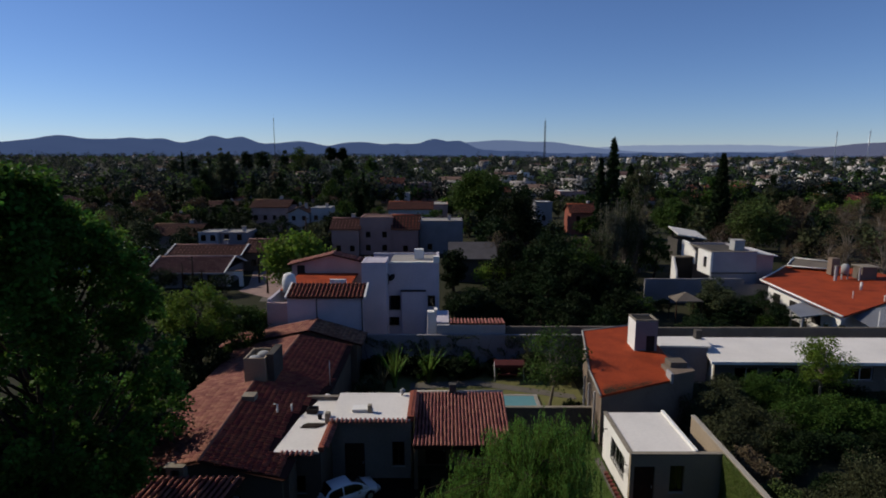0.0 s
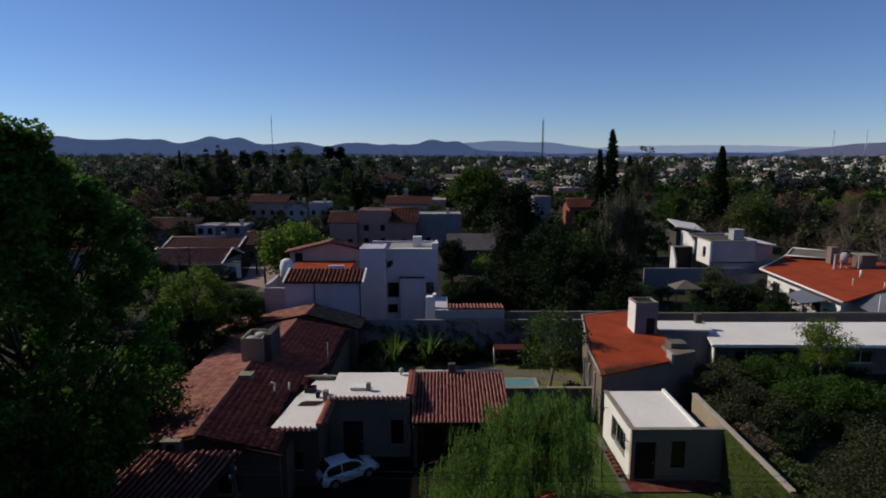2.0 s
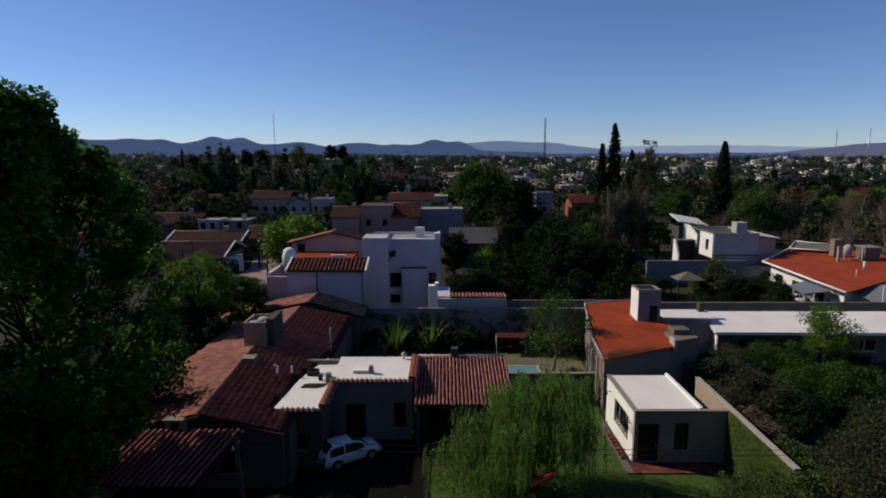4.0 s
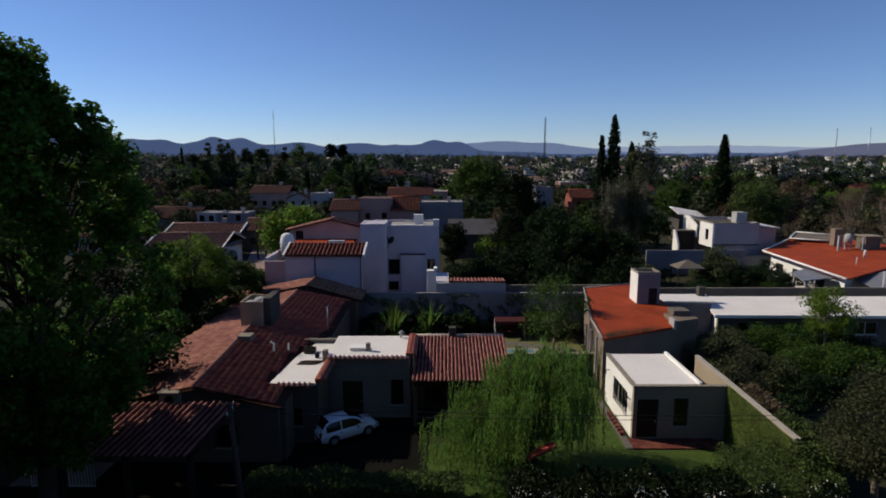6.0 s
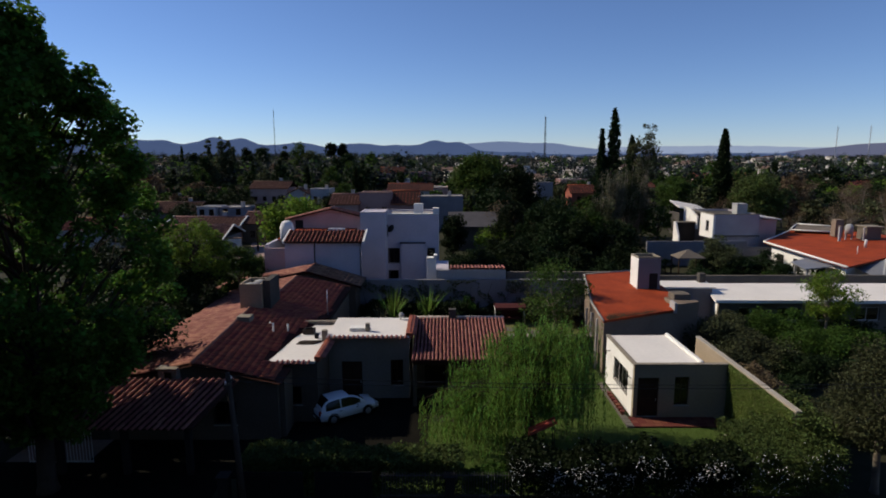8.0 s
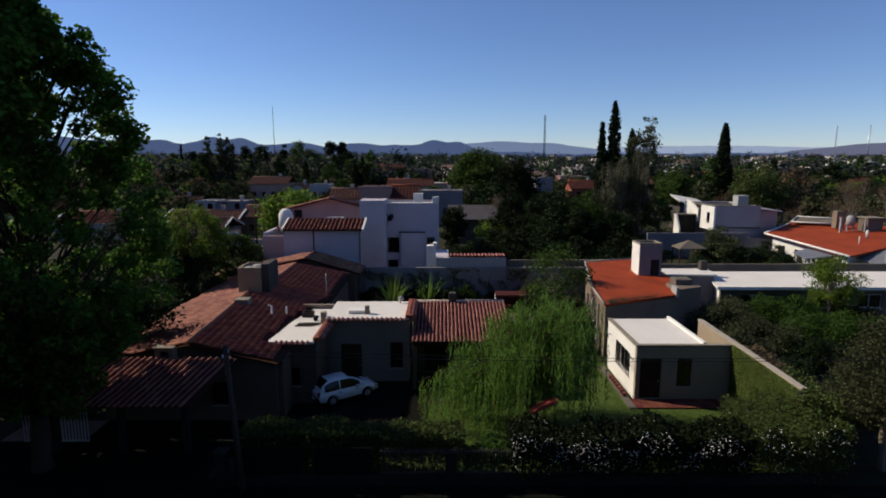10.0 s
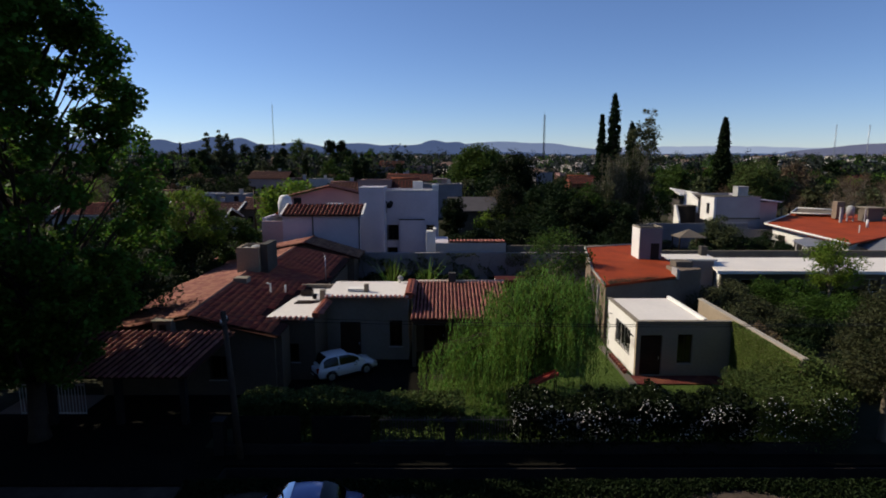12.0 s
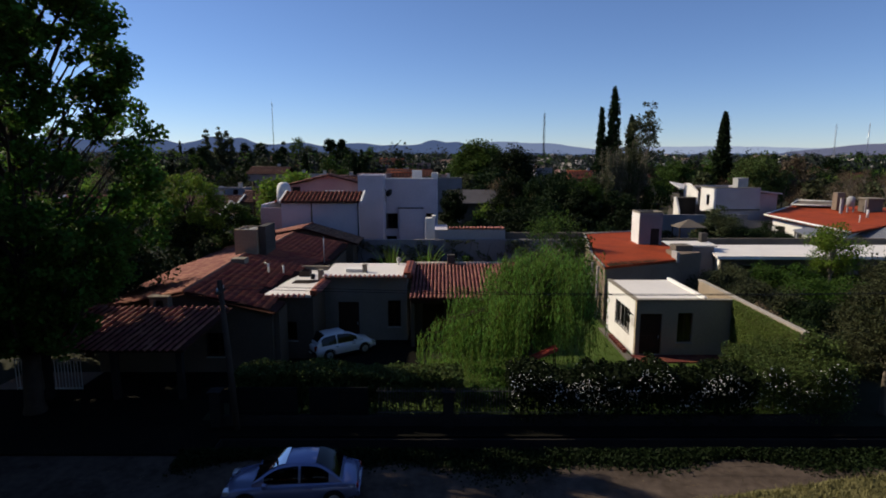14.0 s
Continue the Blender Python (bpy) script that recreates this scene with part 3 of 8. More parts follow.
edge = [(6.5, 15.0, -0.1), (40, 15.0, -0.1), (40, 20.0, -0.1)] + [(x, min(19.6, 17.45 + 0.225 * (x - 8.8)) + 0.12 * math.sin(x * 1.9) + 0.09 * math.sin(x * 4.3), -0.1) for x in (38, 35, 32, 29, 26, 23.5, 21, 19, 17, 15.5, 14, 12.5, 11, 9.5, 8.2)]
prism(bm, edge, (0, 0, 0.13))
setting("verge", bm, M["verge_grass"], "dry grassy verge beside the street", "verge")
bm = bmesh.new()
box(bm, -7.9, 16.5, 22.87, 31.0, -0.1, 0.03)
box(bm, 4.4, 11.1, 31.0, 40.2, -0.1, 0.03)
setting("lawn", bm, M["grass"], "mown green front lawn", "lawn")
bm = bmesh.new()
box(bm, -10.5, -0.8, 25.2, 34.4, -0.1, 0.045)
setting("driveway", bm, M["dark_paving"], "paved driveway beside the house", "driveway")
bm = bmesh.new()
prism(bm, [(4.2, 40.8, -0.1), (12.2, 40.8, -0.1), (12.2, 52.9, -0.1), (-8.0, 52.9, -0.1), (-8.0, 46.8, -0.1), (4.2, 46.8, -0.1)], (0, 0, 0.12))
setting("garden_lawn", bm, M["dry_grass"], "sparse yellowing garden lawn", "lawn")
bm = bmesh.new()
prism(bm, [(-3.0, 48.6, -0.1), (3.0, 49.6, -0.1), (8.6, 47.6, -0.1), (11.6, 46.6, -0.1), (11.6, 47.6, -0.1), (8.8, 48.7, -0.1), (3.0, 50.8, -0.1), (-3.0, 50.2, -0.1)], (0, 0, 0.14))
setting("garden_path", bm, M["paving"], "pale paved garden path", "path")

bm = bmesh.new()
box(bm, -22.2, -18.0, 26.7, 29.0, -0.1, 0.03)
setting("side_drive", bm, M["pink_paving"], "pinkish sunlit paved drive behind the white gate", "driveway")

# dark sheets painted for the shade under carport and street tree
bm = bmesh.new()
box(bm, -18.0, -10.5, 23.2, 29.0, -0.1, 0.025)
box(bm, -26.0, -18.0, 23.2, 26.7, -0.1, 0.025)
setting("carport_floor", bm, M["dark_paving"], "carport floor and forecourt, painted dark for the shade", "floor")

# pale forecourt between the low house and the white house
bm = bmesh.new()
prism(bm, [(-31.8, 86.5, -0.1), (-22.6, 79.6, -0.1), (-22.0, 84.5, -0.1), (-26.6, 90.5, -0.1), (-31.0, 102.0, -0.1), (-34.5, 101.8, -0.1), (-31.6, 90.5, -0.1)], (0, 0, 0.14))
setting("forecourt", bm, M["pink_paving"], "pale pinkish paved forecourt", "paving")

# street running away on the far left
bm = bmesh.new()
prism(bm, [(-26.6, 80, -0.1), (-22.3, 80, -0.1), (-22.5, 84, -0.1), (-36, 150, -0.1), (-39.5, 150, -0.1), (-27, 84, -0.1)], (0, 0, 0.12))
setting("side_street", bm, M["paving"], "pale sunlit side street", "road")

bm = bmesh.new()
box(bm, -22.0, -17.35, 58.5, 58.8, 0, 4.4, 0.03)
setting("yard_wall", bm, M["grey_wall"], "pale rendered yard wall beside the white house", "wall")

# low fence wall and boundary walls
bm = bmesh.new()
box(bm, -9.4, 16.2, 22.62, 22.87, 0.0, 0.55, 0.02)
setting("fence_wall", bm, M["fence_dark"], "low plinth wall under the railings, painted dark for shade", "wall")
bm = bmesh.new()
prism(bm, [(16.6, 25, 0), (16.85, 25, 0), (17.1, 36.3, 0), (16.85, 36.3, 0)], (0, 0, 3.45))
setting("boundary_wall", bm, M["beige"], "tall beige boundary wall with a pale top", "wall")
bm = bmesh.new()
prism(bm, [(16.57, 24.95, 3.452), (16.87, 24.95, 3.452), (17.12, 36.35, 3.452), (16.82, 36.35, 3.452)], (0, 0, 0.07))
setting("boundary_coping", bm, M["coping_pale"], "pale sandy coping on the boundary wall", "coping")
bm = bmesh.new()
box(bm, 4.1, 11.2, 40.3, 40.55, 0, 2.15, 0.02)
setting("garden_wall", bm, M["dark_wall"], "dark stained wall between lawn and pool garden", "wall")
bm = bmesh.new()
box(bm, 4.05, 11.2, 40.25, 40.6, 2.152, 2.24, 0.02)
setting("garden_wall_coping", bm, M["coping"], "dirty coping on the garden wall", "coping")
bm = bmesh.new()
box(bm, -8.2, 13.6, 53.0, 53.3, 0, 3.75, 0.02)
setting("back_wall", bm, M["lilac"], "tall stained grey garden wall", "wall")
bm = bmesh.new()
box(bm, 6.2, 18.2, 53.9, 54.2, 0, 4.3, 0.02)
setting("rear_wall", bm, M["grey_wall"], "grey cement wall behind the pool garden", "wall")

# ---- main house ----
H1 = thing("main_house", "low tiled house with two flat white terraces", "house", (-8, 36, 0))
RID = -13.3


def ridge_x(y):
    return float(np.interp(y, (28.7, 39.4, 42.0, 49.4), (-13.3, -13.75, -13.0, -13.0)))


def ridge_z(y):
    return 4.5 + (y - 29.0) * 0.015


def fall(y):
    """How steeply the lawn-side slope falls."""
    return float(np.interp(y, (28.7, 31.0, 39.4, 42.0), (0.226, 0.22, 0.155, 0.205)))


def edge_x(y):
    """Where the lawn-side slope ends: eave, then the terrace, then the eave again."""
    return float(np.interp(y, (28.7, 30.75, 30.8, 35.4, 39.5, 40.3, 49.4), (-8.6, -8.6, -10.0, -9.6, -8.6, -8.3, -8.2)))


def roof_sheet(name, side, mat, label):
    """One slope of the long roof: a deck strip by strip, with a column of tiles on each."""
    vs, fs, poses = [], [], []
    ys = np.linspace(28.7, 49.4, 84)
    for y in ys:
        rx, rz = ridge_x(y), ridge_z(y)
        ex = edge_x(y) if side > 0 else -18.6
        k = fall(y) if side > 0 else 0.205
        for x, dz in ((rx, 0), (ex, 0), (ex, -0.14), (rx, -0.14)):
            vs.append((x, y, rz - k * abs(x - rx) + dz))
        up = Vector((side, 0, -k))
        n = int(abs(ex - rx) / 0.4)
        for p in tile_poses((rx, y, rz), (0, 1, 0.015), up, 0.25, n * 0.41, keep=None, jitter=0.018):
            poses.append(p)
    for a in range(len(ys) - 1):
        for c in range(4):
            q0, q1 = a * 4 + c, a * 4 + (c + 1) % 4
            fs.append((q0, q1, q1 + 4, q0 + 4))
    fs += [(0, 1, 2, 3), tuple(len(vs) - 4 + c for c in (3, 2, 1, 0))]
    o = np.array(ORIGIN[H1.name])
    deck = link(name, mesh_from(name, np.array(vs) - o, fs, M["deck"]), H1)
    tiles_joined("tiles", poses, mat, deck, label)


# left slope gets paler tiles, its sunlight put into the colour
roof_sheet("roof", -1, M["tile_pale"], "pink tiles, painted paler for the sunlit slope")
roof_sheet("roof", 1, M["tile"], "dark red half-round tiles")
tubed("ridge", M["tile_pale"], H1, [(ridge_x(y), y, ridge_z(y) + 0.05) for y in (28.65, 34, 39.4, 42, 49.45)], (0.12,) * 5, 10)

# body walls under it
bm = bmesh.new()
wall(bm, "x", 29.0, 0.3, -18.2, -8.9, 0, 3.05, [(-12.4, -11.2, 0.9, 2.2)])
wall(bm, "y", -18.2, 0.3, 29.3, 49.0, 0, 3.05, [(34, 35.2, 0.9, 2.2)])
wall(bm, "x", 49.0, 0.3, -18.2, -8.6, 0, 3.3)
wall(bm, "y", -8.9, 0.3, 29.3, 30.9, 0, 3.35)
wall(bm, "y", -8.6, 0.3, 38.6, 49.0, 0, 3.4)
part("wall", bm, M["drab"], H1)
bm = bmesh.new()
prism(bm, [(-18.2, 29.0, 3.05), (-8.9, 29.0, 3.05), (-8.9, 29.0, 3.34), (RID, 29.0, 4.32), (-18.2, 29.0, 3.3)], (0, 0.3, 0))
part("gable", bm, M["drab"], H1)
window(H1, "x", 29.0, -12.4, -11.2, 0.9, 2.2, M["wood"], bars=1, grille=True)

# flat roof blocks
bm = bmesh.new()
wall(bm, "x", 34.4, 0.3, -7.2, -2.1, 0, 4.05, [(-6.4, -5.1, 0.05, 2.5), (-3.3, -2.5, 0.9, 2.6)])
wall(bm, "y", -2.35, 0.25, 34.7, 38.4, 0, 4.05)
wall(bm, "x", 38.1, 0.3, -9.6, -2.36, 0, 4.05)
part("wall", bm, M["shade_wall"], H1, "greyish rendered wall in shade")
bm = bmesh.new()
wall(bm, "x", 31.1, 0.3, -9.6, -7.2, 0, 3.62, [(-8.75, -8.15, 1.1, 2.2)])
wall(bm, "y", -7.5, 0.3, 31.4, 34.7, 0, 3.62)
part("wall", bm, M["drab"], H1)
window(H1, "x", 31.1, -8.75, -8.15, 1.1, 2.2, M["wood"], bars=0)
door(H1, "x", 34.4, -6.4, -5.1, 0.05, 2.5, M["wood"], 0.15)
window(H1, "x", 34.4, -3.3, -2.5, 0.9, 2.6, M["wood"], bars=1)
boxed("terrace", M["membrane"], H1, -7.3, -2.1, 34.3, 38.45, 4.06, 4.2, 0.015, "flat white waterproofed terrace roof")
slab(H1, "terrace", [(-9.95, 31.0, 3.78), (-7.3, 31.0, 3.78), (-7.32, 38.4, 3.78), (-8.5, 39.3, 3.78), (-9.5, 35.4, 3.78)], 0.15, M["membrane"], "lower flat white waterproofed roof")
boxed("coping", M["tile"], H1, -2.32, -1.85, 34.35, 38.5, 4.0, 4.38, 0.03, "clay-tiled side parapet")
boxed("coping", M["tile"], H1, -7.36, -7.02, 31.1, 34.4, 3.7, 4.0, 0.03, "clay-tiled side parapet")

# rooftop things that belong to the house
boxed("skylight", M["white"], H1, -6.0, -4.9, 35.25, 36.0, 4.2, 4.42, 0.03, "white rooftop skylight kerb")
boxed("flue", M["coping"], H1, -4.95, -4.68, 35.2, 35.5, 4.2, 4.72, 0.02, "small rendered flue")
boxed("flue", M["coping"], H1, -7.62, -7.3, 34.5, 34.85, 3.78, 4.5, 0.02, "small rendered flue")
tubed("vent_pipe", M["plastic"], H1, [(-10.9, 35.3, 3.9), (-10.9, 35.3, 4.75), (-11.12, 35.3, 4.8)], (0.07, 0.07, 0.07), 8)
tubed("vent_pipe", M["plastic"], H1, [(-10.1, 35.8, 3.8), (-10.1, 35.8, 4.55)], (0.06, 0.06), 8)
tubed("aerial", M["steel"], H1, [(-8.5, 40.7, 3.5), (-8.5, 40.7, 5.7)], (0.035, 0.03), 6)

# chimney block with tanks
bm = bmesh.new()
box(bm, -14.45, -12.9, 39.4, 39.52, 3.9, 6.4)
box(bm, -14.45, -12.9, 41.58, 41.7, 3.9, 6.4)
box(bm, -14.45, -14.33, 39.52, 41.58, 3.9, 6.4)
box(bm, -13.02, -12.9, 39.52, 41.58, 3.9, 6.4)
box(bm, -14.33, -13.02, 39.52, 41.58, 5.3, 5.4)
part("tank_box", bm, M["beige"], H1, "tall open cement box hiding the water tanks")
boxed("chimney", M["dark_wall"], H1, -12.88, -12.35, 39.7, 42.0, 3.9, 6.6, 0.03, "dark side panel of the tank box")
for cx, cy in ((-13.85, 40.05), (-13.5, 41.05)):
    bm = bmesh.new()
    tube(bm, [(cx, cy, 5.4), (cx, cy, 6.15), (cx, cy, 6.3), (cx, cy, 6.36)], [0.48, 0.48, 0.36, 0.14], 16)
    part("water_tank", bm, M["tank_grey"], H1, "pale round water tank", smooth=True)
boxed("skylight", M["coping"], H1, -13.6, -12.7, 36.2, 37.0, 4.5, 4.9, 0.03, "low pale rooftop hatch")

# porch roof sloping to the lawn
deck = slab(H1, "roof", [(-1.86, 38.75, 4.05), (4.25, 38.75, 4.05), (4.25, 33.0, 3.05), (-1.86, 33.0, 3.05)][::-1], 0.14, M["deck"])
tiles_single(tile_poses((-1.9, 38.75, 4.07), (1, 0, 0), (0, -5.75, -1.0), 6.15, 5.9, 0.24, 0.42), deck)
tubed("ridge", M["mortar"], H1, [(-1.9, 38.8, 4.12), (4.3, 38.8, 4.12)], (0.12, 0.12), 8)
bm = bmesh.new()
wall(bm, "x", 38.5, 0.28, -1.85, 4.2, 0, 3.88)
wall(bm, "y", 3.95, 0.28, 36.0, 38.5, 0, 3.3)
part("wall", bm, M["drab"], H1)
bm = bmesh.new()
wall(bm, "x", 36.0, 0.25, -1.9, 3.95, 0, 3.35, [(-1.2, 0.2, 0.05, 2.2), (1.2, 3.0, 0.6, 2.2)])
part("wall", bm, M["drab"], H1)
door(H1, "x", 36.0, -1.2, 0.2, 0.05, 2.2, M["wood"], 0.12)
window(H1, "x", 36.0, 1.2, 3.0, 0.6, 2.2, M["wood"], bars=2)
boxed("beam", M["wood"], H1, -1.8, 4.2, 33.15, 33.35, 2.72, 2.92, 0.02, "dark timber porch beam")
for x in (-1.7, 1.2, 4.05):
    boxed("post", M["drab"], H1, x - 0.12, x + 0.12, 33.13, 33.37, 0, 2.72, 0.03)
boxed("chimney", M["dark_wall"], H1, 0.45, 0.95, 38.55, 39.0, 3.9, 4.75, 0.03, "small dark chimney")

# scalloped eave tiles on the terrace edges
for x0, x1, y, z in ((-7.25, -2.2, 34.42, 4.16), (-9.6, -7.4, 31.12, 3.74)):
    row = tile_poses((x0, y, z), (1, 0, 0), (0, -1, -0.25), x1 - x0, 0.4, 0.3, 0.4)
    tiles_single(row, H1, "eave_tile")
# eave tiles on top of clay parapets
for x, y0, y1, z in ((-2.1, 34.4, 38.4, 4.36), (-7.2, 31.2, 34.3, 3.98)):
    tiles_single(tile_poses((x, y1, z), (0, -1, 0), (1, 0, -0.5), y1 - y0, 0.4, 0.3, 0.4), H1, "eave_tile")

# carport roof towards the street
CP = thing("carport", "low carport with half-round clay tiles and a cement flue", "carport", (-14, 26, 0))
pts = [(-10.7, 28.4, 3.75), (-11.9, 25.2, 2.6), (-19.2, 25.2, 2.6), (-18.0, 28.4, 3.75)]
deck = slab(CP, "roof", pts[::-1], 0.1, M["deck"])
tiles_single(tile_poses((-18.0, 28.4, 3.77), (1, 0, 0), (-1.2, -3.2, -1.15), 7.3, 3.6, 0.34, 0.42), deck)
for x in (-18.6, -15.4, -12.3):
    boxed("post", M["fence_dark"], CP, x - 0.15, x + 0.15, 25.5, 25.8, 0, 2.5, 0.03)
boxed("beam", M["wood"], CP, -19.0, -12.0, 25.45, 25.65, 2.36, 2.5, 0.02)
bm = bmesh.new()
wall(bm, "x", 28.45, 0.1, -15.0, -14.05, 3.4, 4.25, [(-14.75, -14.3, 3.72, 4.1)])
box(bm, -15.0, -14.9, 28.55, 28.95, 3.4, 4.25)
box(bm, -14.15, -14.05, 28.55, 28.95, 3.4, 4.25)
part("flue", bm, M["coping"], CP, "pale cement flue with a dark opening")
boxed("cap", M["coping"], CP, -15.08, -13.97, 28.36, 29.0, 4.25, 4.33, 0.02)

# ---- guest house ----
GH = thing("guest_house", "small flat-roofed rendered guest house with a red porch", "house", (13.5, 34, 0))
# front and rear walls darker than the side: sun and shade put into colours
bm = bmesh.new()
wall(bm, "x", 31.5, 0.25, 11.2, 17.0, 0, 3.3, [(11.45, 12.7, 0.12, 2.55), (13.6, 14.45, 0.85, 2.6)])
part("front_wall", bm, M["beige"], GH, "rendered front wall, its shade painted as beige")
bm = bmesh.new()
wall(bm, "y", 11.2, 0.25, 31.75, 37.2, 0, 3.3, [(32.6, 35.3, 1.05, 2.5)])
part("side_wall", bm, M["white"], GH, "cream side wall, its sunlight painted as white")
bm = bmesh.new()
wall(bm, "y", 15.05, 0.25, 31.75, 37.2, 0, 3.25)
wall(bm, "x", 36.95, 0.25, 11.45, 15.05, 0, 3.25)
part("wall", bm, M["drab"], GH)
boxed("roof", M["membrane"], GH, 11.3, 15.2, 31.76, 37.15, 3.2, 3.32, 0.01, "flat white roof membrane")
boxed("parapet", M["white"], GH, 15.1, 15.3, 31.7, 37.2, 3.26, 3.48, 0.02, "low white parapet")
boxed("coping", M["coping"], GH, 11.15, 17.05, 31.42, 31.74, 3.302, 3.4, 0.015, "dark dirty front coping")
boxed("coping", M["coping"], GH, 11.1, 11.4, 31.75, 37.2, 3.302, 3.38, 0.015)
door(GH, "x", 31.5, 11.45, 12.7, 0.12, 2.55, M["wood"], 0.16)
window(GH, "x", 31.5, 13.6, 14.45, 0.85, 2.6, M["wood"], bars=1)
window(GH, "y", 11.2, 32.6, 35.3, 1.05, 2.5, M["white"], bars=3, grille=True, depth=0.1)
for y in (31.95, 32.3):
    tubed("wall_lamp", M["iron"], GH, [(11.2, y, 2.35), (10.98, y, 2.45), (10.93, y, 2.3), (10.93, y, 1.95)], (0.03, 0.03, 0.05, 0.1), 8, "dark iron wall lantern")
for k in range(7):
    y = 31.9 + 0.45 * k
    bm = bmesh.new()
    tube(bm, [(10.75, y, 0.12), (10.75, y, 0.34)], [0.11, 0.16], 10)
    part("planter", bm, M["brick_red"], GH, "clay plant pot")
tubed("wall_lamp", M["iron"], GH, [(11.2, 36.3, 2.5), (10.95, 36.3, 2.55), (10.9, 36.3, 2.3)], (0.03, 0.03, 0.08), 6)
# red porch of square tiles
for i in range(13):
    for j in range(3):
        x, y = 10.55 + i * 0.42, 30.3 + j * 0.4
        if i and j < 3:
            boxed("porch_tile", M["brick_red"], GH, x, x + 0.4, y, y + 0.38, 0.0, 0.12, 0.0)
for j in range(13):
    boxed("porch_tile", M["paving"], GH, 10.55, 10.95, 30.3 + j * 0.5, 30.78 + j * 0.5, 0.0, 0.12, 0.0)

# odds and ends lying on the lower terrace
TB = thing("timber_stack", "short stack of weathered timber offcuts on the terrace", "timber", (-8.6, 34.2, 3.78))
for k in range(5):
    boxed("plank", M["wood_pole"], TB, -9.1 + 0.08 * k, -8.0 + 0.1 * k, 33.9 + 0.11 * k, 34.0 + 0.11 * k, 3.785, 3.84 + 0.05 * (k % 3), 0.008)
BK = thing("bucket", "dark paint bucket standing on the terrace roof", "bucket", (-8.1, 35.2, 3.78))
tubed("shell", M["trim_black"], BK, [(-8.1, 35.2, 3.785), (-8.1, 35.2, 4.1)], (0.13, 0.16), 12)
CR = thing("crate", "grey wooden crate on the terrace roof", "crate", (-8.8, 36.2, 3.78))
for x in (-9.15, -8.5):
    boxed("side", M["wood_pole"], CR, x, x + 0.05, 35.9, 36.5, 3.785, 4.1, 0.005)
for y in (35.9, 36.45):
    boxed("end", M["wood_pole"], CR, -9.09, -8.51, y, y + 0.05, 3.785, 4.1, 0.005)
boxed("base", M["wood"], CR, -9.09, -8.51, 35.96, 36.44, 3.785, 3.82, 0.0)
VH = thing("roof_vent", "white mushroom roof vent on the upper terrace", "vent", (-2.9, 38.0, 4.2))
tubed("stem", M["plastic"], VH, [(-2.9, 38.0, 4.2), (-2.9, 38.0, 4.45)], (0.08, 0.08), 8)
tubed("cowl", M["tank_grey"], VH, [(-2.9, 38.0, 4.45), (-2.75, 38.0, 4.62)], (0.2, 0.16), 12)

# ---- red-roofed neighbour ----
OH = thing("red_roofed_house", "rendered house with a red coated roof and white chimneys", "house", (15, 45, 0))
pts = [(11.3, 38.6, 3.9), (17.3, 41.3, 3.95), (18.6, 43.2, 4.0), (19.2, 48.5, 4.15), (18.4, 54.0, 4.4), (13.3, 52.4, 4.35), (11.6, 43.0, 4.05)]
slab(OH, "roof", pts, 0.16, M["red_roof"], "red coated roof surface")
bm = bmesh.new()
prism(bm, [(11.4, 38.75, 0), (17.4, 41.45, 0), (19.7, 42.5, 0), (19.9, 48, 0), (18.4, 53.8, 0), (13.4, 52.2, 0), (11.7, 43.0, 0)], (0, 0, 3.72))
part("wall", bm, M["taupe"], OH, "shaded taupe rendered walls")
boxed("parapet", M["white_worn_shade"], OH, 17.35, 17.55, 41.2, 42.2, 3.7, 4.5, 0.02, "pale parapet block")
bm = bmesh.new()
prism(bm, [(17.62, 41.5, 3.5), (19.7, 42.4, 3.5), (19.8, 44.6, 3.5), (17.62, 43.9, 3.5)], (0, 0, 0.8))
part("tank_box", bm, M["taupe"], OH, "cement box at the roof corner")
boxed("cap", M["grey_wall"], OH, 18.0, 19.3, 43.0, 44.2, 4.3, 4.72, 0.03, "pale slab on the cement box")
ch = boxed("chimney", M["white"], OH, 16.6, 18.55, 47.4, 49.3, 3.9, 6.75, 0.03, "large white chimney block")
# added thin panel: stains and the front's shade as a grey colour
boxed("front_panel", M["lilac"], ch, 16.64, 18.53, 47.37, 47.4, 3.9, 6.74, 0.0, "stained grey panel, the shade of the chimney front painted in")
# recess and flue are dark plates painted for the shade of an opening
boxed("recess", M["void"], ch, 17.6, 18.3, 47.34, 47.366, 4.1, 5.5, 0.0, "dark opening in the chimney")
for a_ in ((16.6, 18.55, 47.4, 47.55), (16.6, 18.55, 49.15, 49.3), (16.6, 16.75, 47.55, 49.15), (18.4, 18.55, 47.55, 49.15)):
    boxed("rim", M["coping"], ch, *a_, 6.752, 6.9, 0.0, "rim of the open chimney top")
boxed("flue", M["void"], ch, 16.76, 18.39, 47.56, 49.14, 6.752, 6.77, 0.0, "dark open flue")
# pale verge along the left and back edges
for a, b in (((11.3, 38.6, 3.9), (11.6, 43.0, 4.05)), ((11.6, 43.0, 4.05), (13.3, 52.4, 4.35)), ((13.3, 52.4, 4.35), (18.4, 54.0, 4.4))):
    tubed("verge", M["concrete"], OH, [Vector(a) + Vector((0, 0, 0.03)), Vector(b) + Vector((0, 0, 0.03))], (0.09, 0.09), 6)
# white framed porch on the shaded side
for y in (39.6, 41.2, 42.6):
    boxed("post", M["white_worn_shade"], OH, 11.1, 11.25, y, y + 0.15, 0, 3.75, 0.02)

# ---- long white flat-roofed house ----
WL = thing("white_flat_house", "long white flat-roofed house with a row of windows", "house", (34, 51, 0))
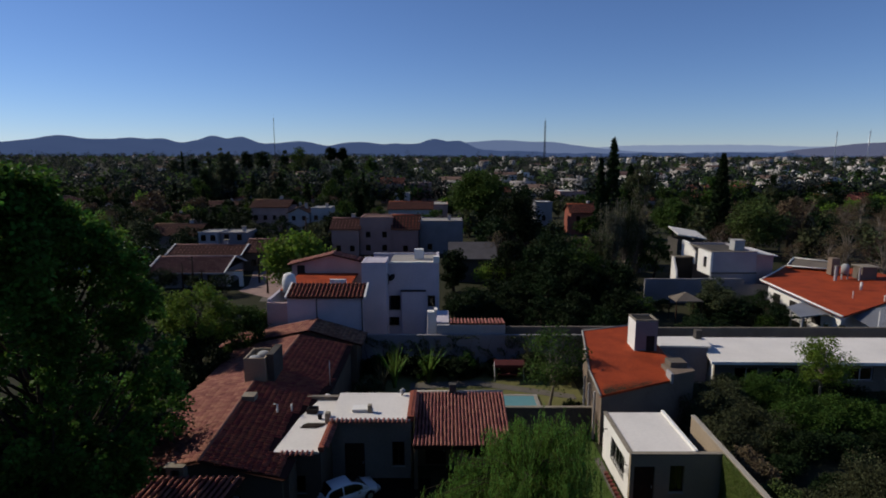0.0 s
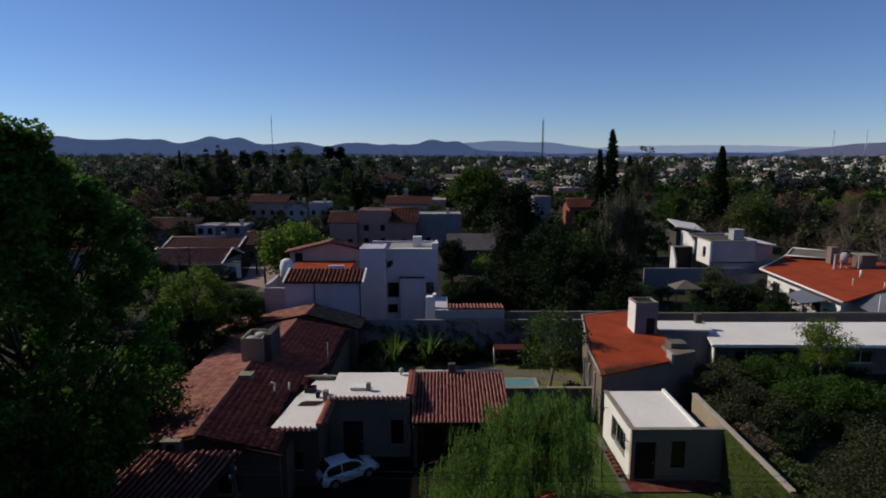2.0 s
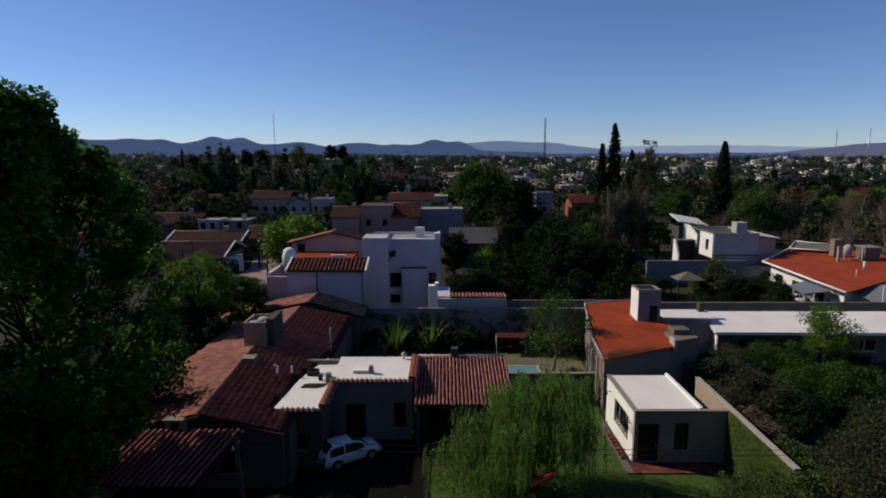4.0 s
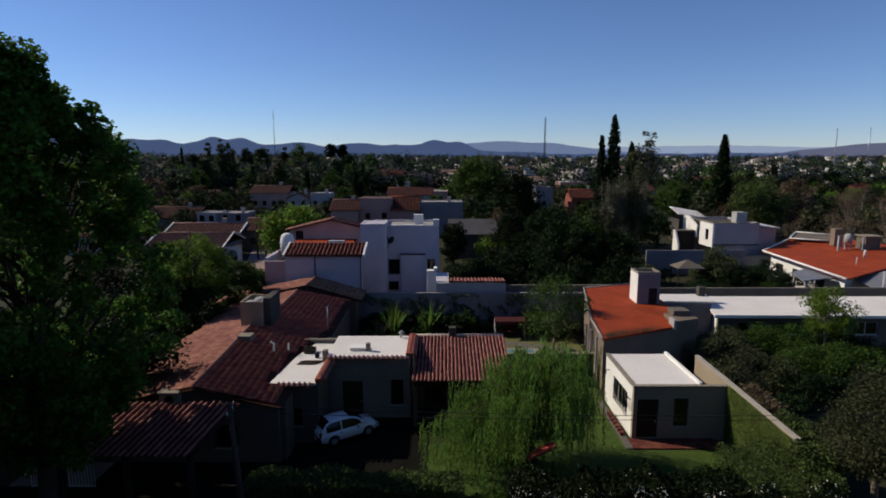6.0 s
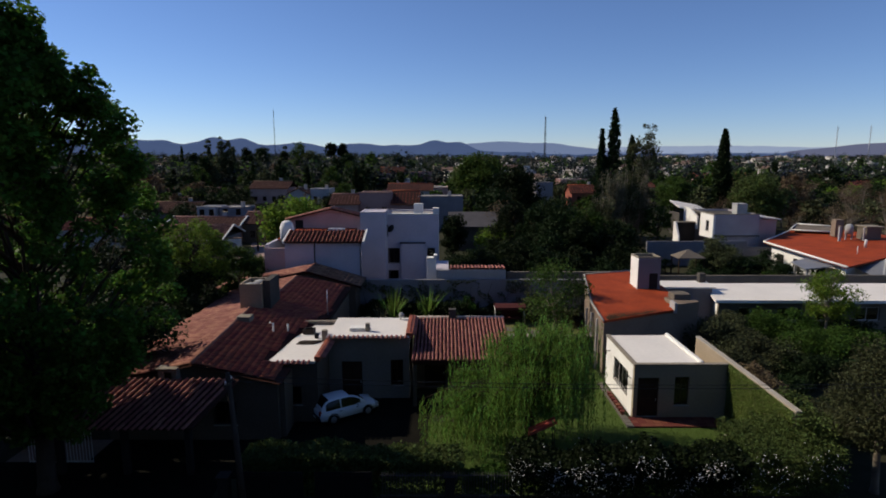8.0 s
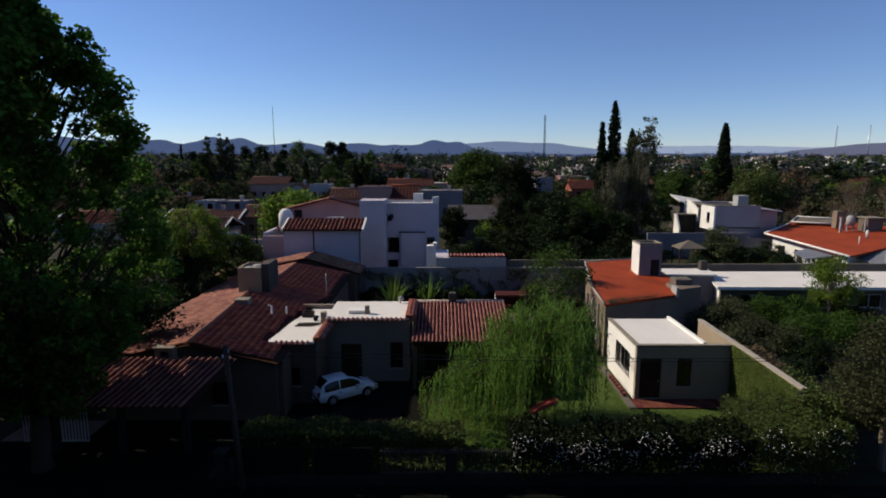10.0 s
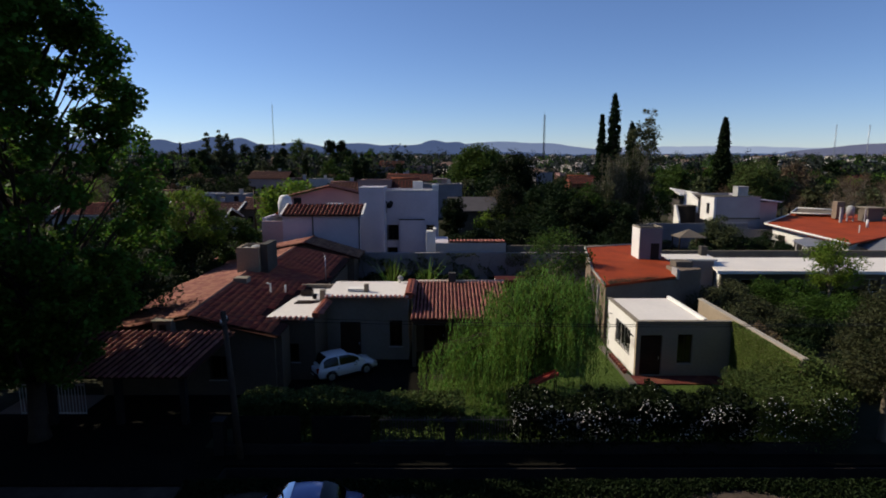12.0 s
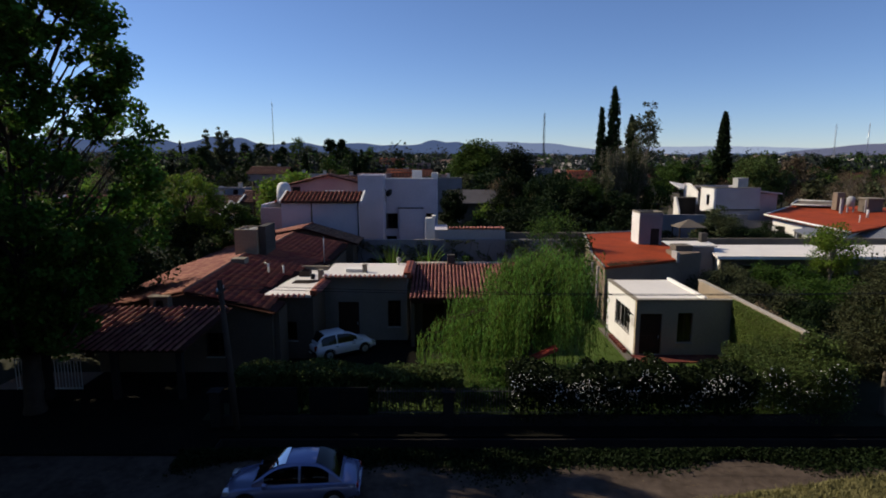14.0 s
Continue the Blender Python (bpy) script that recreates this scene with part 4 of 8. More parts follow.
slab(WL, "roof", [(23.5, 47.6, 3.05), (60, 46.9, 3.05), (60, 54.2, 3.05), (25.4, 54.4, 3.05)], 0.18, M["membrane"], "flat white roof membrane")
bm = bmesh.new()
prism(bm, [(23.45, 47.45, 2.86), (60, 46.75, 2.86), (60, 46.9, 2.86), (23.5, 47.6, 2.86)], (0, 0, 0.26))
part("fascia", bm, M["white"], WL, "white roof edge")
bm = bmesh.new()
holes = [(26 + 3.4 * k, 28.2 + 3.4 * k, 1.0, 2.2) for k in range(9)]
wall(bm, "x", 48.4, 0.25, 24.2, 59.5, 0, 2.86, holes)
part("wall", bm, M["grey_wall"], WL)
for h in holes:
    window(WL, "x", 48.4, *h, M["white"], bars=1)
bm = bmesh.new()
prism(bm, [(24.2, 48.66, 0), (25.6, 54.2, 0), (25.9, 54.2, 0), (24.5, 48.66, 0)], (0, 0, 2.86))
wall(bm, "x", 53.9, 0.2, 25.9, 59.5, 0, 2.86)
part("wall", bm, M["white"], WL)
# taller linking block with a pale roof
LB = thing("link_block", "low blue-grey linking block with a pale roof", "building", (22, 50, 0))
slab(LB, "roof", [(19.9, 50.2, 3.65), (24.6, 50.0, 3.65), (25.0, 52.9, 3.65), (19.7, 52.9, 3.65)], 0.15, M["membrane"])
bm = bmesh.new()
prism(bm, [(20.1, 50.4, 0), (24.4, 50.2, 0), (24.8, 52.7, 0), (19.9, 52.7, 0)], (0, 0, 3.5))
part("wall", bm, M["lilac"], LB)
boxed("flue", M["dark_wall"], LB, 24.0, 24.6, 52.0, 52.6, 3.4, 4.5, 0.03)
bm = bmesh.new()
box(bm, 19.2, 60, 56.6, 56.9, 0, 3.35)
setting("long_wall", bm, M["grey_wall"], "grey boundary wall behind the flat roof", "wall")

# grey sheet lean-to at the far end
LT = thing("sheet_shelter", "shelter with a grey corrugated sheet roof", "shelter", (49, 59, 0))
n = 60
for k in range(n):
    if k % 3 == 0:
        bm = bmesh.new()
    x0 = 46.0 + k * 0.3
    zr = 2.85 + min(k, 20) * 0.04 if k < 20 else 3.65 - (k - 20) * 0.01
    prism(bm, [(x0, 57.2, zr - 0.4), (x0 + 0.16, 57.2, zr - 0.34), (x0 + 0.3, 57.2, zr - 0.4), (x0 + 0.3, 63.4, zr + 0.25), (x0 + 0.16, 63.4, zr + 0.31), (x0, 63.4, zr + 0.25)], (0, 0, 0.02))
    if k % 3 == 2:
        part("roof_sheet", bm, M["sheet"], LT)
for x in (46.3, 52, 57.5, 63):
    for y in (57.4, 63):
        boxed("post", M["steel"], LT, x - 0.06, x + 0.06, y - 0.06, y + 0.06, 0, 2.45 if y < 60 else 3.1, 0.0)
tubed("mast", M["white_iron"], LT, [(45.6, 57.6, 0), (45.6, 57.6, 4.9)], (0.06, 0.05), 8)

# ---- low gabled roof behind the main house ----
RH2 = thing("lichened_roof_house", "low house with an old lichened tile roof", "house", (-13.5, 52, 0))
ax, az = -12.2, 5.2
for side, ex, ez in ((-1, -20.4, 3.55), (1, -7.4, 3.8)):
    c = Vector((ax, 49.9, az))
    d = Vector((ex - ax, 0, ez - az))
    # paler tiles on the sun side, darker ones on the shaded side
    mat = M["tile_pale"] if side < 0 else M["tile_old"]
    deck = slab(RH2, "roof", [c, c + Vector((0, 3.6, 0)), c + d + Vector((0, 3.6, 0)), c + d], 0.14, M["deck"])
    tiles_joined("tiles", tile_poses(c, (0, 1, 0), d, 3.6, d.length, 0.28, 0.42), mat, deck)
tubed("ridge", M["tile_pale"], RH2, [(ax, 49.8, az + 0.04), (ax, 53.6, az + 0.04)], (0.13, 0.13), 8)
bm = bmesh.new()
prism(bm, [(-19.8, 50.2, 0), (-7.9, 50.2, 0), (-7.9, 50.2, 3.7), (ax, 50.2, 4.95), (-19.8, 50.2, 3.5)], (0, 3.1, 0))
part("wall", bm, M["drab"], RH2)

# ---- white two-storey house ----
W2 = thing("white_house", "white two-storey house with a tower, terrace and tiled wing", "house", (-8, 58, 0))
# walls use the shaded white; coping, verges and blocks the sunlit white
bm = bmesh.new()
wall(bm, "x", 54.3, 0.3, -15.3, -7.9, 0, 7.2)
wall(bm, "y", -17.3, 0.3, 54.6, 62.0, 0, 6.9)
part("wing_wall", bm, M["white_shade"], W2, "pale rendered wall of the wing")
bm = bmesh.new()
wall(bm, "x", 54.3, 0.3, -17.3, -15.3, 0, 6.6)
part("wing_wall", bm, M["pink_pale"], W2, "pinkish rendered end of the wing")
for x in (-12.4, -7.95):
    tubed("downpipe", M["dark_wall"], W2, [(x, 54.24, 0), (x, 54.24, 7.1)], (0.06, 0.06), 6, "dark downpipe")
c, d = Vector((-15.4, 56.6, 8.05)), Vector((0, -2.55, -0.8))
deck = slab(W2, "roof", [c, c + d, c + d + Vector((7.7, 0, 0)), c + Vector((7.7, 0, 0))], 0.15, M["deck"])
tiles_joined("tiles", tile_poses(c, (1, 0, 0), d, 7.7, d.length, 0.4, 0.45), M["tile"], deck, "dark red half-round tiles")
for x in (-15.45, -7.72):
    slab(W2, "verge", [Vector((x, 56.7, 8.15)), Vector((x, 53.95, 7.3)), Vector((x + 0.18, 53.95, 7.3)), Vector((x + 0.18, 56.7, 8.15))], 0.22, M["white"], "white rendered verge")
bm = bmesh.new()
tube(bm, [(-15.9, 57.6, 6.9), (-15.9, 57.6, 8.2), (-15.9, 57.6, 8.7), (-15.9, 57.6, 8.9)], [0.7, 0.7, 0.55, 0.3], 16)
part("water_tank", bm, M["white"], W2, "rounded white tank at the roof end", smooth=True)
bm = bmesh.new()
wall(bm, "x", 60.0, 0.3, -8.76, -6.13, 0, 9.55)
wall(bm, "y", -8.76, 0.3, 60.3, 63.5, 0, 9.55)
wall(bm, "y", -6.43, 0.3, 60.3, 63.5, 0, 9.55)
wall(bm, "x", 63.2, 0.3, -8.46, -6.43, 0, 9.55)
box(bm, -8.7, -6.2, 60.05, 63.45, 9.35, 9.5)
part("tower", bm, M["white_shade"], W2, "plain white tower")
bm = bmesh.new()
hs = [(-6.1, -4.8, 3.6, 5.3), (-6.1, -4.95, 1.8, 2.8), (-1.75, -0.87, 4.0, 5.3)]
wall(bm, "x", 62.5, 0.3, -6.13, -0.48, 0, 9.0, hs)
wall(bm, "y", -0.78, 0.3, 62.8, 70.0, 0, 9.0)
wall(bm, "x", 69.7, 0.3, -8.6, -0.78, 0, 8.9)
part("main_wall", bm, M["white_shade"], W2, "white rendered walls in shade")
for h in hs:
    window(W2, "x", 62.5, *h, M["wood"], bars=1 if h[1] - h[0] > 1 else 0)
boxed("rear_room", M["void"], W2, -6.0, -0.9, 63.6, 69.6, 0, 8.5, 0.0, "dark rooms inside")
boxed("roof", M["concrete"], W2, -6.13, -0.78, 62.8, 69.7, 8.55, 8.7, 0.0, "flat roof behind the parapet")
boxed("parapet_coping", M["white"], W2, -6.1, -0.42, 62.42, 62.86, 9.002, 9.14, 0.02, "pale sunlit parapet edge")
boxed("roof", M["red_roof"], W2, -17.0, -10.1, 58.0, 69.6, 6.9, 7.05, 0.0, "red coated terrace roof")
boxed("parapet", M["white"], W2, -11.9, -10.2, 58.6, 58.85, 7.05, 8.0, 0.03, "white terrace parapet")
boxed("corner_block", M["white"], W2, -1.1, -0.4, 62.4, 63.1, 9.15, 9.75, 0.03)
boxed("corner_block", M["white"], W2, -3.4, -2.3, 66.5, 67.2, 8.7, 9.9, 0.03)
boxed("bay", M["white_shade"], W2, -4.64, -2.0, 61.9, 62.5, 0, 5.88, 0.03, "white projecting bay with a ledge")
boxed("ledge", M["wood"], W2, -4.75, -1.9, 61.85, 62.5, 5.882, 5.94, 0.01, "thin dark ledge")
boxed("lower_block", M["white_shade"], W2, -1.2, 0.6, 55.0, 59.5, 0, 4.4, 0.03)
boxed("chimney", M["white"], W2, -1.55, -0.65, 54.6, 55.4, 0, 5.6, 0.05, "short white chimney")
boxed("chimney_cap", M["white"], W2, -0.9, -0.55, 54.55, 55.45, 5.602, 5.85, 0.03)
bm = bmesh.new()
tube(bm, [(-6.2, 62.2, 8.0), (-6.0, 61.6, 7.8), (-5.8, 61.5, 7.7), (-5.62, 61.35, 7.62)], [0.05, 0.06, 0.2, 0.45], 14)
tube(bm, [(-6.1, 62.4, 6.6), (-6.0, 61.8, 7.7)], [0.04, 0.04], 6)
part("dish", bm, M["iron"], W2, "small dark wall-mounted dish", smooth=True)
# tiled coping wing towards the pool garden
SW = thing("coped_annex", "white annex wall with a row of red coping tiles", "annex", (3, 53.5, 0))
bm = bmesh.new()
wall(bm, "x", 53.35, 0.35, -0.6, 6.05, 0, 4.62)
part("wall", bm, M["white_worn_shade"], SW)
c, d = Vector((6.1, 53.45, 4.74)), Vector((0, 2.4, -0.2))
deck = slab(SW, "roof", [c, c + d, c + d - Vector((5.5, 0, 0)), c - Vector((5.5, 0, 0))], 0.08, M["deck"])
tiles_single(tile_poses(c, (-1, 0, 0), d, 5.5, d.length, 0.34, 0.45), deck)

# gabled pink house behind, with flat part
PK = thing("pink_gabled_house", "faded pink house with a shallow tiled gable", "house", (-12, 70, 0))
bm = bmesh.new()
prism(bm, [(-17.9, 66.4, 0), (-8.2, 66.4, 0), (-8.2, 66.4, 8.05), (-13.05, 66.4, 9.25), (-17.9, 66.4, 8.05)], (0, 1.8, 0))
part("wall", bm, M["pink_pale"], PK)
gable_roof(PK, -18.1, -8.0, 66.2, 68.0, 8.1, 9.4, "y", M["tile_pale"], 0.3, None, 0.32, 0.5)
for x in (-17.3, -9.6):
    boxed("window", M["void"], PK, x, x + 0.9, 66.35, 66.42, 6.4, 8.0, 0.0, "dark window")


def simple_house(name, label, x0, x1, y0, y1, h, rise, along, wall_mat, roof_mat, group="", wins=3, storeys=1, chimney=True, tiled=True, flat=False, verge=False):
    """A neighbour's house: walls with window openings on the near side, roof, chimney."""
    t = thing(name, label, "house", ((x0 + x1) / 2, (y0 + y1) / 2, 0), group)
    holes = []
    for s in range(storeys):
        for k in range(wins):
            c = x0 + (x1 - x0) * (k + 0.5) / wins
            z = 0.9 + s * 2.8
            if z + 1.3 < h:
                holes.append((c - 0.5, c + 0.5, z, z + 1.25))
    bm = bmesh.new()
    wall(bm, "x", y0, 0.25, x0, x1, 0, h, holes)
    wall(bm, "x", y1 - 0.25, 0.25, x0, x1, 0, h)
    wall(bm, "y", x0, 0.25, y0 + 0.25, y1 - 0.25, 0, h)
    wall(bm, "y", x1 - 0.25, 0.25, y0 + 0.25, y1 - 0.25, 0, h)
    part("wall", bm, wall_mat, t)
    for q in holes:
        window(t, "x", y0, *q, M["wood"], bars=1, sill=False)
    if flat:
        boxed("roof", roof_mat, t, x0 + 0.25, x1 - 0.25, y0 + 0.25, y1 - 0.25, h - 0.3, h - 0.15, 0.0)
        boxed("cornice", wall_mat, t, x0 - 0.12, x1 + 0.12, y0 - 0.12, y0 + 0.25, h, h + 0.16, 0.02)
    else:
        if tiled:
            gable_roof(t, x0, x1, y0, y1, h, h + rise, along, roof_mat, 0.4, None, 0.34 if y0 < 100 else 0.7, 0.55 if y0 < 100 else 1.0, True)
        if along == "y":
            pr = [(x0, y0, h), (x1, y0, h), ((x0 + x1) / 2, y0, h + rise - 0.2)]
            up = (0, 0.25, 0)
        else:
            pr = [(x0, y0, h), (x0, y1, h), (x0, (y0 + y1) / 2, h + rise - 0.2)]
            up = (0.25, 0, 0)
        bm = bmesh.new()
        prism(bm, pr, up)
        part("gable", bm, wall_mat, t)
        if verge:
            ym = (y0 + y1) / 2
            for x in (x0 - 0.62, x1 + 0.42):
                for ye in (y0 - 0.45, y1 + 0.45):
                    bm = bmesh.new()
                    prism(bm, [(x, ye, h - 0.05), (x, ym, h + rise + 0.03), (x, ym, h + rise + 0.25), (x, ye, h + 0.17)], (0.2, 0, 0))
                    part("verge", bm, M["white"], t, "white rendered verge")
            boxed("fascia", M["white_worn_shade"], t, x0 - 0.4, x1 + 0.4, y0 - 0.5, y0 - 0.42, h - 0.12, h + 0.06, 0.0, "pale eave board")
    if chimney:
        cx, cy = x0 + (x1 - x0) * 0.7, y0 + (y1 - y0) * 0.55
        ct = h + (0.9 if flat else rise + 0.8)
        cc = boxed("chimney", M["white_worn_shade"], t, cx - 0.35, cx + 0.35, cy - 0.3, cy + 0.3, h - 0.3, ct, 0.02)
        boxed("cap", M["coping"], cc, cx - 0.45, cx + 0.45, cy - 0.4, cy + 0.4, ct + 0.002, ct + 0.1, 0.0)
    return t


# house row behind the white house
simple_house("pink_house", "pink house with a dull red tile roof", -23.3, -17.6, 118, 126, 5.6, 1.9, "x", M["pink"], M["tile_mauve"], storeys=1, wins=2)
simple_house("pink_house", "wide faded pink house with small high windows", -17.5, -10.6, 119, 127, 7.9, 1.0, "x", M["pink"], M["tile_old"], storeys=2, wins=2, flat=True, chimney=False)
simple_house("pink_house", "red-tiled narrow house behind the tower", -10.5, -5.2, 118, 126, 5.6, 2.6, "x", M["pink"], M["tile_bright"], storeys=1, wins=1, chimney=False)
simple_house("shaded_house", "long blue-grey shaded rendered house", -5.1, 4.2, 120, 128, 7.0, 1.0, "x", M["lilac"], M["concrete"], storeys=1, wins=2, flat=True)
# houses along the side street
simple_house("street_house", "low house with a grey-brown tile roof and white verges", -46.5, -35.0, 88.5, 98, 2.5, 1.7, "x", M["lilac"], M["tile_mauve"], wins=3, chimney=False, verge=True)
ST = thing("street_gateway", "white rendered gateway with an arched opening beside the low house", "gateway", (-33.6, 90, 0))
bm = bmesh.new()
wall(bm, "x", 89.6, 0.4, -34.9, -32.2, 0, 2.5, [(-34.3, -32.8, 0, 1.9)])
for k in range(8):
    a0, a1 = math.pi * k / 8, math.pi * (k + 1) / 8
    prism(bm, [(-33.55 - 0.75 * math.cos(a0), 89.62, 1.3 + 0.6 * math.sin(a0)), (-33.55 - 0.75 * math.cos(a1), 89.62, 1.3 + 0.6 * math.sin(a1)), (-33.55 - 0.75 * math.cos(a1), 89.62, 1.91), (-33.55 - 0.75 * math.cos(a0), 89.62, 1.91)], (0, 0.36, 0))
part("arch_wall", bm, M["white"], ST)
boxed("coping", M["tile_old"], ST, -35.0, -32.1, 89.5, 90.1, 2.502, 2.62, 0.02)
simple_house("street_house", "low house with a dull red tile roof", -49, -36.5, 100.5, 108, 3.2, 1.3, "x", M["pink"], M["tile_mauve"], wins=3, verge=True)
simple_house("street_house", "house with a pale pinkish shallow roof", -36.2, -29.2, 102, 111, 3.5, 1.7, "x", M["drab"], M["tile_mauve"], wins=2, chimney=False)
simple_house("street_house", "small white flat-roofed block house", -49.4, -45.6, 114, 120, 5.4, 1.0, "x", M["white_worn_shade"], M["concrete"], wins=2, storeys=2, flat=True, chimney=False)
simple_house("street_house", "pale grey house with a low flat roof", -45.4, -40.2, 115, 122, 5.2, 1.0, "x", M["lilac"], M["concrete"], wins=2, storeys=2, flat=True)
simple_house("street_house", "pinkish two-storey house with a brown tile roof", -51.3, -41.4, 152, 161, 7.1, 1.7, "x", M["pink"], M["tile_old"], wins=4, storeys=2)
simple_house("street_house", "white two-storey house with dark openings and tall chimneys", -41.0, -35.5, 150.5, 158, 5.6, 1.6, "y", M["white_worn_shade"], M["tile_old"], wins=2, storeys=2)
simple_house("street_house", "white flat-roofed house with dark openings", -35.2, -30.2, 151.5, 159, 6.9, 1.0, "x", M["white_worn_shade"], M["concrete"], wins=2, storeys=2, flat=True)
simple_house("street_house", "low house with a grey weathered roof", -66, -55, 126, 136, 3.2, 2.0, "x", M["lilac"], M["tile_old"], wins=3)
simple_house("street_house", "low house with a grey weathered roof", -81, -69, 152, 162, 3.0, 1.7, "x", M["pink"], M["tile_old"], wins=3)
simple_house("street_house", "low house with a rust-red roof and a white verge", -66, -54, 96, 106, 3.0, 1.6, "x", M["white_worn_shade"], M["tile"], wins=3, verge=True)
simple_house("chimney_house", "house with a broad white tower over dull roofs", -16.4, -11.6, 194, 200, 8.0, 1.0, "x", M["white_worn_shade"], M["concrete"], wins=1, storeys=2, flat=True, chimney=False)
simple_house("terrace_house", "pinkish house with white window surrounds and a red roof", -27, -17, 248, 258, 8.6, 2.2, "x", M["pink_pale"], M["tile"], wins=3, storeys=2)
simple_house("terrace_house", "brick-coloured house with a flat roof", -15.5, -5, 250, 258, 8.8, 1.0, "x", M["pink"], M["concrete"], wins=3, storeys=2, flat=True)
simple_house("terrace_house", "white cube house with a flat roof edge", 24.4, 28.8, 150, 156, 8.6, 1.0, "x", M["lilac"], M["membrane"], wins=1, storeys=2, flat=True, chimney=False)
simple_house("terrace_house", "brick-red house among dark trees", 33.8, 41.6, 150, 158, 5.8, 2.0, "x", M["brick_wall"], M["tile_bright"], wins=2, storeys=2)
# house behind the grove
GR = thing("grove_house", "grey-roofed house in the shade of dark trees", "house", (5, 95, 0))
bm = bmesh.new()
wall(bm, "x", 92.5, 0.25, 1.4, 8.6, 0, 4.0, [(2.2, 3.2, 1.0, 2.3), (5.4, 6.6, 1.0, 2.3)])
wall(bm, "x", 98.0, 0.25, 1.4, 8.6, 0, 5.0)
wall(bm, "y", 1.4, 0.25, 92.75, 98.0, 0, 4.0)
wall(bm, "y", 8.35, 0.25, 92.75, 98.0, 0, 4.0)
part("wall", bm, M["dark_wall"], GR)
for a0, a1 in ((2.2, 3.2), (5.4, 6.6)):
    window(GR, "x", 92.5, a0, a1, 1.0, 2.3, M["white_iron"], bars=1)
slab(GR, "roof", [Vector((0.9, 91.8, 4.1)), Vector((9.1, 91.8, 4.1)), Vector((9.1, 98.6, 5.9)), Vector((0.9, 98.6, 5.9))], 0.14, M["roof_slate"], "dull grey sheet roof")

# white house with stair turret on the far right
RW = thing("white_block_house", "white two-storey block house with a roof tank", "house", (42, 84, 0))
# lilac front and white end wall: shade and sun put into the colours
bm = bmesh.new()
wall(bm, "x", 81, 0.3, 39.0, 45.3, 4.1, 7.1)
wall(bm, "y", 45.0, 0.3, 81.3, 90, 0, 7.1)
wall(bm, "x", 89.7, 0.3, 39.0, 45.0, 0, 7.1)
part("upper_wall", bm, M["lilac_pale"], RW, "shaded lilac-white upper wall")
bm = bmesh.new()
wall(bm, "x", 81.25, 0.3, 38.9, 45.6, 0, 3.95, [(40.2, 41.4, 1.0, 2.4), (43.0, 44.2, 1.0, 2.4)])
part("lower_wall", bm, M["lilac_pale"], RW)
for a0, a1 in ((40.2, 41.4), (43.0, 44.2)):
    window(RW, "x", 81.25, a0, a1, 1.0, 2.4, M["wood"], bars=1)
# shadow line between the storeys, built as a dark-coloured strip
boxed("string_course", M["dark_wall"], RW, 38.8, 45.4, 80.9, 81.3, 3.952, 4.098, 0.0, "dark strip for the shadow line between the storeys")
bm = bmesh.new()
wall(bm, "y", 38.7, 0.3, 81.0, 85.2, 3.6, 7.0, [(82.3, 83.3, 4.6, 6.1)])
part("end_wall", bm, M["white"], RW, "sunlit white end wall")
window(RW, "y", 38.7, 82.3, 83.3, 4.6, 6.1, M["wood"])
boxed("roof", M["dark_wall"], RW, 39.0, 45.0, 81.3, 89.7, 6.7, 6.85, 0.0, "dirty grey flat roof")
for a_ in ((38.65, 45.35, 80.95, 81.3), (38.65, 39.0, 81.3, 89.9)):
    boxed("coping", M["coping"], RW, *a_, 7.102, 7.18, 0.0)
bm = bmesh.new()
prism(bm, [(38.6, 86.0, 4.4), (38.6, 91.0, 4.4), (38.6, 91.0, 7.4), (38.6, 89.0, 7.4), (38.6, 86.0, 6.2)], (0.25, 0, 0))
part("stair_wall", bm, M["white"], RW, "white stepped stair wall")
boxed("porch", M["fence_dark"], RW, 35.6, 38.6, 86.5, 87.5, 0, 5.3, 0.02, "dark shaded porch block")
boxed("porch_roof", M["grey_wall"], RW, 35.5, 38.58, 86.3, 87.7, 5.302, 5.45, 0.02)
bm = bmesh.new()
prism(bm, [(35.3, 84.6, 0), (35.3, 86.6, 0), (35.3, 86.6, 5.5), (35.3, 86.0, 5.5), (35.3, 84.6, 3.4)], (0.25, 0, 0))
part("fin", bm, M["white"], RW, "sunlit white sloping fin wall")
bm = bmesh.new()
wall(bm, "x", 83.0, 0.3, 45.4, 48.9, 0, 6.2)
wall(bm, "y", 48.6, 0.3, 83.3, 90, 0, 6.2)
wall(bm, "x", 86.0, 0.2, 45.4, 48.6, 0, 6.1)
part("annex_wall", bm, M["pink_pale"], RW, "pinkish shaded annex")
slab(RW, "annex_roof", [Vector((45.4, 82.5, 6.75)), Vector((49.3, 82.5, 6.3)), Vector((49.3, 90, 6.3)), Vector((45.4, 90, 6.75))], 0.16, M["membrane"], "pale shallow annex roof")
bm = bmesh.new()
for a_ in ((43.3, 44.8, 83.6, 83.72), (43.3, 44.8, 85.0, 85.12), (43.3, 43.42, 83.72, 85.0), (44.68, 44.8, 83.72, 85.0)):
    box(bm, *a_, 6.85, 8.35)
box(bm, 43.25, 44.85, 83.55, 85.15, 8.352, 8.43)
part("tank_house", bm, M["tank_grey"], RW, "grey boxed roof tank")
bm = bmesh.new()
box(bm, 28.8, 42.9, 79.4, 79.7, 0, 3.5)
box(bm, 42.9, 49, 79.4, 79.7, 0, 2.7)
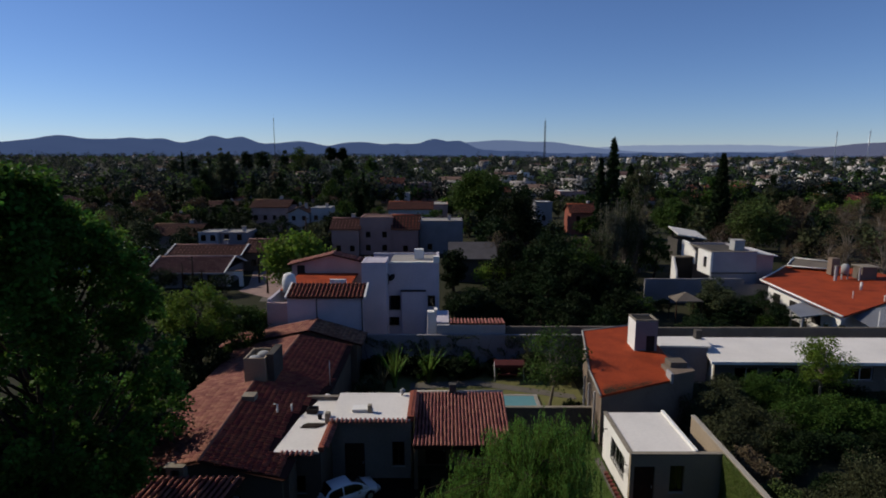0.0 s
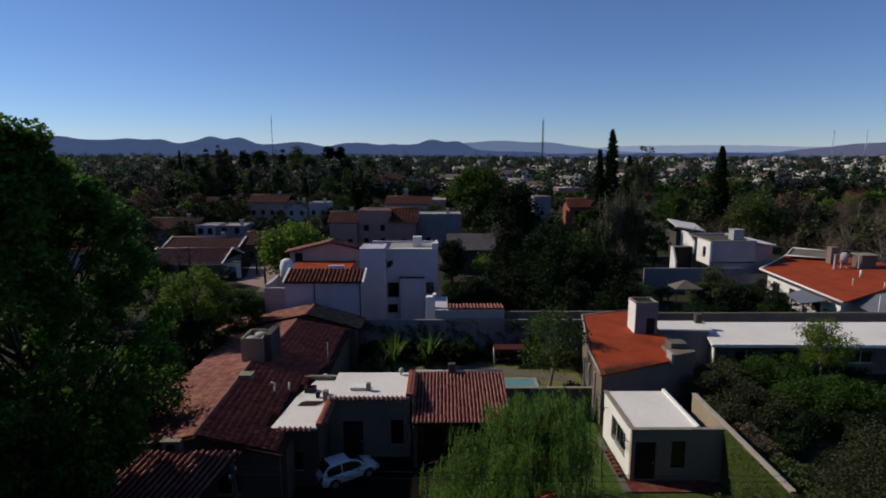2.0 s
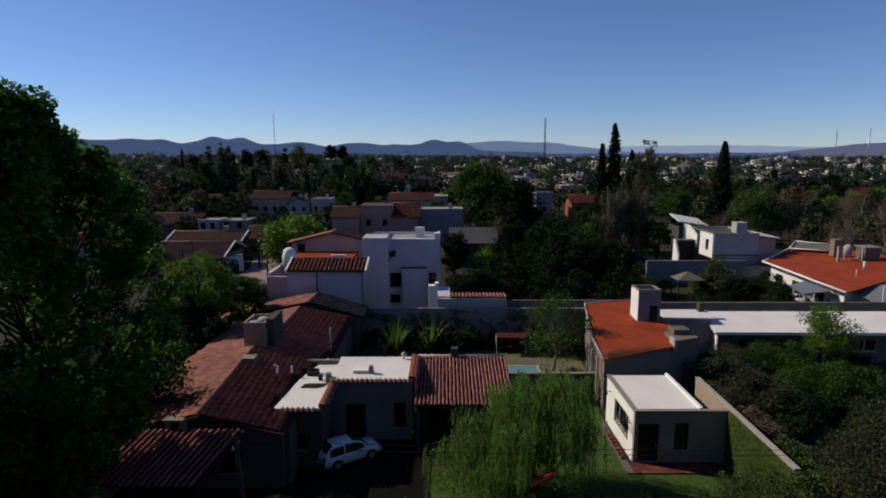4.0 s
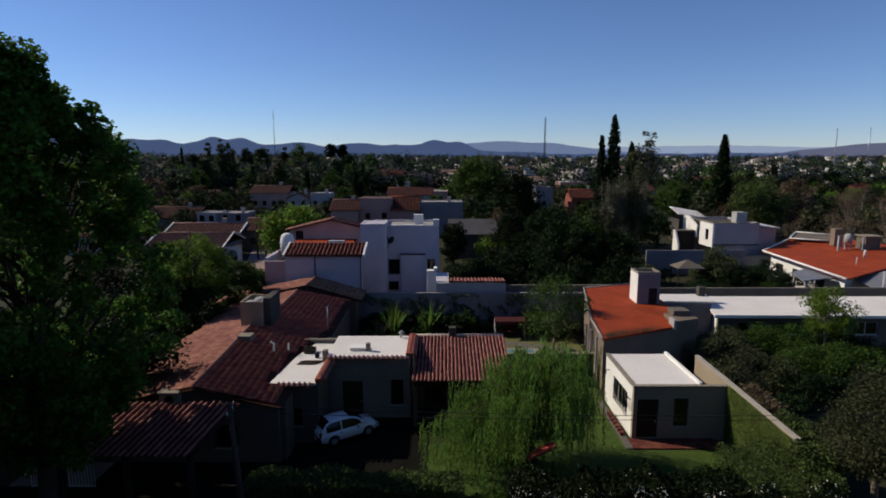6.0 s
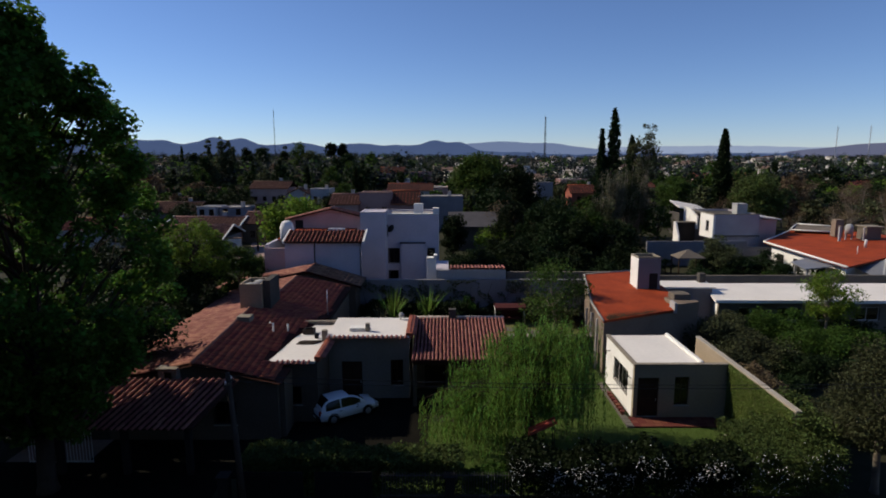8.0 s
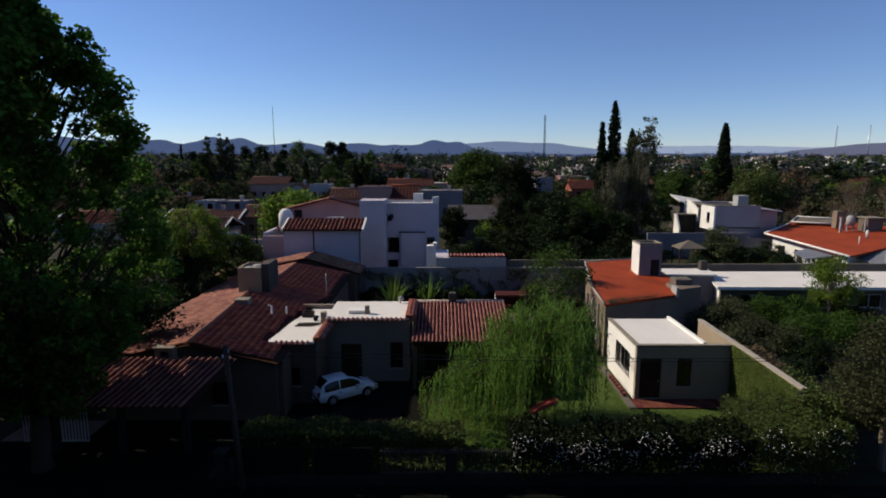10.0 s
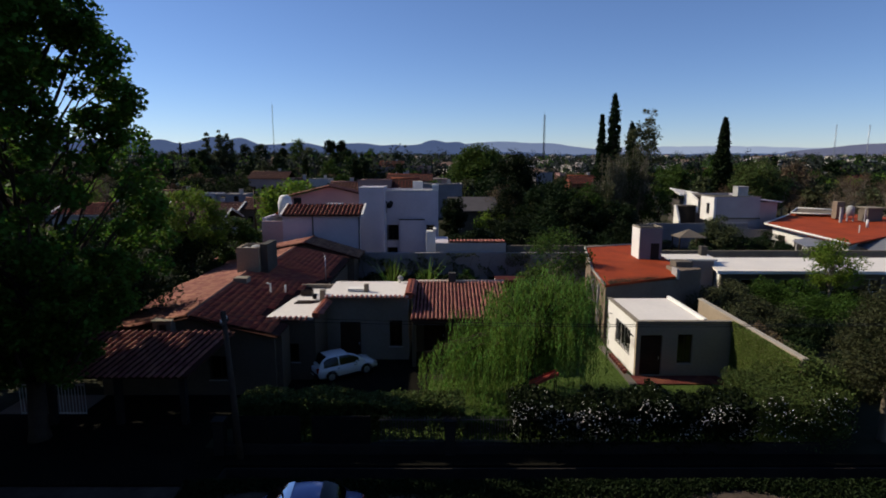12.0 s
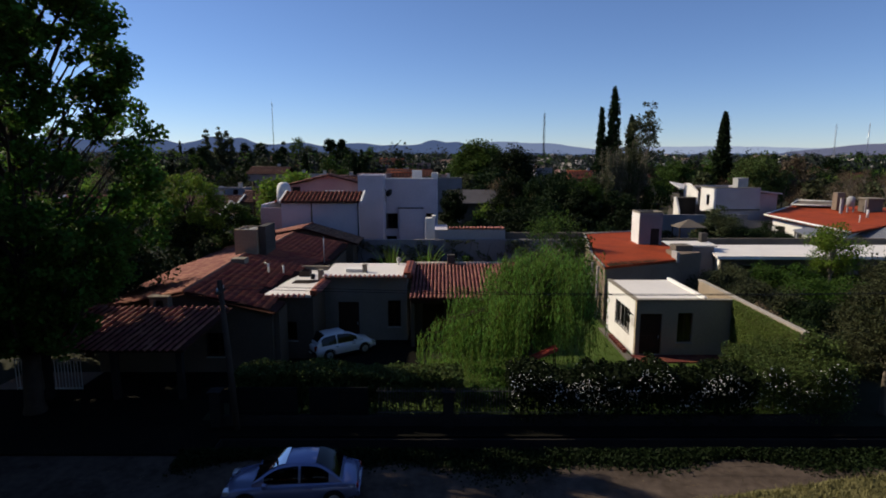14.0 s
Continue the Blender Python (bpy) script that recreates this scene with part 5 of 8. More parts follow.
setting("yard_wall", bm, M["lilac"], "pale shaded yard wall in front of the block house", "wall")
PV = thing("white_pavilion", "dark-fronted pavilion with a sloping white roof", "building", (48, 113, 0))
bm = bmesh.new()
wall(bm, "x", 111, 0.25, 46.2, 51.2, 0, 4.4, [(46.8, 48.0, 2.2, 3.6)])
wall(bm, "x", 115.75, 0.25, 46.2, 51.2, 0, 4.4)
wall(bm, "y", 46.2, 0.25, 111.25, 115.75, 0, 4.4)
wall(bm, "y", 50.95, 0.25, 111.25, 115.75, 0, 4.4)
part("wall", bm, M["dark_wall"], PV, "dark stained wall")
window(PV, "x", 111, 46.8, 48.0, 2.2, 3.6, M["wood"], bars=1)
slab(PV, "roof", [Vector((46.0, 110.6, 5.6)), Vector((51.7, 110.6, 4.7)), Vector((51.7, 115.6, 5.6)), Vector((46.0, 115.6, 6.6))], 0.22, M["membrane"], "sloping white roof")

# red coated roof on the right
RR = thing("red_hipped_house", "white house with a red coated roof, pergola frame and tanks", "house", (52, 72, 0))
A, B, C, D = Vector((44.6, 78.3, 3.6)), Vector((43.6, 60.2, 3.5)), Vector((64, 71.5, 4.5)), Vector((57.5, 90.5, 4.4))
slab(RR, "roof", [A, B, C, D], 0.2, M["red_roof"], "red coated roof with a white edge")
for a, b in ((A, B), (A, D)):
    tubed("verge", M["white"], RR, [a, b], (0.14, 0.14), 6)
bm = bmesh.new()
prism(bm, [(45.3, 77.4, 0), (44.5, 61.6, 0), (62, 71.4, 0), (57, 88, 0)], (0, 0, 3.3))
part("wall", bm, M["white"], RR, "white sunlit walls")
for y in (75.0, 71.0, 66.0):
    fx = 45.3 - (77.4 - y) * 0.0506
    boxed("window", M["void"], RR, fx - 0.06, fx + 0.3, y - 0.8, y + 0.8, 0.9, 2.4, 0.0, "dark window")
fr = [Vector(p) for p in ((51.6, 84.0, 4.55), (55.6, 89.0, 4.85), (59.6, 85.0, 4.85), (56.2, 80.5, 4.6))]
for a, b in zip(fr, fr[1:] + fr[:1]):
    tubed("pergola_rail", M["white_iron"], RR, [a, b], (0.1, 0.1), 6)
slab(RR, "pergola_mesh", [p - Vector((0, 0, 0.12)) for p in fr], 0.04, M["grey_wall"], "brownish shade cloth")
boxed("chimney", M["white_worn_shade"], RR, 53.2, 53.5, 75.7, 76.0, 4.0, 6.0, 0.03, "slim pale chimney")
boxed("chimney_cap", M["coping"], RR, 53.12, 53.58, 75.62, 76.08, 6.002, 6.07, 0.0)
bm = bmesh.new()
tube(bm, [(54.95, 76.4, 4.9), (54.95, 76.4, 6.0), (54.95, 76.4, 6.25)], [0.5, 0.5, 0.2], 14)
part("water_tank", bm, M["tank_grey"], RR, "pale rooftop water tank", smooth=True)
for x in (54.5, 55.3):
    boxed("tank_stand", M["white_worn_shade"], RR, x, x + 0.14, 76.3, 76.45, 4.1, 4.9, 0.0)
boxed("tank_stand", M["white_worn_shade"], RR, 56.1, 56.28, 75.2, 75.38, 4.0, 5.9, 0.02)
boxed("roof_block", M["grey_wall"], RR, 56.6, 58.6, 75.4, 77.2, 4.1, 5.9, 0.03, "weathered grey block beside the tank")
boxed("roof_block", M["coping"], RR, 56.4, 58.8, 75.2, 77.4, 5.902, 6.05, 0.02)
for x, y in ((49.5, 67.0), (51.8, 65.0)):
    tubed("vent_pipe", M["white_iron"], RR, [(x, y, 3.6), (x, y, 4.7)], (0.06, 0.06), 8)
slab(RR, "porch_roof", [Vector((41.2, 66.2, 3.0)), Vector((44.0, 67.8, 3.15)), Vector((44.0, 62.8, 3.1)), Vector((40.2, 62.0, 2.95))][::-1], 0.12, M["sheet"], "pale grey porch roof")
for x, y in ((41.4, 65.7), (40.6, 62.3)):
    boxed("post", M["white_worn_shade"], RR, x, x + 0.2, y, y + 0.2, 0, 2.8, 0.0)
tubed("chimney_pipe", M["white_iron"], RR, [(53, 70.5, 4.0), (53, 70.5, 5.0)], (0.15, 0.15), 8)

# weathered chimney behind the tanks
boxed("chimney", M["taupe"], RR, 54.6, 55.7, 78.6, 79.6, 4.2, 6.6, 0.04, "broad weathered cement chimney")

# small grey canopy and rounded bush before the yard wall
GC = thing("garden_canopy", "small grey pyramid canopy on four posts", "canopy", (30.6, 70, 0))
bm = bmesh.new()
tip = bm.verts.new((30.7, 70.2, 3.85))
rim = [bm.verts.new(p) for p in ((29.0, 68.9, 2.95), (32.4, 68.9, 2.95), (32.4, 71.5, 2.95), (29.0, 71.5, 2.95))]
for k in range(4):
    bm.faces.new((rim[k], rim[(k + 1) % 4], tip))
low = bmesh.ops.extrude_face_region(bm, geom=list(bm.faces))
bmesh.ops.translate(bm, verts=[v for v in low["geom"] if isinstance(v, bmesh.types.BMVert)], vec=(0, 0, -0.08))
bmesh.ops.recalc_face_normals(bm, faces=bm.faces)
part("roof", bm, M["grey_wall"], GC, "weathered grey pyramid roof")
for x in (29.1, 32.2):
    for y in (69.0, 71.3):
        boxed("post", M["wood"], GC, x, x + 0.12, y, y + 0.12, 0, 2.9, 0.0)

# ---- hills, masts, far town ----
def ridge(name, dist, bumps, base, mat, label, rough):
    """A ridge of hills: rows of vertices from its foot up to an uneven crest."""
    n, rows = 720, 6
    vs, fs = [], []
    for i in range(n + 1):
        a = radians(-62 + 124 * i / n)
        h = base + sum(p * math.exp(-((math.degrees(a) - c) / w) ** 2) for c, p, w in bumps)
        g = math.degrees(a)
        h += rough * noise.fractal((g * 0.2, dist * 0.01, 0), 1.0, 2.0, 5) + 0.9 * rough * (0.35 - abs(noise.noise((g * 0.42, dist * 0.02, 3)))) + 0.4 * rough * (0.3 - abs(noise.noise((g * 1.1, dist * 0.02, 7))))
        for j in range(rows + 1):
            t = j / rows
            d = dist + 500 * t + 60 * noise.noise((i * 0.07, j * 0.9, dist))
            vs.append((d * math.sin(a), d * math.cos(a), -5 + (max(h, 4) + 5) * t ** 0.8))
    for i in range(n):
        for j in range(rows):
            k = i * (rows + 1) + j
            fs.append((k, k + rows + 1, k + rows + 2, k + 1))
    ob = link(name, mesh_from(name, vs, fs, mat, True), None)
    tagged(ob, label, "hills", "", "structure")


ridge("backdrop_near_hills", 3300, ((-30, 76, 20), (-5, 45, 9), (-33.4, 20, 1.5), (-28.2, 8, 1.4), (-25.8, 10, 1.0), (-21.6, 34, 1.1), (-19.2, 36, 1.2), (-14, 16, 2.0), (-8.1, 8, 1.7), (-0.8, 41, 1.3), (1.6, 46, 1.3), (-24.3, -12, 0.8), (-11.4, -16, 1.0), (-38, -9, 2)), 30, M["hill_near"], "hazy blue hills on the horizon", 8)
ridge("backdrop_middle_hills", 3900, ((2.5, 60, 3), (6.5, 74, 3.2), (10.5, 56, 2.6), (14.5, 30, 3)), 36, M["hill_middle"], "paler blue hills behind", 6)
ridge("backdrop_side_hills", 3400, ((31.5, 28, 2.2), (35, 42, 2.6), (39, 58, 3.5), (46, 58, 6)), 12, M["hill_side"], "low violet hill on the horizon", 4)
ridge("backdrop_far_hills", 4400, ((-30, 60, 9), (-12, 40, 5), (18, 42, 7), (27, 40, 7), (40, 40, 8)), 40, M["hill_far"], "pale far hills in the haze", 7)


def lie(x, y):
    """Height of the land: flat near by, rising gently beyond, more so on the hilly side."""
    s = min(1.0, max(0.0, (y - 300.0) / 900.0))
    k = min(1.0, max(0.0, 0.5 - 2.0 * x / max(y, 1.0)))
    return s * s * (3 - 2 * s) * (8.0 + 5.0 * k * k * (3 - 2 * k))


bm = bmesh.new()
net = [[bm.verts.new((0.98 * y * u / 16, y, lie(0.98 * y * u / 16, y) - (0.4 if y < 300 else 0.0) + 0.01)) for u in range(-16, 17)]
       for y in (295, 360, 440, 520, 600, 700, 800, 900, 1000, 1150, 1300, 1700, 2300, 3000)]
for u, v in zip(net, net[1:]):
    for k in range(32):
        bm.faces.new((u[k], u[k + 1], v[k + 1], v[k]))
setting("rising_ground", bm, M["ground"], "gently rising wooded land far off", "ground")


def lattice_mast(label, x, y, h, w, mat):
    t = thing("radio_mast", label, "mast", (x, y, lie(x, y)), "masts on the skyline", turn=0.01)
    for sx, sy in ((-1, -0.6), (1, -0.6), (0, 1)):
        tubed("leg", mat, t, [(sx * w, sy * w, 0), (sx * w * 0.7, sy * w * 0.7, h * 0.96)], (0.24 * w, 0.18 * w), 5)
    bm = bmesh.new()
    n = int(h / 2.2)
    for k in range(n):
        z0, z1 = h * 0.96 * k / n, h * 0.96 * (k + 1) / n
        s0, s1 = w * (1 - 0.3 * k / n), w * (1 - 0.3 * (k + 1) / n)
        for (ax_, ay_), (bx_, by_) in (((-1, -0.6), (1, -0.6)), ((1, -0.6), (0, 1)), ((0, 1), (-1, -0.6))):
            tube(bm, [(ax_ * s0, ay_ * s0, z0), (bx_ * s1, by_ * s1, z1)], (0.11 * w, 0.11 * w), 4)
    part("bracing", bm, mat, t)
    tubed("aerial", mat, t, [(0, 0, h * 0.94), (0, 0, h)], (0.14 * w, 0.07 * w), 5)


lattice_mast("tall dark lattice radio mast", 100, 570, 54, 0.9, M["iron"])
lattice_mast("thin grey lattice radio mast", -93, 320, 42.5, 0.22, M["iron"])
lattice_mast("pale lattice radio mast far off", 366, 540, 42, 0.7, M["steel"])
lattice_mast("pale lattice radio mast far off", 419, 570, 44, 0.7, M["steel"])


def town_block(vs, fs, x, y, w, d, h, turn, rise):
    c, s = math.cos(turn), math.sin(turn)
    k = len(vs)
    g = lie(x, y) - 0.3
    pts = [(-w, -d, 0), (w, -d, 0), (w, d, 0), (-w, d, 0), (-w, -d, h), (w, -d, h), (w, d, h), (-w, d, h)]
    vs.extend((x + c * p - s * q, y + s * p + c * q, g + z) for p, q, z in pts)
    fs.extend(tuple(k + i for i in f) for f in ((0, 1, 5, 4), (1, 2, 6, 5), (2, 3, 7, 6), (3, 0, 4, 7), (4, 5, 6, 7)))


r = np.random.default_rng(21)
walls_v, walls_f, roofs_v, roofs_f, dark_v, dark_f = [], [], [], [], [], []
for k in range(1000):
    y = 260 + 1100 * r.random() ** 1.7
    x = (r.random() * 2 - 1) * (y * 0.92)
    if r.random() < (0.74 if x < 0.02 * y else 0.42):
        continue
    w, d, h, tn = r.uniform(3, 7), r.uniform(3, 6), r.choice([3.4, 6.0, 6.4, 9.0]) if x > 0 else r.choice([3.4, 3.4, 6.0]), r.uniform(-0.3, 0.3)
    town_block(walls_v, walls_f, x, y, w, d, h, tn, 0)
    if r.random() < (0.55 if x < 0 else 0.3):
        kk = len(roofs_v)
        c, s = math.cos(tn), math.sin(tn)
        for p, q, z in ((-w, -d, h), (w, -d, h), (w, d, h), (-w, d, h), (-w, 0, h + 1.6), (w, 0, h + 1.6)):
            roofs_v.append((x + c * p * 1.06 - s * q * 1.1, y + s * p * 1.06 + c * q * 1.1, lie(x, y) + z - 0.25))
        roofs_f.extend(tuple(kk + i for i in f) for f in ((0, 1, 5, 4), (2, 3, 4, 5), (0, 4, 3, 3), (1, 2, 5, 5)))
    else:
        town_block(walls_v, walls_f, x + w * 0.3, y, 0.8, 0.8, h + 1.4, tn, 0)
    for j in range(3):
        kk = len(dark_v)
        c, s = math.cos(tn), math.sin(tn)
        px = w * (-0.6 + 0.6 * j)
        for p, z in ((px - 0.5, h - 1.9), (px + 0.5, h - 1.9), (px + 0.5, h - 0.8), (px - 0.5, h - 0.8)):
            dark_v.append((x + c * p + s * (d + 0.05), y + s * p - c * (d + 0.05), lie(x, y) + z - 0.3))
        dark_f.append((kk, kk + 1, kk + 2, kk + 3))
roofs_f = [f for f in roofs_f if f[2] != f[3]]
for nm, v, f, mt, lb in (("far_town_walls", walls_v, walls_f, M["town"], "pale houses of the town in the distance"),
                         ("far_town_roofs", roofs_v, roofs_f, M["town_roof"], "red and brown roofs of the town in the distance"),
                         ("far_town_windows", dark_v, dark_f, M["void"], "dark windows of the distant houses")):
    tagged(link(nm, mesh_from(nm, v, f, mt), None), lb, "houses", "", "stuff")


def woods(name, label, mat, count, seed, y0, y1, hmin, hmax, side=0.0):
    """Far trees: each a heap of leaf clumps, uneven in height."""
    q = np.random.default_rng(seed)
    y = y0 + (y1 - y0) * q.random(count) ** 1.5
    x = (q.random(count) * 2 - 1) * (y * 0.92)
    thin = (x < 0.12 * y) | (q.random(count) < 0.72)
    x, y = x[thin], y[thin]
    count = len(x)
    h = q.uniform(hmin, hmax, count) * np.where(q.random(count) < 0.08, 1.5, 1.0)
    per = 70
    rad = h * q.uniform(0.3, 0.5, count)
    d = q.normal(size=(count, per, 3))
    d /= np.linalg.norm(d, axis=2)[:, :, None]
    u = q.uniform(0.45, 1, (count, per))[:, :, None]
    c = np.stack([x, y, h * 0.58 + np.array([lie(a, b) for a, b in zip(x, y)])], 1)[:, None]
    sc = np.stack([rad, rad, h * 0.42], 1)[:, None]
    pts = (c + d * u * sc).reshape(-1, 3)
    ob = link(name, leaf_cloud(pts, 1.15, mat, name, seed + 1, 0.5, 1.2), None)
    tagged(ob, label, "trees", "", "stuff")


woods("far_woods", "dark green trees between the distant houses", M["leaf_blue"], 3000, 31, 235, 1400, 7, 13)
woods("far_green_trees", "green trees between the distant houses", M["leaf_soft"], 1200, 33, 235, 1300, 6, 11)
woods("far_olive_trees", "grey-green trees between the distant houses", M["leaf_olive"], 750, 35, 240, 1200, 5, 9)

# ---- big trees near the street ----
def big_tree():
    """A tall street tree: a straight bole, steep limbs to an uneven skin, leaf clumps strung along their outer halves."""
    q = np.random.default_rng(5)
    t = thing("plane_tree", "tall leafy street tree with many upright limbs", "tree", (-18.3, 24.2, 0), turn=0.01)
    lims = ((5, 6.5, 8, 9.5, 11, 12.5, 14, 15.2, 16.0, 17.1, 18.2, 19.3, 20.2, 21.2), (2.2, 4.4, 5.9, 6.2, 5.5, 5.3, 5.0, 5.1, 5.0, 4.5, 3.6, 2.3, 1.2, 0.2))

    def bend(v):
        """The upper crown leans out over the street."""
        k = 0.17 * min(1.0, max(0.0, (v.z - 14.0) / 5.0))
        u = max(0.0, (v.z - 14.0) / 7.0)
        return Vector((v.x - k * (v.x - 18.3), v.y - k * (v.y + 24.2), v.z - 1.0 * u * u))

    bm = bmesh.new()
    tube(bm, [bend(Vector(p)) for p in ((0, 0, -0.2), (0, 0, 0.4), (0.1, 0, 3), (0.3, 0.1, 6.5), (0.4, 0, 13), (0.4, 0, 16.5), (0.4, 0, 20.0))], [0.56, 0.4, 0.34, 0.28, 0.17, 0.1, 0.03], 10)
    cs = []
    for k in range(165):
        z1 = 5.2 + 15.6 * (k + q.random()) / 165
        a = 2.399 * k + q.normal(0, 0.25)
        lim = float(np.interp(z1, *lims)) * q.uniform(0.8, 1.0)
        e = bend(Vector((0.2 + lim * math.cos(a), lim * math.sin(a), z1)))
        z0 = max(2.6, z1 - q.uniform(1.2, 2.2) - 0.75 * lim)
        s = bend(Vector((0.04 * min(z0, 10), 0, z0)))
        m1 = s.lerp(e, 0.35) + Vector((q.normal(0, 0.2), q.normal(0, 0.2), -0.1 * lim))
        m2 = s.lerp(e, 0.7) + Vector((q.normal(0, 0.25), q.normal(0, 0.25), 0.0))
        rr = q.uniform(0.05, 0.12)
        tube(bm, [s, m1, m2, e], [rr, rr * 0.75, rr * 0.45, 0.015], 5, False)
        for u in (0.45, 0.62, 0.78, 0.92, 1.0):
            c = (m1.lerp(m2, (u - 0.35) / 0.35) if u < 0.7 else m2.lerp(e, (u - 0.7) / 0.3)) + Vector(q.normal(0, 0.3, 3))
            if u < 0.7 and q.random() < (0.7 if z1 > 9 else 0.3) or (9.4 < c.z < 16.2 and -1.4 < c.x < 3.2 and q.random() < 0.73):
                continue
            cs.append((*c, q.uniform(0.4, 0.85)))
    part("trunk", bm, M["bark"], t, smooth=True)
    pts = []
    for x, y, z, rad in cs:
        n = int(330 * rad)
        d = q.normal(size=(n, 3))
        d /= np.linalg.norm(d, axis=1)[:, None]
        pts.append(np.array((x, y, z)) + d * (rad * q.uniform(0.1, 1, n) ** 0.5)[:, None] * np.array((1, 1, 0.8)))
    link("crown", leaf_cloud(np.concatenate(pts), 0.165, M["leaf_street"], "crown", 6, 0.4, 1.25), t)


big_tree()
tree("garden_tree", "fresh green loose tree behind the tiled roof", (-21.0, 47.0, 0), 10.9, 3.3, "leaf_fresh", 43, 42, 200, 0.15, 0.2, 0.42, 0.14, limb_n=26)
tree("garden_tree", "dark dense low tree under the fresh green one", (-20.6, 46.0, 0), 6.6, 3.2, "leaf_dark", 143, 60, 170, 0.17, 0.18, 0.05)
tree("garden_tree", "dark green rounded tree beside the yard wall", (-18.4, 50.4, 0), 8.0, 2.2, "leaf", 145, 40, 150, 0.15, 0.16, 0.3)
tree("garden_tree", "dark leafy tree behind the gate", (-25.2, 42.2, 0), 6.4, 3.8, "leaf_dark", 59, 60, 170, 0.2, 0.2, 0.08)
tree("garden_tree", "dark green low tree between roof and street house", (-18.6, 54.5, 0), 6.0, 2.6, "leaf", 159, 50, 150, 0.15, 0.16, 0.08)
# next tree is added at the view's edge to shade the carport floor
tree("garden_tree", "dark low tree beside the side garden", (-23.3, 30.3, 0), 6.4, 3.0, "leaf_dark", 67, 50, 170, 0.17, 0.16, 0.1)
tree("garden_tree", "dark leafy tree beside the pale roof", (-24.3, 36.5, 0), 6.2, 3.4, "leaf_dark", 47, 60, 190, 0.2, 0.22, 0.1)
tree("garden_tree", "dark loose tree leaning over the roof edge", (-20.4, 31.6, 0), 7.6, 5.4, "leaf_dark", 63, 64, 95, 0.17, 0.2, 0.42, 0.12, limb_n=30, spread_y=2.8)
tree("olive_tree", "grey-green small tree by the boundary wall", (19.9, 24.0, 0), 7.2, 2.8, "leaf_olive", 45, 110, 260, 0.075, 0.16, 0.25, bark="pale_bark")


def willow():
    """A weeping willow: a short leaning bole, arching limbs, curtains of leafy strands hung along each limb."""
    q = np.random.default_rng(9)
    t = thing("weeping_willow", "weeping willow with hanging yellow-green strands", "willow", (4.4, 28.9, 0), turn=0.01)
    bm = bmesh.new()
    tube(bm, [(0.5, 0.2, -0.2), (0.45, 0.2, 0.5), (0.2, 0.1, 1.6), (0.4, 0, 2.8)], [0.42, 0.32, 0.27, 0.2], 10)
    tr = part("trunk", bm, M["bark"], t, smooth=True)
    limbs_ = []
    # reach, bearing and crown height of the limbs: a tall dome with low skirts towards the driveway
    for k in range(64):
        a = 2.399 * k + q.normal(0, 0.2)
        f = math.sqrt((k + 0.5) / 64)
        rx = (3.3 if math.cos(a) > 0 else 6.9) * f * q.uniform(0.85, 1.08)
        e = Vector((0.7 + rx * math.cos(a), (3.0 if math.sin(a) > 0 else 4.2) * f * math.sin(a), 0))
        side = 1.15 if e.x < 0.7 else 0.55
        e.z = max(1.9, 6.5 - 0.1 * side * (e.x - 0.9) ** 2 - (0.16 if e.y > 0 else 0.11) * e.y ** 2 - 0.1 * abs(min(0, e.x + 0.6)) + q.normal(0, 0.35))
        limbs_.append(e)
    pts = []
    for e in limbs_:
        s = Vector((0.3, 0.05, q.uniform(1.8, 2.9)))
        m = s.lerp(e, 0.55) + Vector((q.normal(0, 0.15), q.normal(0, 0.15), 0.35 + 0.1 * (e - s).length))
        tubed("limb", M["bark"], tr, [s, s.lerp(m, 0.5) + Vector((0, 0, 0.12)), m, e], (0.1, 0.06, 0.03, 0.006), 5)
        tuft = np.append(q.uniform(0.35, 0.95, 5), (0.86, 1.0))
        for j in range(int(q.uniform(22, 50))):
            u = q.choice(tuft) + q.normal(0, 0.06)
            c = s.lerp(m, u / 0.55) if u < 0.55 else m.lerp(e, (u - 0.55) / 0.45)
            x, y = c.x + q.normal(0, 0.2), c.y + q.normal(0, 0.2)
            top = c.z + q.normal(0.05, 0.12)
            ln = min(top - q.uniform(0.05, 0.7), q.uniform(0.8, 4.6))
            if ln < 0.3 or (-0.1 < x < 1.7 and y < -0.9 and top - ln < 2.2):
                continue
            n = max(3, int(ln / 0.085))
            uu = np.arange(n) / n
            out_ = np.array((x - 0.5, y)) / (abs(x - 0.5) + abs(y) + 0.3)
            sway = q.normal(0, 0.09, 2) + 0.12 * out_
            arch = np.minimum(uu * 3, 1.0)
            pts.append(np.stack([x + sway[0] * (arch + uu) + q.normal(0, 0.03, n), y + sway[1] * (arch + uu) + q.normal(0, 0.03, n), top + 0.1 * np.sin(uu * 3.1) - ln * uu], 1))
    pts = np.concatenate(pts)
    n = len(pts)
    # leaves hang along the strands
    ang = q.uniform(0, math.pi, n)
    w = q.uniform(0.013, 0.03, n)[:, None]
    side = np.stack([np.cos(ang), np.sin(ang), np.zeros(n)], 1)
    tilt = np.stack([q.normal(0, 0.3, n), q.normal(0, 0.3, n), -np.ones(n)], 1) * q.uniform(0.07, 0.13, n)[:, None]
    vs = np.stack([pts - tilt, pts + side * w, pts + tilt, pts - side * w], 1).reshape(-1, 3)
    link("foliage", mesh_from("foliage", vs, np.arange(4 * n).reshape(-1, 4), M["leaf_willow"]), t, "hanging leafy strands")


willow()


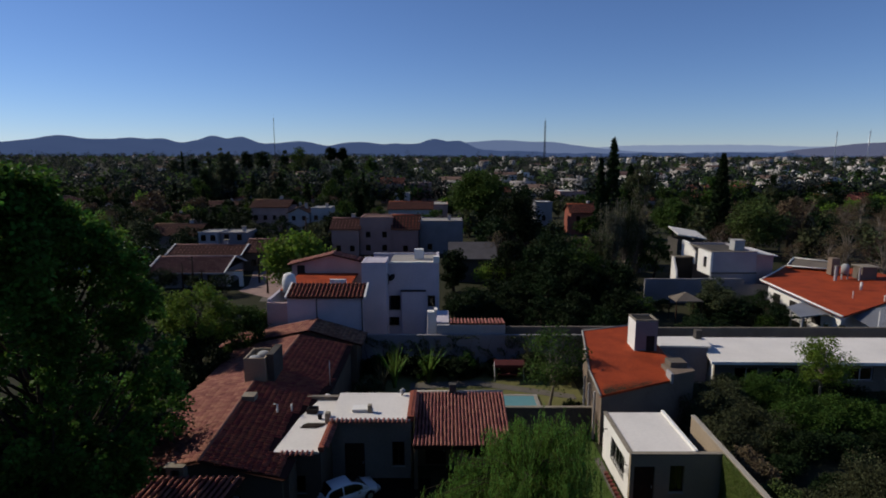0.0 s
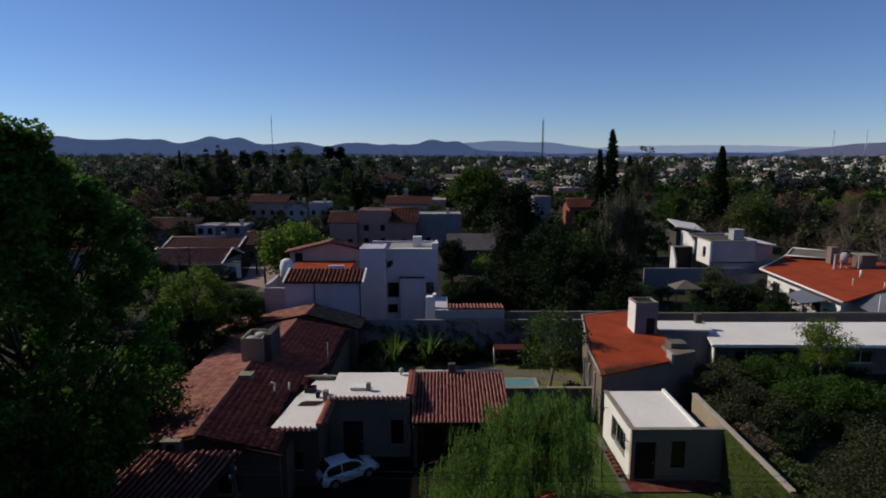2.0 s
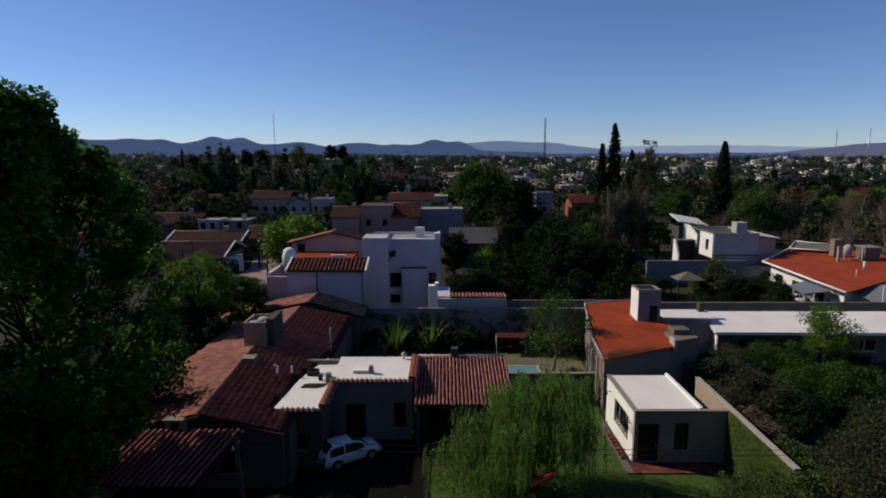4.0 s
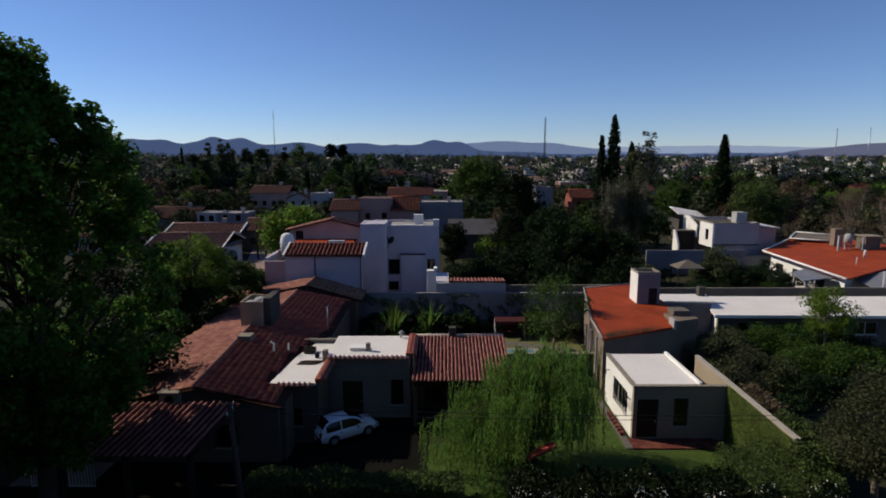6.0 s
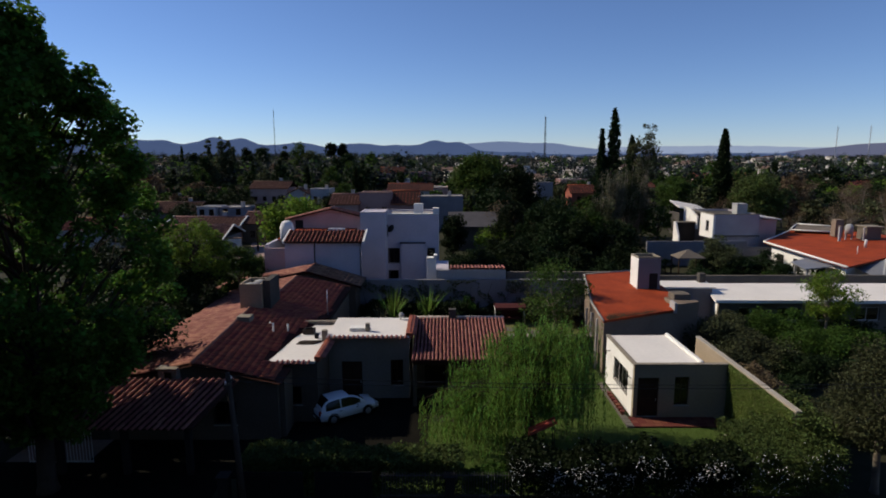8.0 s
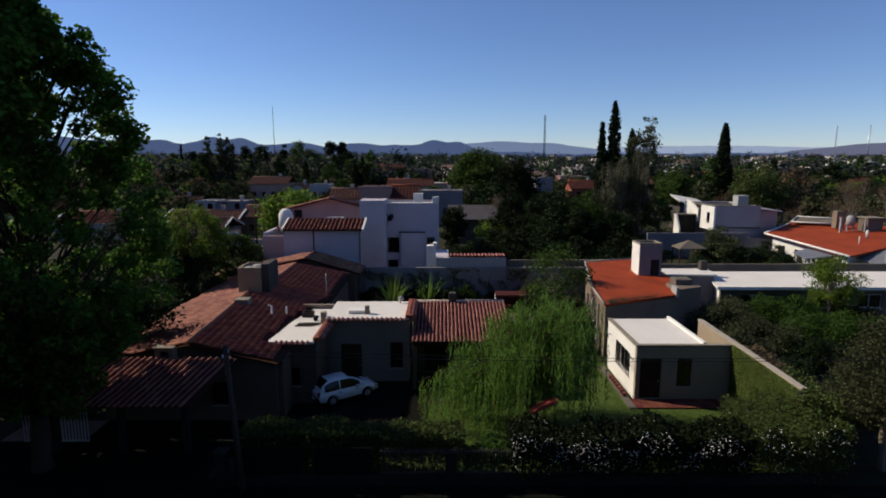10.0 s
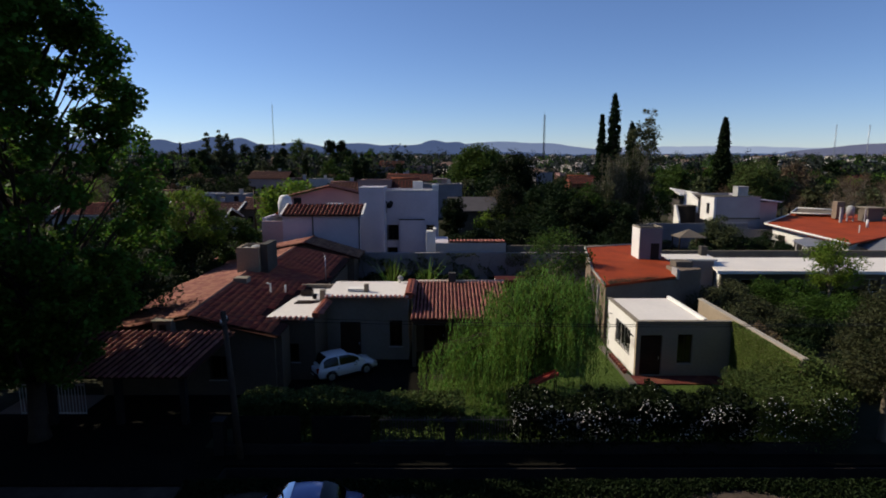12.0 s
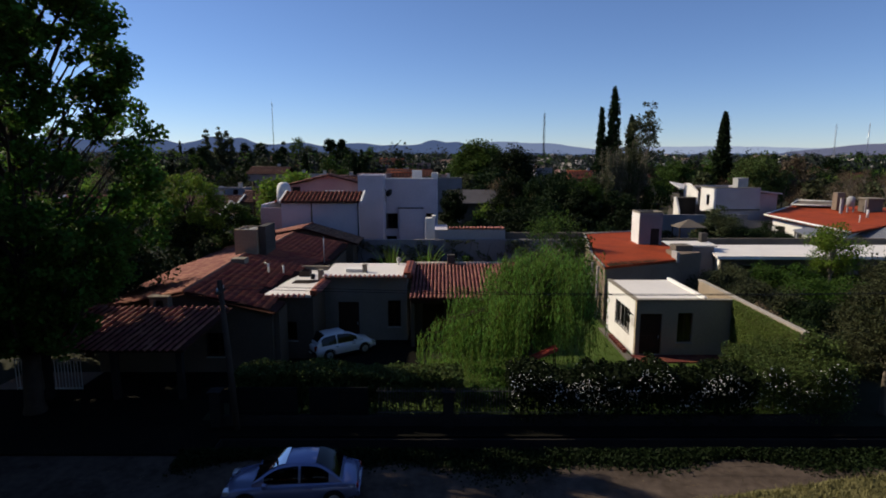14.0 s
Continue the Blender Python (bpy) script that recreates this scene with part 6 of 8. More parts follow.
# ---- shrubs ----
def shrub(label, x, y, w, h, leaf, seed, d=None, per=70, size=0.15, name="shrub", group="", n=26):
    q = np.random.default_rng(seed)
    t = thing(name, label, "shrub", (x, y, 0), group, turn=0.01)
    d = d or w
    cs = []
    for k in range(n):
        a, rr = q.uniform(0, 2 * math.pi), math.sqrt(q.random())
        cs.append((w * rr * math.cos(a), d * rr * math.sin(a), h * q.uniform(0.2, 0.92) * (1 - 0.35 * rr)))
    cs = np.array(cs)
    bm = bmesh.new()
    for k in range(9):
        e = Vector(cs[q.integers(n)])
        s = Vector((q.normal(0, 0.12), q.normal(0, 0.12), -0.1))
        tube(bm, [s, s.lerp(e, 0.5) + Vector((q.normal(0, 0.1), q.normal(0, 0.1), 0.15)), e], [0.045, 0.03, 0.008], 5, False)
    part("stem", bm, M["bark"], t)
    pts = crown_points(q, cs, min(w, h) * 0.42, per)
    pts[:, 2] = np.maximum(pts[:, 2], 0.05)
    link("foliage", leaf_cloud(pts, size, M[leaf], "foliage", seed + 1, 0.4, 1.5), t)
    return t


q = np.random.default_rng(51)
kinds = ["leaf", "leaf_olive", "leaf", "leaf_dark", "leaf_olive", "leaf"]
words = {"leaf": "green leafy garden shrub on dry earth", "leaf_olive": "loose grey-green shrub on dry earth", "leaf_dark": "dense dark green garden shrub", "leaf_fresh": "fresh green shrub in the garden", "leaf_brown": "brownish dry shrub on dry earth", "leaf_grass": "grassy green shrub against the wall"}
spots = [(20.6, 41.2, 2.0, 3.4, "leaf_olive"), (22.6, 43.6, 1.9, 3.2, "leaf_olive"), (19.7, 36.6, 1.7, 3.3, "leaf_olive"), (22.8, 39.6, 2.1, 2.9, "leaf_olive"), (19.2, 33.0, 1.4, 2.9, "leaf_brown"),
         (26.6, 44.6, 2.0, 3.1, "leaf"), (29.0, 46.0, 1.7, 2.9, "leaf"), (24.6, 46.2, 1.4, 2.4, "leaf_dark"), (27.4, 40.8, 2.1, 2.7, "leaf"), (30.4, 41.6, 2.1, 2.6, "leaf"), (33.4, 41.0, 1.9, 2.3, "leaf"), (36.2, 42.6, 2.0, 2.2, "leaf_dark"),
         (25.0, 37.2, 1.7, 2.0, "leaf_dark"), (28.0, 37.2, 1.6, 1.5, "leaf_dark"), (22.4, 35.0, 1.4, 1.3, "leaf_dark"), (31.0, 37.8, 1.7, 1.3, "leaf_dark"), (20.6, 30.4, 1.4, 1.8, "leaf_olive"), (24.6, 32.0, 1.6, 1.1, "leaf_dark"),
         (18.9, 29.4, 1.2, 2.9, "leaf_grass"), (19.0, 27.0, 1.3, 3.1, "leaf_grass"), (33.5, 45.6, 1.6, 2.6, "leaf_dark"), (23.4, 28.8, 1.6, 1.4, "leaf_olive")]
for k, (x, y, w, h, kd) in enumerate(spots):
    shrub(words[kd], x, y, w, h * 1.05, kd, 300 + 2 * k, None, 230, 0.1, group="shrubs beside the boundary wall", n=40)
tree("loquat_tree", "small bright-leaved tree among the shrubs", (31.2, 44.6, 0), 6.5, 2.4, "leaf_fresh", 61, 40, 170, 0.11, 0.12, 0.3, bark="pale_bark", limb_n=24)
# pool garden
tree("open_tree", "open many-stemmed garden tree with sparse leaves", (9.0, 45.2, 0), 7.2, 3.1, "leaf_soft", 63, 44, 85, 0.13, 0.13, 0.25, bark="pale_bark", limb_n=22)
for k, (x, y, w, h, kd) in enumerate(((-2.2, 51.8, 1.3, 2.4, "leaf_dark"), (0.4, 52.0, 1.5, 2.4, "leaf_dark"), (2.3, 52.2, 1.2, 1.9, "leaf_dark"), (-6.2, 51.4, 1.2, 2.6, "leaf_dark"),
                                      (8.4, 52.0, 1.6, 3.2, "leaf_olive"), (11.0, 51.0, 1.4, 2.6, "leaf_olive"), (5.0, 52.3, 1.0, 1.8, "leaf_dark"), (10.6, 43.2, 1.0, 1.4, "leaf_dark"), (-6.6, 47.6, 1.0, 1.8, "leaf_olive"))):
    shrub(words[kd], x, y, w, h, kd, 360 + 2 * k, None, 60, 0.15, group="shrubs in the pool garden")


shrub("grassy green shrub against the wall end", 17.0, 24.2, 1.2, 4.3, "leaf_grass", 391, 0.8, 200, 0.09)


for k in range(16):
    x = -7.2 + 1.2 * k
    if 4.4 < x < 7.8:
        continue
    kd = kinds[(k * 5 + 1) % 6]
    shrub(words[kd], x, 52.3 + 0.25 * math.sin(k * 2.1), 0.95, 1.9 + 0.8 * math.sin(k * 1.7) ** 2, kd, 700 + 2 * k, 0.6, 110, 0.11, group="shrubs along the back wall", n=18)


def spiky(label, x, y, h, n, seed, leaf="leaf_olive"):
    """A clump of tall sword leaves, arching at the tips."""
    q = np.random.default_rng(seed)
    t = thing("sword_plant", label, "plant", (x, y, 0), turn=0.01)
    bm = bmesh.new()
    for k in range(n):
        a, lean = q.uniform(0, 2 * math.pi), q.uniform(0.1, 0.6)
        hh = h * q.uniform(0.5, 1)
        dx, dy = math.cos(a), math.sin(a)
        last = None
        for j in range(5):
            u = j / 4
            c = Vector((dx * (0.15 + lean * hh * u * u), dy * (0.15 + lean * hh * u * u), hh * (u - 0.18 * lean * u * u)))
            wd = 0.07 * (1 - u ** 2) + 0.004
            pr = [bm.verts.new(c + Vector((-dy * wd, dx * wd, 0.02))), bm.verts.new(c + Vector((dy * wd, -dx * wd, 0.02)))]
            if last:
                bm.faces.new((last[0], last[1], pr[1], pr[0]))
            last = pr
    part("foliage", bm, M[leaf], t)


shrub("rounded olive bush before the yard wall", 35.0, 72.0, 2.5, 5.6, "leaf_olive", 749, None, 190, 0.16, n=44)
spiky("tall clump of arching lit sword leaves", -4.4, 49.2, 4.4, 60, 71, "leaf_willow")
spiky("clump of pale sword leaves", -5.4, 48.6, 2.6, 45, 75, "leaf_grey")
spiky("small clump of pale sword leaves", -6.9, 47.4, 2.0, 30, 77, "leaf_grey")
spiky("tall slim clump of lit sword leaves", -1.3, 50.2, 4.3, 34, 73, "leaf_willow")
shrub("tall lit green shrub before the back wall", -1.5, 50.6, 0.7, 3.4, "leaf", 741, 0.6, 80, 0.12)
shrub("loose dark shrub before the back wall", 1.2, 50.8, 1.2, 2.9, "leaf_dark", 743, 0.8, 80, 0.12)

# ---- columns and tall trees of the middle distance ----
flame("cypress", "tall slender dark cypress with several tips", (31.2, 105.6, 0), 23.8, 3.2, "leaf_dark", 81, 7000, 0.36, 4)
flame("cypress", "slender dark cypress beside the bare tree", (35.6, 109, 0), 19.0, 2.6, "leaf_dark", 83, 4500, 0.36, 2)
flame("cypress", "broad dark columnar cypress", (61.8, 127, 0), 21.0, 3.4, "leaf_dark", 85, 4500, 0.4, 1)
tree("garden_tree", "soft yellow-green broad tree behind the block house", (64.5, 116, 0), 13.0, 6.4, "leaf_grass", 95, 90, 110, 0.3, 0.3, 0.1)
tree("garden_tree", "brownish loose tree behind the block house", (77, 126, 0), 11.6, 5.0, "leaf_brown", 97, 60, 90, 0.32, 0.3, 0.1)
tree("garden_tree", "soft green rounded tree behind the pavilion", (56, 138, 0), 10.4, 5.6, "leaf_soft", 99, 60, 90, 0.34, 0.3, 0.1)
tree("bare_tree", "tall thin half-bare tree with wispy twigs", (35.2, 100.5, 0), 21.5, 3.6, "leaf_olive", 87, 70, 60, 0.26, 0.3, 0.25, 0.13, bark="pale_bark", limb_n=30)
def streaky(label, x, y, h, spread, seed, leaf):
    """A half-dry tree: a slim bole with many near-upright pale stems and hanging wisps of leaf."""
    q = np.random.default_rng(seed)
    t = thing("dry_tree", label, "tree", (x, y, 0), "half-dry trees", turn=0.01)
    bm = bmesh.new()
    tube(bm, [(0, 0, -0.2), (0.1, 0, h * 0.4), (0, 0.1, h * 0.85)], [0.3, 0.2, 0.05], 7)
    pts = []
    for k in range(46):
        a, rr = q.uniform(0, 6.28), spread * math.sqrt(q.random())
        z0, z1 = h * q.uniform(0.1, 0.45), h * q.uniform(0.5, 1.0)
        e = Vector((rr * math.cos(a), rr * math.sin(a), z1))
        s = Vector((0.2 * e.x, 0.2 * e.y, z0))
        m = s.lerp(e, 0.5) + Vector((0.25 * e.x, 0.25 * e.y, -0.1 * h * q.random()))
        tube(bm, [s, m, e], [0.075, 0.05, 0.02], 4, False)
        for j in range(26):
            u = q.uniform(0.3, 1.0)
            c = m.lerp(e, u)
            n = q.integers(3, 9)
            pts.append(np.array(c) + np.stack([q.normal(0, 0.25, n), q.normal(0, 0.25, n), -q.uniform(0, 1.6, n)], 1))
    part("trunk", bm, M["pale_bark"], t, smooth=True)
    link("crown", leaf_cloud(np.concatenate(pts), 0.16, M[leaf], "crown", seed + 1, 0.0, 2.2), t)


for k, (x, y, h, w) in enumerate(((27.8, 93, 13.5, 2.0), (30.6, 95, 14.5, 2.2), (33.2, 97, 13.0, 1.9), (25.2, 90, 9.5, 1.8))):
    streaky("half-dry tree with pale upright stems", x, y, h, w, 820 + 3 * k, "leaf_olive" if k % 2 else "leaf_grey")
tree("garden_tree", "fresh green spreading tree behind the white house", (-23.0, 88, 0), 9.4, 6.0, "leaf_fresh", 93, 60, 60, 0.4, 0.3, 0.1)
tree("dark_tree", "very dark dense rounded tree", (14.8, 117, 0), 13.8, 6.2, "leaf_dark", 89, 100, 130, 0.3, 0.5, 0.02)
tree("broad_willow", "large soft pale green tree", (11.6, 170, 0), 16.6, 9.6, "leaf_soft", 91, 150, 110, 0.5, 0.6, 0.05, flat=0.8)
tree("dark_tree", "dark rounded tree between the grove and the far houses", (9.2, 104, 0), 9.5, 4.6, "leaf_dark", 189, 70, 90, 0.34, 0.35, 0.02)
for tx, ty, th, ts, tl in ((15.6, 74.5, 9.6, 3.4, "leaf_dark"), (19.0, 77.0, 9.2, 3.2, "leaf"), (17.6, 72.0, 7.6, 2.8, "leaf_dark"), (13.2, 80.0, 8.8, 3.4, "leaf_dark"), (17.0, 86.0, 10.0, 3.6, "leaf_dark"), (10.4, 84.0, 8.8, 3.6, "leaf_dark"), (22.5, 74.0, 7.6, 3.0, "leaf_dark"), (1.6, 86.0, 7.6, 2.3, "leaf_dark")):
    tree("grove_tree", "green-crowned tree in the dark grove" if tl == "leaf" else "dense dark tree in the grove", (tx, ty, 0), th, ts, tl, int(200 + tx * 7), 60, 110, 0.2, 0.25, 0.02, group="trees of the grove")

# ---- trees of the neighbourhood, from a few kinds ----
PROTO = {}
for k, (leaf, h, s, lab) in enumerate((("leaf", 9.0, 4.2, "rounded green garden tree"), ("leaf_dark", 10.0, 4.0, "dense dark green tree"), ("leaf_dark", 8.0, 4.6, "spreading dark green tree"),
                                       ("leaf_olive", 8.5, 3.8, "grey-green tree with a loose crown"), ("leaf_fresh", 7.5, 4.0, "fresh green rounded tree"),
                                       ("leaf_brown", 8.0, 3.8, "brown nearly bare tree"), ("leaf_maroon", 7.5, 3.8, "dull maroon-leaved tree"))):
    PROTO[k] = tree("neighbour_tree", lab + " between the houses", (0, -400 - 20 * k, 0), h, s, leaf, 500 + 3 * k, 34, 26, 0.52, 0.25, 0.1, 0.17, group="trees between the houses", limb_n=10)
FINE = dict(PROTO)
for k, (leaf, h, s, lab) in enumerate((("leaf", 9.0, 4.2, "rounded green garden tree"), ("leaf_dark", 10.0, 4.0, "dense dark green tree"), ("leaf_dark", 8.0, 4.6, "spreading dark green tree"),
                                       ("leaf_olive", 8.5, 3.8, "grey-green tree with a loose crown"), ("leaf_fresh", 7.5, 4.0, "fresh green rounded tree"), ("leaf_brown", 9.0, 3.6, "brown wispy nearly bare tree"))):
    FINE[k] = tree("neighbour_tree", lab + " between the houses", (0, -600 - 20 * k, 0), h, s, leaf, 540 + 3 * k, 42, 46, 0.31 if k < 5 else 0.13, 0.25, 0.1, 0.16, group="trees between the houses", limb_n=12 if k < 5 else 34, bark="bark" if k < 5 else "pale_bark", flat=0.35 if k < 5 else 0.0)
JOINED = []


def place(kd, m, far=False):
    """A near tree as a thing of its own; a far one goes into the joined woods."""
    if far:
        JOINED.append((kd, m))
    else:
        copy_thing((FINE if m.translation.y < (105 if kd < 5 else 190) else PROTO)[kd], m)


BUSY = [(-22, 20, 26, 80), (-24, 6, 78, 128), (18, 64, 26, 80), (28, 54, 76, 92), (-60, -20, 66, 112), (42, 54, 102, 118), (-32, -20, 55, 110), (-52, -29, 110, 162), (-67, -54, 94, 138), (-82, -68, 150, 163), (-28, -4, 192, 260), (23, 43, 146, 160)]


def free(x, y, m=2.5):
    return not any(a - m < x < b + m and c - m < y < d + m for a, b, c, d in BUSY)


houses = []
q = np.random.default_rng(77)
for k in range(400):
    y = 100 + 165 * q.random()
    x = (q.random() * 2 - 1) * (y * 0.88)
    w, d = q.uniform(5, 8), q.uniform(5, 7)
    if len(houses) >= 84 or not free(x, y, 9) or any(abs(x - a) < 15 and abs(y - b) < 13 for a, b in houses) or (0 < x and y < 225) or (x < -0.12 * y and 140 < y < 178) or (x < 0 and q.random() < 0.45):
        continue
    houses.append((x, y))
    st = 2 if q.random() < 0.35 and x > -0.12 * y else 1
    wm, rm = [("white_worn_shade", "tile"), ("pink", "tile"), ("white", "tile_old"), ("pink", "tile_old"), ("beige", "tile")][q.integers(5)]
    flat = q.random() < 0.3
    lab = {"white_worn_shade": "off-white", "white": "white", "pink": "faded pink", "beige": "beige"}[wm] + (" flat-roofed neighbour house" if flat else " neighbour house with a clay tile roof")
    simple_house("neighbour_house", lab, x - w, x + w, y - d, y + d, 2.9 * st + 0.5, 1.7, "x" if q.random() < 0.6 else "y", M[wm], M["membrane"] if flat and q.random() < 0.5 else (M["concrete"] if flat else M[rm]),
                 "neighbour houses", 3, st, q.random() < 0.7, True, flat)
    BUSY.append((x - w, x + w, y - d, y + d))

spots = []
tries = 0
while len(spots) < 330 and tries < 20000:
    tries += 1
    y = 62 + 190 * q.random() ** 0.9
    x = (q.random() * 2 - 1) * (y * 0.9)
    if free(x, y, 1.2) and all((x - a) ** 2 + (y - b) ** 2 > 26 for a, b in spots):
        spots.append((x, y))
        kd = int(q.choice(7, p=[0.25, 0.15, 0.13, 0.18, 0.11, 0.12, 0.06]))
        if x > 42 and y < 180:
            kd = int(q.choice([5, 5, 5, 5, 3, 3, 2]))
        s = q.uniform(0.6, 1.05) * (1.25 if q.random() < 0.08 else 1.0)
        if x < 0 and y < 200:
            s *= 0.85
        if 20 < x < 34 and y < 80:
            s *= 0.8
        place(kd, Matrix.LocRotScale((x, y, 0), Euler((0, 0, q.uniform(0, 6.28))), (s, s, s * q.uniform(0.85, 1.15))), y > (150 if x < 42 else 180))
# dark grove behind the pool garden
for k in range(42):
    x, y = 5 + 22 * q.random(), 60 + 32 * q.random()
    if x > 25 and y > 72:
        continue
    s = q.uniform(0.42, 0.7)
    if 0 < x < 9.5 and 78 < y < 100:
        continue
    copy_thing(FINE[int(q.choice([1, 1, 2, 2, 1]))], Matrix.LocRotScale((x, y, 0), Euler((0, 0, q.uniform(0, 6.28))), (s, s, s * q.uniform(0.8, 1.1))))
for k in range(12):
    x, y = q.uniform(0.8, 7), q.uniform(60, 76)
    s = q.uniform(0.3, 0.5)
    copy_thing(FINE[int(q.choice([1, 1, 2]))], Matrix.LocRotScale((x, y, 0), Euler((0, 0, q.uniform(0, 6.28))), (s * 1.3, s * 1.3, s)))
# low dark growth behind the long wall and beside the white house
for k in range(46):
    x, y = (19 + 11 * q.random(), 58 + 17 * q.random()) if k < 18 else (30 + 13 * q.random(), 58 + 8 * q.random()) if k < 30 else (1.2 + 5 * q.random(), 57.5 + 20 * q.random())
    s = q.uniform(0.26, 0.42) * (0.7 if x > 30 else 1.0)
    copy_thing(FINE[int(q.choice([1, 2, 2, 0]))], Matrix.LocRotScale((x, y, 0), Euler((0, 0, q.uniform(0, 6.28))), (s * 1.2, s * 1.2, s)))
for k in range(26):
    x, y = 26 + 19 * q.random(), 57.8 + 5 * q.random()
    s = q.uniform(0.16, 0.24)
    copy_thing(FINE[1 + k % 2], Matrix.LocRotScale((x, y, 0), Euler((0, 0, k)), (s * 1.6, s * 1.6, s)))
# low growth on the ground before the block house, behind the long wall
for k in range(16):
    s = 0.22 + 0.05 * ((k * 7) % 3)
    copy_thing(FINE[1 + k % 2], Matrix.LocRotScale((33.5 + 1.5 * (k % 8) + 0.4 * ((k * 5) % 3), 66.5 + 5.0 * (k // 8) + 1.3 * ((k * 3) % 4), 0), Euler((0, 0, 1.7 * k)), (s * 1.6, s * 1.6, s)))
# taller trees that stand above the skyline
for k in range(46):
    y = 170 + 150 * q.random()
    x = q.uniform(-0.62, 0.2) * y if k < 38 else q.uniform(0.3, 0.8) * y
    if not free(x, y, 1.0):
        continue
    s = q.uniform(1.1, 1.75)
    place(int(q.choice([0, 2, 1, 3, 0])), Matrix.LocRotScale((x, y, 0), Euler((0, 0, q.uniform(0, 6.28))), (s * 0.62, s * 0.62, s)), True)
for x, y, h, w, k in ((-91.5, 225, 24.2, 1.9, 60), (-92.2, 240, 24.1, 2.6, 90), (-89.4, 240, 22.6, 2.2, 70), (-88.0, 242, 20.2, 2.2, 70), (-94.5, 232, 16.0, 2.6, 70)):
    tree("poplar", "tall loose poplar on the skyline", (x, y, 0), h, w, "leaf_olive", int(1000 + h * 4), k, 90, 0.3, 0.22, 0.06, 0.2, "skyline poplars", category="poplar", limb_n=7)
for x, y, top, w, bare, lf, lab in ((-163.2, 520, 27.6, 7.5, 0.1, "leaf_dark", "large dark tree on the rise"), (-172, 505, 24.5, 6.0, 0.1, "leaf_dark", "large dark tree on the rise"),
                                    (-150, 480, 24.6, 5.5, 0.05, "leaf_dark", "large dark tree on the rise"), (-120.2, 480, 28.4, 8.5, 0.1, "leaf_soft", "broad soft green tree on the rise"),
                                    (-108, 470, 23.5, 7.5, 0.1, "leaf_olive", "broad olive tree on the rise"), (-137, 500, 24.8, 4.5, 0.05, "leaf_dark", "slim dark tree on the rise"),
                                    (-99, 510, 27.6, 6.5, 0.55, "leaf_dark", "umbrella-shaped dark tree on the rise"), (-89, 512, 27.0, 5.5, 0.55, "leaf_dark", "umbrella-shaped dark tree on the rise"),
                                    (-71, 430, 18.5, 7.0, 0.1, "leaf_dark", "broad dark tree on the rise"), (-55, 440, 19.0, 6.0, 0.1, "leaf_soft", "broad soft green tree on the rise"),
                                    (-186, 430, 18.4, 5.5, 0.1, "leaf_dark", "dark tree on the rise"), (-205, 440, 17.6, 6.5, 0.1, "leaf_olive", "olive tree on the rise"), (-35, 460, 17.5, 7.0, 0.1, "leaf_dark", "broad dark tree on the rise")):
    g = lie(x, y)
    tree("skyline_tree", lab, (x, y, g - 0.2), top - g, w, lf, int(3000 - x), 48, 70, 0.75, 0.5, bare, 0.2, "trees on the skyline", limb_n=16)
flame("cypress", "small dark cypress on the skyline", (-194.5, 430, lie(-194.5, 430) - 0.2), 23.2 - lie(-194.5, 430), 2.0, "leaf_dark", 1201, 900, 0.7, 1)
# wooded ground beyond the street, dark and brown crowns of many sizes
for k in range(150):
    y = 166 + 150 * q.random()
    x = q.uniform(-0.68, -0.13) * y
    if not free(x, y, 0.5):
        continue
    s = q.uniform(0.55, 1.15) * (1.35 if q.random() < 0.15 else 1.0) * (0.8 + 0.2 * (y - 166) / 150)
    place(int(q.choice([0, 1, 1, 2, 2, 3, 5, 5, 5])), Matrix.LocRotScale((x, y, 0), Euler((0, 0, q.uniform(0, 6.28))), (s * 1.1, s * 1.1, s * q.uniform(0.9, 1.2))), True)
# small trees and poplars between the houses beyond the white house
for x, y, s in ((-27, 55, 0.55), (-30, 61, 0.6), (-24.5, 58.5, 0.5), (-26.5, 65, 0.45), (-33, 68, 0.6), (-36, 58, 0.7), (-40, 66, 0.6), (-20.5, 60, 0.4),
                (-33.5, 84, 0.42), (-38, 85.5, 0.36), (-43, 85, 0.5), (-47.5, 86, 0.6), (-51, 92, 0.75), (-53, 99, 0.8), (-50.5, 110, 0.62), (-38.5, 112, 0.5), (-43, 111.5, 0.42), (-28.2, 113, 0.5), (-34, 115, 0.55),
                (-53, 118, 0.8), (-38.6, 121, 0.66), (-32.5, 124, 0.6), (-29, 132, 0.7), (-44, 131, 0.7), (-50, 137, 0.9), (-57, 143, 0.85), (-40, 140, 0.62), (-46, 146, 0.5), (-33, 143, 0.55), (-52, 148, 0.75), (-28, 150, 0.8),
                (-60, 113, 0.8), (-64, 120, 0.9), (-70, 128, 0.95), (-74, 142, 0.9), (-63, 146, 1.0), (-88, 150, 1.0), (-36.5, 165, 0.9), (-46, 168, 1.0), (-26, 168, 0.9), (-57, 170, 1.1), (-31, 178, 1.0)):
    copy_thing(FINE[(1, 2, 1, 2, 3)[int(-x) % 5]], Matrix.LocRotScale((x, y, 0), Euler((0, 0, x)), (s * 1.15, s * 1.15, s)))
for k in range(60):
    y = q.uniform(106, 160)
    x = q.uniform(-0.62, -0.2) * y
    s = q.uniform(0.35, 0.62)
    if not free(x, y, 0.5):
        continue
    copy_thing((FINE if y < 105 else PROTO)[int(q.choice([0, 1, 2, 3, 3, 5]))], Matrix.LocRotScale((x, y, 0), Euler((0, 0, q.uniform(0, 6.28))), (s, s, s * 1.25)))
